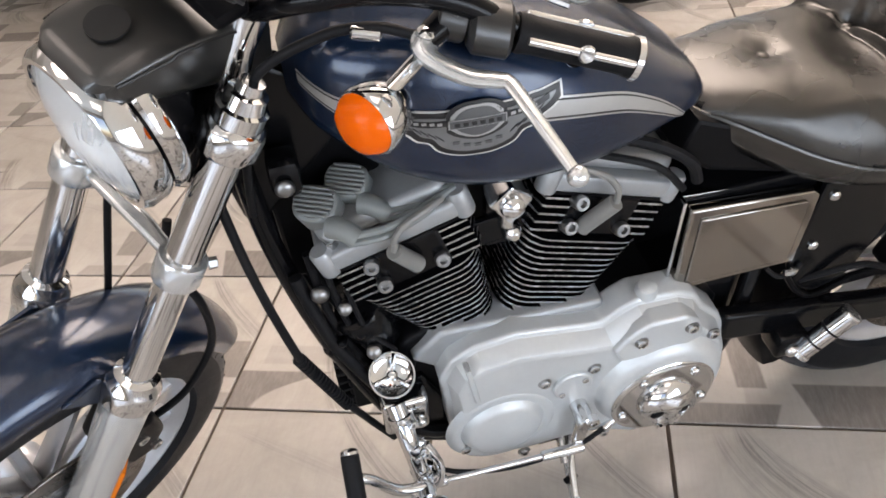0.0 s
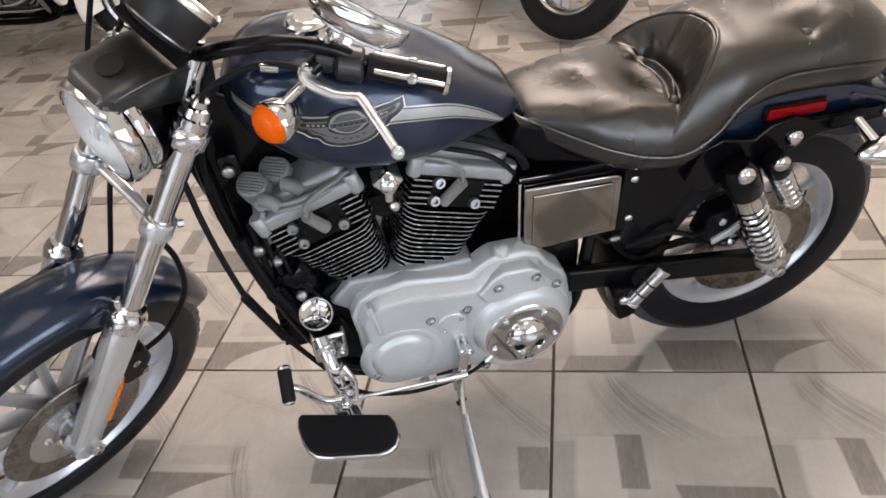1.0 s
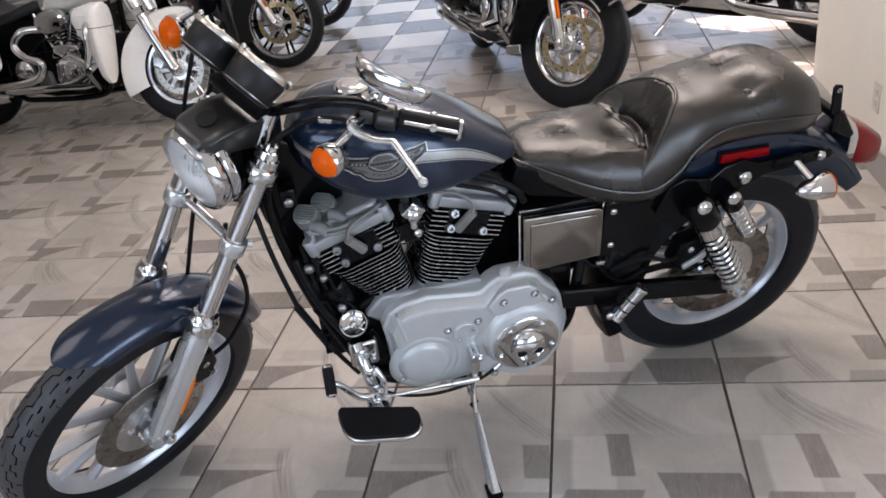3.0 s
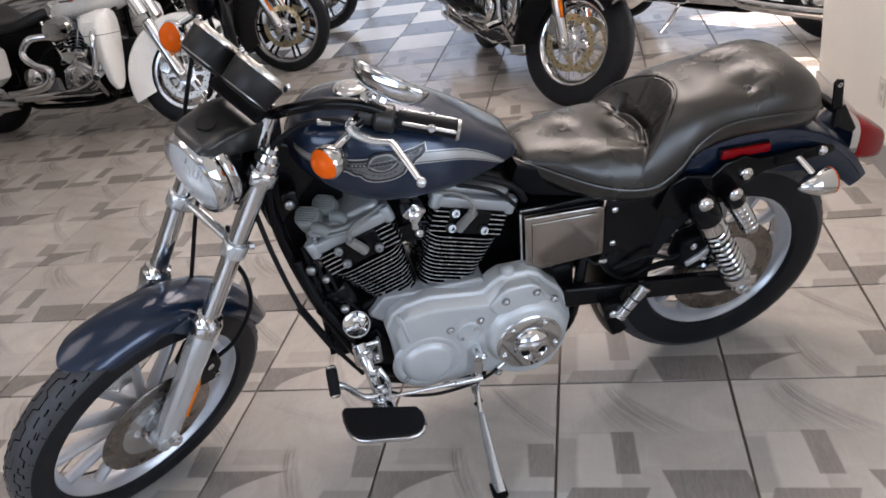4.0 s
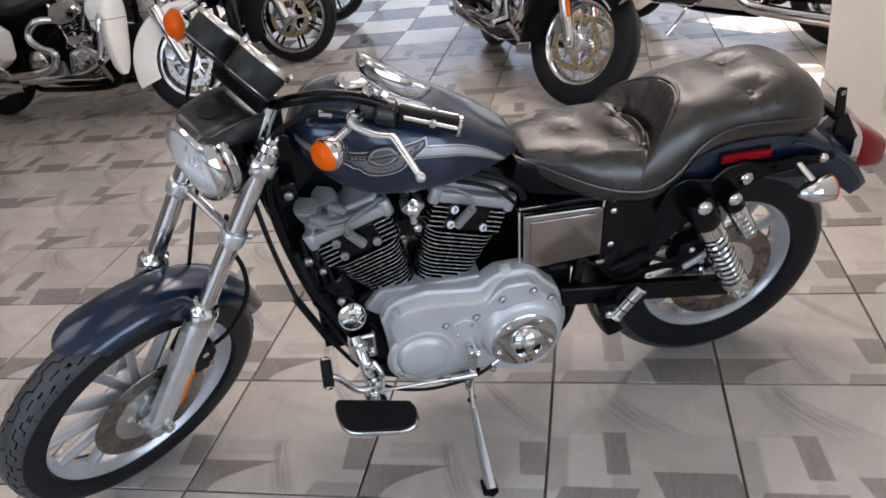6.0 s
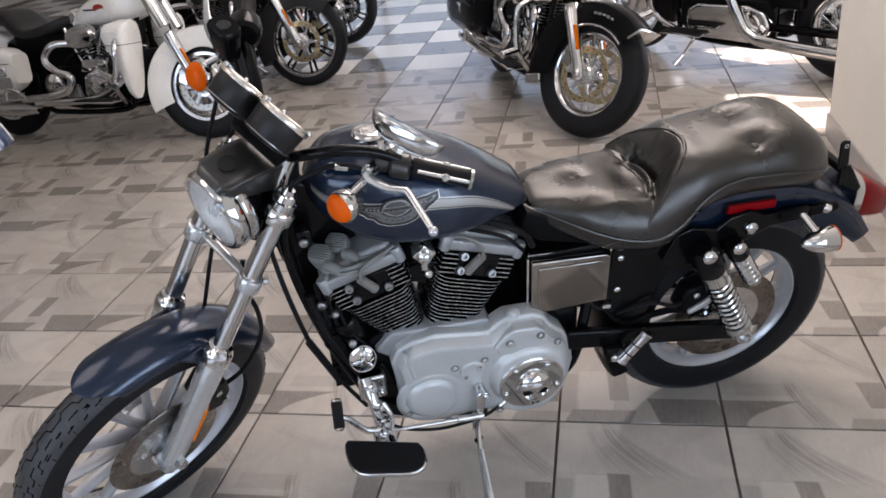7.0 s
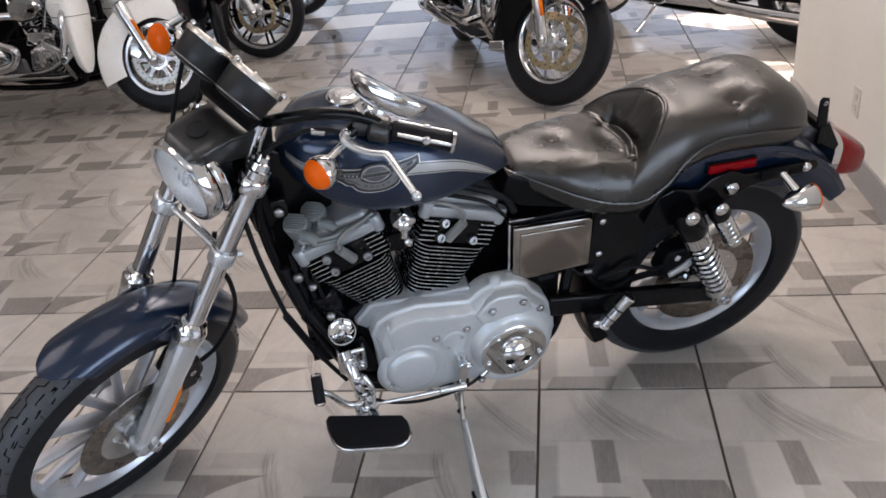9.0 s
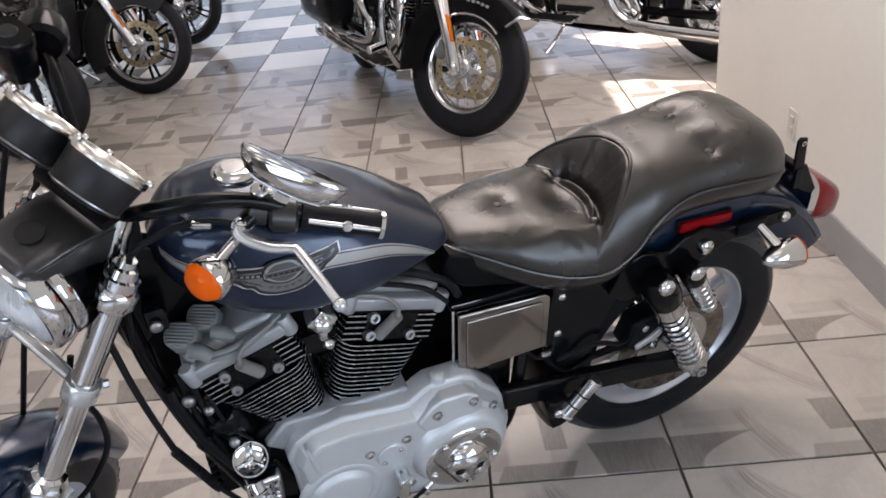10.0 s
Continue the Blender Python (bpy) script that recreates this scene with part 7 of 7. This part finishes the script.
        rings.append([Vector((x, w * math.copysign(abs(math.cos(a)) ** 0.5, math.cos(a)), (z0 + z1) / 2 + (z1 - z0) / 2 * math.copysign(abs(math.sin(a)) ** 0.6, math.sin(a)))) for a in (2 * math.pi * k / 28 for k in range(28))])
    bp("seat", loft(rings), seat_mat or LEATHER, "black leather seat")
    rings = []
    for i in range(31):
        t = i / 30
        x = -1.30 + 0.62 * t
        w = between(t, [(0, 0.05), (0.08, 0.11), (0.3, 0.165), (0.6, 0.155), (0.85, 0.10), (1, 0.05)])
        z1 = between(t, [(0, 0.87), (0.1, 0.92), (0.35, 0.935), (0.7, 0.87), (1, 0.76)])
        z0 = between(t, [(0, 0.82), (0.15, 0.75), (0.5, 0.715), (1, 0.70)])
        rings.append([Vector((x, w * math.copysign(abs(math.cos(a)) ** 0.7, math.cos(a)), (z0 + z1) / 2 + (z1 - z0) / 2 * math.copysign(abs(math.sin(a)) ** 0.75, math.sin(a)))) for a in (2 * math.pi * k / 36 for k in range(36))])
    tk = bp("fuel_tank", loft(rings), paint, "painted fuel tank")
    if emblem:
        for s in (-1, 1):
            bp("tank_emblem", moved(prism([(0.042 * math.cos(a), 0.026 * math.sin(a)) for a in (2 * math.pi * k / 24 for k in range(24))], -0.004, 0.004, 0.002), Matrix.Translation((-1.03, 0.165 * s, 0.828)) @ Matrix.Rotation(radians(-12 * s), 4, "X")), emblem, "oval tank emblem", tk)
            bp("emblem_bar", moved(box(-0.085, 0.085, -0.003, 0.003, -0.005, 0.005, 0.002), Matrix.Translation((-0.99, 0.163 * s, 0.820)) @ Matrix.Rotation(radians(-12 * s), 4, "X")), INK, "", tk)
    bp("fuel_cap", bolt((-1.06, 0.05, 0.922), (0, 0, 1), 0.035, 0.02), CHROME, "", tk)
    # engine
    c = Vector((-0.86, 0, 0.36))
    bp("crankcase", prism([(-1.10, 0.38), (-1.07, 0.47), (-0.90, 0.50), (-0.66, 0.48), (-0.44, 0.47), (-0.40, 0.38), (-0.44, 0.24), (-0.70, 0.20), (-1.02, 0.21), (-1.11, 0.28)], -0.12, 0.12, 0.015, 3), SATIN, "black engine case")
    simple_cylinder(c, 22.5, 0), simple_cylinder(c, -22.5, 0)
    bp("air_cleaner", moved(loft([[Vector((0.115 * q * math.copysign(abs(math.cos(a)) ** 0.8, math.cos(a)), h, 0.075 * q * math.sin(a))) for a in (2 * math.pi * k / 32 for k in range(32))] for h, q in ((0, 0.8), (0.03, 1.0), (0.06, 1.0), (0.085, 0.85), (0.095, 0.5))]), Matrix.Translation((-0.86, 0.125, 0.665)) @ Matrix.Rotation(radians(8), 4, "Y")), CHROME, "oval chrome air cleaner")
    bp("timer_cover", lathe([(0, 0.165), (0.04, 0.165), (0.065, 0.155), (0.075, 0.135), (0.075, 0.11), (0, 0.11)], (-0.90, 0, 0.345), (0, 1, 0), 32), CHROME, "chrome timer cover")
    bp("cam_cover", prism([(-1.02, 0.30), (-1.00, 0.42), (-0.90, 0.47), (-0.78, 0.42), (-0.76, 0.30), (-0.85, 0.24), (-0.97, 0.24)], 0.11, 0.138, 0.012, 3), CHROME, "chrome cam cover")
    bp("lifter_block", prism([(-0.98, 0.44), (-0.95, 0.52), (-0.78, 0.52), (-0.75, 0.44)], 0.06, 0.125, 0.010, 2), CHROME, "chrome lifter block")
    bp("oil_pump", prism([(-0.74, 0.27), (-0.72, 0.36), (-0.64, 0.38), (-0.60, 0.30), (-0.66, 0.25)], 0.10, 0.150, 0.010, 2), CAST, "cast oil pump")
    bp("starter_cover", cyl((-0.66, 0.04, 0.49), (-0.42, 0.06, 0.50), 0.042, 24, 0.008), CHROME, "chrome starter cover")
    for k in range(5):
        a = 2 * math.pi * k / 5
        bp("timer_bolt", bolt((-0.90 + 0.058 * math.cos(a), 0.158, 0.345 + 0.058 * math.sin(a)), (0, 1, 0), 0.007, 0.006), STEEL)
    for x, z in ((-1.00, 0.40), (-0.90, 0.455), (-0.79, 0.40), (-0.79, 0.31), (-0.98, 0.265)):
        bp("cam_bolt", bolt((x, 0.138, z), (0, 1, 0), 0.007, 0.006), STEEL)
    bp("clutch_hose", tube([(-1.16, 0.12, 0.62), (-1.05, 0.16, 0.54), (-0.75, 0.15, 0.56), (-0.60, 0.13, 0.46)], 0.007, 8), RUBBER, "black hose")
    bp("gearbox_cover", lathe([(0, 0.155), (0.05, 0.155), (0.075, 0.14), (0.085, 0.11), (0, 0.11)], (-0.52, 0, 0.36), (0, 1, 0), 32), CHROME, "chrome gearbox cover")
    bp("primary_cover", prism([(-1.02, 0.30), (-1.0, 0.40), (-0.92, 0.44), (-0.55, 0.45), (-0.44, 0.42), (-0.40, 0.33), (-0.44, 0.25), (-0.55, 0.215), (-0.92, 0.22), (-1.0, 0.25)], -0.175, -0.11, 0.02, 4), CHROME, "chrome primary cover")
    bp("derby_cover", lathe([(0, -0.20), (0.05, -0.198), (0.078, -0.190), (0.084, -0.178), (0, -0.17)], (-0.54, 0, 0.335), (0, 1, 0), 40), CHROME, "round chrome derby cover")
    if left_pipe:
        bp("left_pipe", tube([(-0.74, -0.16, 0.60), (-0.66, -0.20, 0.55), (-0.59, -0.215, 0.42), (-0.50, -0.22, 0.30), (-0.30, -0.22, 0.255), (0.45, -0.22, 0.225)], (0.032, 0.040), 20), CHROME, "long chrome exhaust pipe")
    for s in (1,):
        bp("header_pipe", tube([(-1.02, 0.10 * s, 0.62), (-1.10, 0.15 * s, 0.58), (-1.11, 0.165 * s, 0.45), (-1.04, 0.175 * s, 0.34), (-0.85, 0.185 * s, 0.275), (-0.40, 0.19 * s, 0.255)], 0.026, 16), CHROME, "chrome exhaust header pipe")
        bp("header_pipe", tube([(-0.70, 0.10 * s, 0.62), (-0.60, 0.16 * s, 0.615), (-0.545, 0.185 * s, 0.53), (-0.62, 0.19 * s, 0.46), (-0.72, 0.19 * s, 0.42), (-0.69, 0.19 * s, 0.34), (-0.55, 0.19 * s, 0.30), (-0.30, 0.195 * s, 0.28)], 0.028, 16), CHROME, "chrome exhaust header pipe")
        for dz in (0.0, 0.085) if pipes else ():
            bp("muffler", lathe([(0, 0), (0.026, 0), (0.030, 0.04), (0.046, 0.14), (0.048, 0.62), (0.044, 0.70), (0.036, 0.72), (0.034, 0.70), (0, 0.66)], (-0.42 + dz, 0.20 * s, 0.215 + dz), (1, 0.03 * s, 0.02), 28), CHROME, "chrome muffler")
    # boards, guards, stand
    for s in (-1, 1):
        fb = bp("footboard", box(-1.12, -0.80, 0.20 * s - 0.055 + 0.06 * s, 0.20 * s + 0.055 + 0.06 * s, 0.268, 0.282, 0.006), CHROME, "rubber-topped footboard")
        bp("rubber_pad", box(-1.11, -0.81, 0.26 * s - 0.048, 0.26 * s + 0.048, 0.281, 0.288, 0.003), RUBBER, "", fb)
        bp("board_arm", tube([(-0.98, 0.26 * s, 0.268), (-0.98, 0.16 * s, 0.24)], 0.012, 10, 1), SATIN, "", fb)
        bp("engine_guard", tube([(-1.17, 0.05 * s, 0.66), (-1.19, 0.20 * s, 0.665), (-1.255 if lowers else -1.20, (0.352 if lowers else 0.285) * s, 0.63), (-1.250 if lowers else -1.20, (0.366 if lowers else 0.295) * s, 0.50), (-1.19, (0.34 if lowers else 0.27) * s, 0.38), (-1.10, 0.17 * s, 0.26), (-1.06, 0.09 * s, 0.23)], 0.0165, 14), CHROME, "chrome engine guard")
        bp("highway_peg", cyl((-1.20, 0.29 * s, 0.40), (-1.235, 0.385 * s, 0.385), 0.022, 18), CHROME, "chrome highway peg")
        if lowers:
            LF = []
            for i in range(21):
                t = i / 20
                z = 0.29 + 0.47 * t
                wd = between(t, [(0, 0.02), (0.1, 0.055), (0.4, 0.085), (0.75, 0.105), (0.92, 0.085), (0.98, 0.05), (1.0, 0.012)])
                dp = between(t, [(0, 0.014), (0.08, 0.022), (0.35, 0.036), (0.60, 0.062), (0.80, 0.086), (0.93, 0.084), (0.98, 0.068), (1, 0.040)])
                cx0 = -1.300 + 0.030 * (1 - t) + dp
                LF.append([Vector((cx0 + dp * math.copysign(abs(math.cos(a)) ** 0.45, math.cos(a)), 0.225 * s + wd * math.copysign(abs(math.sin(a)) ** 0.45, math.sin(a)), z)) for a in (2 * math.pi * k / 24 for k in range(24))])
            lf = bp("lower_fairing", loft(LF), paint, "painted lower fairing")
            bp("fairing_seam", tube([p + Vector((0, 0.0012 * (1 if p.y > 0.225 * s else -1), 0)) for p in LF[14] + LF[14][:1]], 0.0022, 6, 1), INK, "", lf)
            bp("vent_lid", box(-1.25, -1.16, 0.225 * s + 0.092 * s - 0.006, 0.225 * s + 0.092 * s + 0.006, 0.58, 0.70, 0.006, 3), paint, "", lf)
    for s in (-1, 1):
        bp("frame_tube", tube([(-1.22, 0.03 * s, 0.86), (-1.18, 0.08 * s, 0.60), (-1.13, 0.10 * s, 0.30), (-1.05, 0.11 * s, 0.20), (-0.60, 0.12 * s, 0.185), (-0.42, 0.12 * s, 0.22), (-0.38, 0.12 * s, 0.45)], 0.018, 12), BLACK, "black frame tube")
        bp("swing_arm", box(-0.42, 0.05, 0.13 * s - 0.018, 0.13 * s + 0.018, 0.295, 0.345, 0.010), BLACK, "black swing arm")
    bp("radiator", box(-1.205, -1.165, -0.10, 0.10, 0.34, 0.56, 0.008), SATIN, "black oil cooler")
    bp("frame_core", box(-0.70, -0.22, -0.10, 0.10, 0.42, 0.70, 0.03, 3), SATIN, "black battery and oil tank")
    bp("jiffy_stand", tube([(-0.98, -0.12, 0.20), (-1.00, -0.22, 0.11), (-1.02, -0.30, 0.052)], 0.013, 10), CHROME, "chrome side stand")
    if bags:
        for s in (-1, 1):
            B = []
            for i in range(19):
                t = i / 18
                x = -0.42 + 0.78 * t
                w = 0.088 * (1 - 0.25 * (2 * t - 1) ** 6)
                z1, z0 = between(t, [(0, 0.585), (0.1, 0.62), (0.8, 0.64), (1, 0.60)]), between(t, [(0, 0.40), (0.12, 0.345), (0.9, 0.335), (1, 0.40)])
                B.append([Vector((x, 0.265 * s + w * math.copysign(abs(math.cos(a)) ** 0.4, math.cos(a)), (z0 + z1) / 2 + (z1 - z0) / 2 * math.copysign(abs(math.sin(a)) ** 0.4, math.sin(a)))) for a in (2 * math.pi * k / 32 for k in range(32))])
            sb = bp("saddlebag", loft(B), paint, "painted hard saddlebag")
            bp("bag_latch", box(-0.37 if paint == WHITE else -0.14, -0.16 if paint == WHITE else -0.06, 0.355 * s - 0.007, 0.355 * s + 0.007, 0.45, 0.51, 0.008, 3), CHROME, "chrome bag latch", sb)
            if paint == WHITE:
                bp("bag_band", box(-0.40, 0.33, 0.356 * s - 0.003, 0.356 * s + 0.003, 0.372, 0.448, 0.003, 2), SILVER, "silver lower band", sb)
            bp("bag_seam", box(-0.41, 0.35, 0.3545 * s - 0.001, 0.3545 * s + 0.001, 0.528, 0.532), SATIN, "", sb)
            bp("bag_guard", tube([(-0.44, 0.30 * s, 0.30), (-0.44, 0.36 * s, 0.36), (-0.36, 0.37 * s, 0.37), (-0.34, 0.37 * s, 0.30)], 0.011, 10), CHROME, "", sb)
        bp("tail_light", lathe([(0, 0.03), (0.035, 0.025), (0.05, 0.0), (0, -0.01)], (R + 0.09, 0, 0.58), (1, 0, 0.2), 24), RED, "red tail light")


def parked(front, rear, lean):
    d = Vector((rear[0] - front[0], rear[1] - front[1]))
    return pose(rear[0], rear[1], 0, 0, 0, math.degrees(math.atan2(d.y, d.x))) @ pose(0, 0, 0, lean, 0, 0)


GRP = "parked motorcycles"
white_bike = thing("touring_motorcycle", "pearl white touring motorcycle with chrome engine and silver saddlebags", "motorcycle", parked((-2.30, 2.74), (-3.90, 2.98), 7), GRP)
cruiser(white_bike, WHITE, 18, deep=-25, dressed=False, lowers=True, bags=True, seat_mat=PLASTIC, spoke_paint=STEEL, rotor_mat=plain("dark_steel", (0.34, 0.32, 0.29), 0.34, 1.0, 0.1, 40, 0.08), emblem=plain("emblem_red", (0.30, 0.03, 0.02), 0.3))
black_bike = thing("touring_motorcycle", "black touring motorcycle with chrome guards and wire-spoked front wheel", "motorcycle", parked((0.04, 2.44), (-0.59, 3.93), 6), GRP)
cruiser(black_bike, BLACK, 34, R=0.332, rim_r=0.222, wire=True, lowers=False, bags=True, rotor_mat=GOLD, emblem=SILVER)
dark_bike = thing("touring_motorcycle", "black touring motorcycle with dark cast wheels and chrome fork", "motorcycle", parked((-2.04, 3.86), (-3.62, 4.16), 6), GRP)
cruiser(dark_bike, PLASTIC, 8, R=0.325, rim_r=0.262, lowers=True, bags=True, deep=-28, dressed=False, spokes=7, rotor_mat=GOLD)
navy = plain("navy_gloss_paint", (0.015, 0.03, 0.09), 0.25, 0.0, 0.1, 10, 0.05, coat=0.8)
blue_bike = thing("touring_motorcycle", "navy blue touring motorcycle with dark cast wheels", "motorcycle", parked((-2.15, 5.20), (-3.74, 5.46), 6), GRP)
cruiser(blue_bike, navy, 8, R=0.325, rim_r=0.262, spokes=7, lowers=True, bags=True, fender="small")
chrome_bike = thing("cruiser_motorcycle", "black and chrome cruiser motorcycle with wire wheels and long pipes", "motorcycle", parked((0.38, 4.35), (1.55, 3.24), 6), GRP)
cruiser(chrome_bike, BLACK, 15, wire=True, lowers=False, bags=False, left_pipe=True)
two_tone = thing("cruiser_motorcycle", "white and navy cruiser motorcycle seen by its rear fender", "motorcycle", parked((-4.79, 1.42), (-3.17, 1.46), 6), GRP)
cruiser(two_tone, WHITE, 10, lowers=False, bags=False, pipes=False, tail=14, gap=0.155)
bike = two_tone
bp("fender_band", fender_bm((0, 0, 0.318), 0.478, 0.104, 14, 30, 0.15, 0.003, 0.05, 24), navy, "navy lower fender band")

# ---- floor tiles: pieces of the floor ----
floor = bpy.data.objects["floor"]


def tile_mesh(mat):
    g, h = 0.0035, 0.0035
    return mesh_of("tile", prism([(g, g), (T - g, g), (T - g, T - g), (g, T - g)], -0.003, h, 0.0012, 1, "z"), mat, 60)


tile_grey, tile_pale, tile_slate = tile_mesh(TILE), tile_mesh(TILEW), tile_mesh(TILED)


def shade_of(i, j):
    """0 the plain grey floor; past the aisle a chequer of pale (1) and slate (2) tiles."""
    if j < 9 or i > -2:
        return 0
    return 1 if (i + j) % 2 == 0 else 2


near, rest = [], []
for i in range(math.ceil(X0 / T), math.floor(X1 / T)):
    for j in range(math.ceil(Y0 / T), math.floor(Y1 / T)):
        x, y = i * T, j * T
        (near if -4.2 < x < 2.3 and -1.0 < y < 6.4 and len(near) < 300 else rest).append((i, j))
for i, j in near:
    ob = new("tile", (tile_grey, tile_pale, tile_slate)[shade_of(i, j)])
    ob.parent = floor
    ob.location = (i * T, j * T, 0)
for shade in (0, 1, 2):
    cells = [c for c in rest if shade_of(*c) == shade]
    g, verts, faces = 0.0035, [], []
    for i, j in cells:
        k = len(verts)
        for a, b in ((g, g), (T - g, g), (T - g, T - g), (g, T - g)):
            verts.append((i * T + a, j * T + b, 0.0035))
        faces.append((k, k + 1, k + 2, k + 3))
    me = bpy.data.meshes.new("tiles_far")
    me.from_pydata(verts, [], faces)
    me.materials.append((TILEFAR, TILEFARW, TILEFARD)[shade])
    ob = tagged(new("tiles_far", me), kind="stuff")
    ob.parent = floor
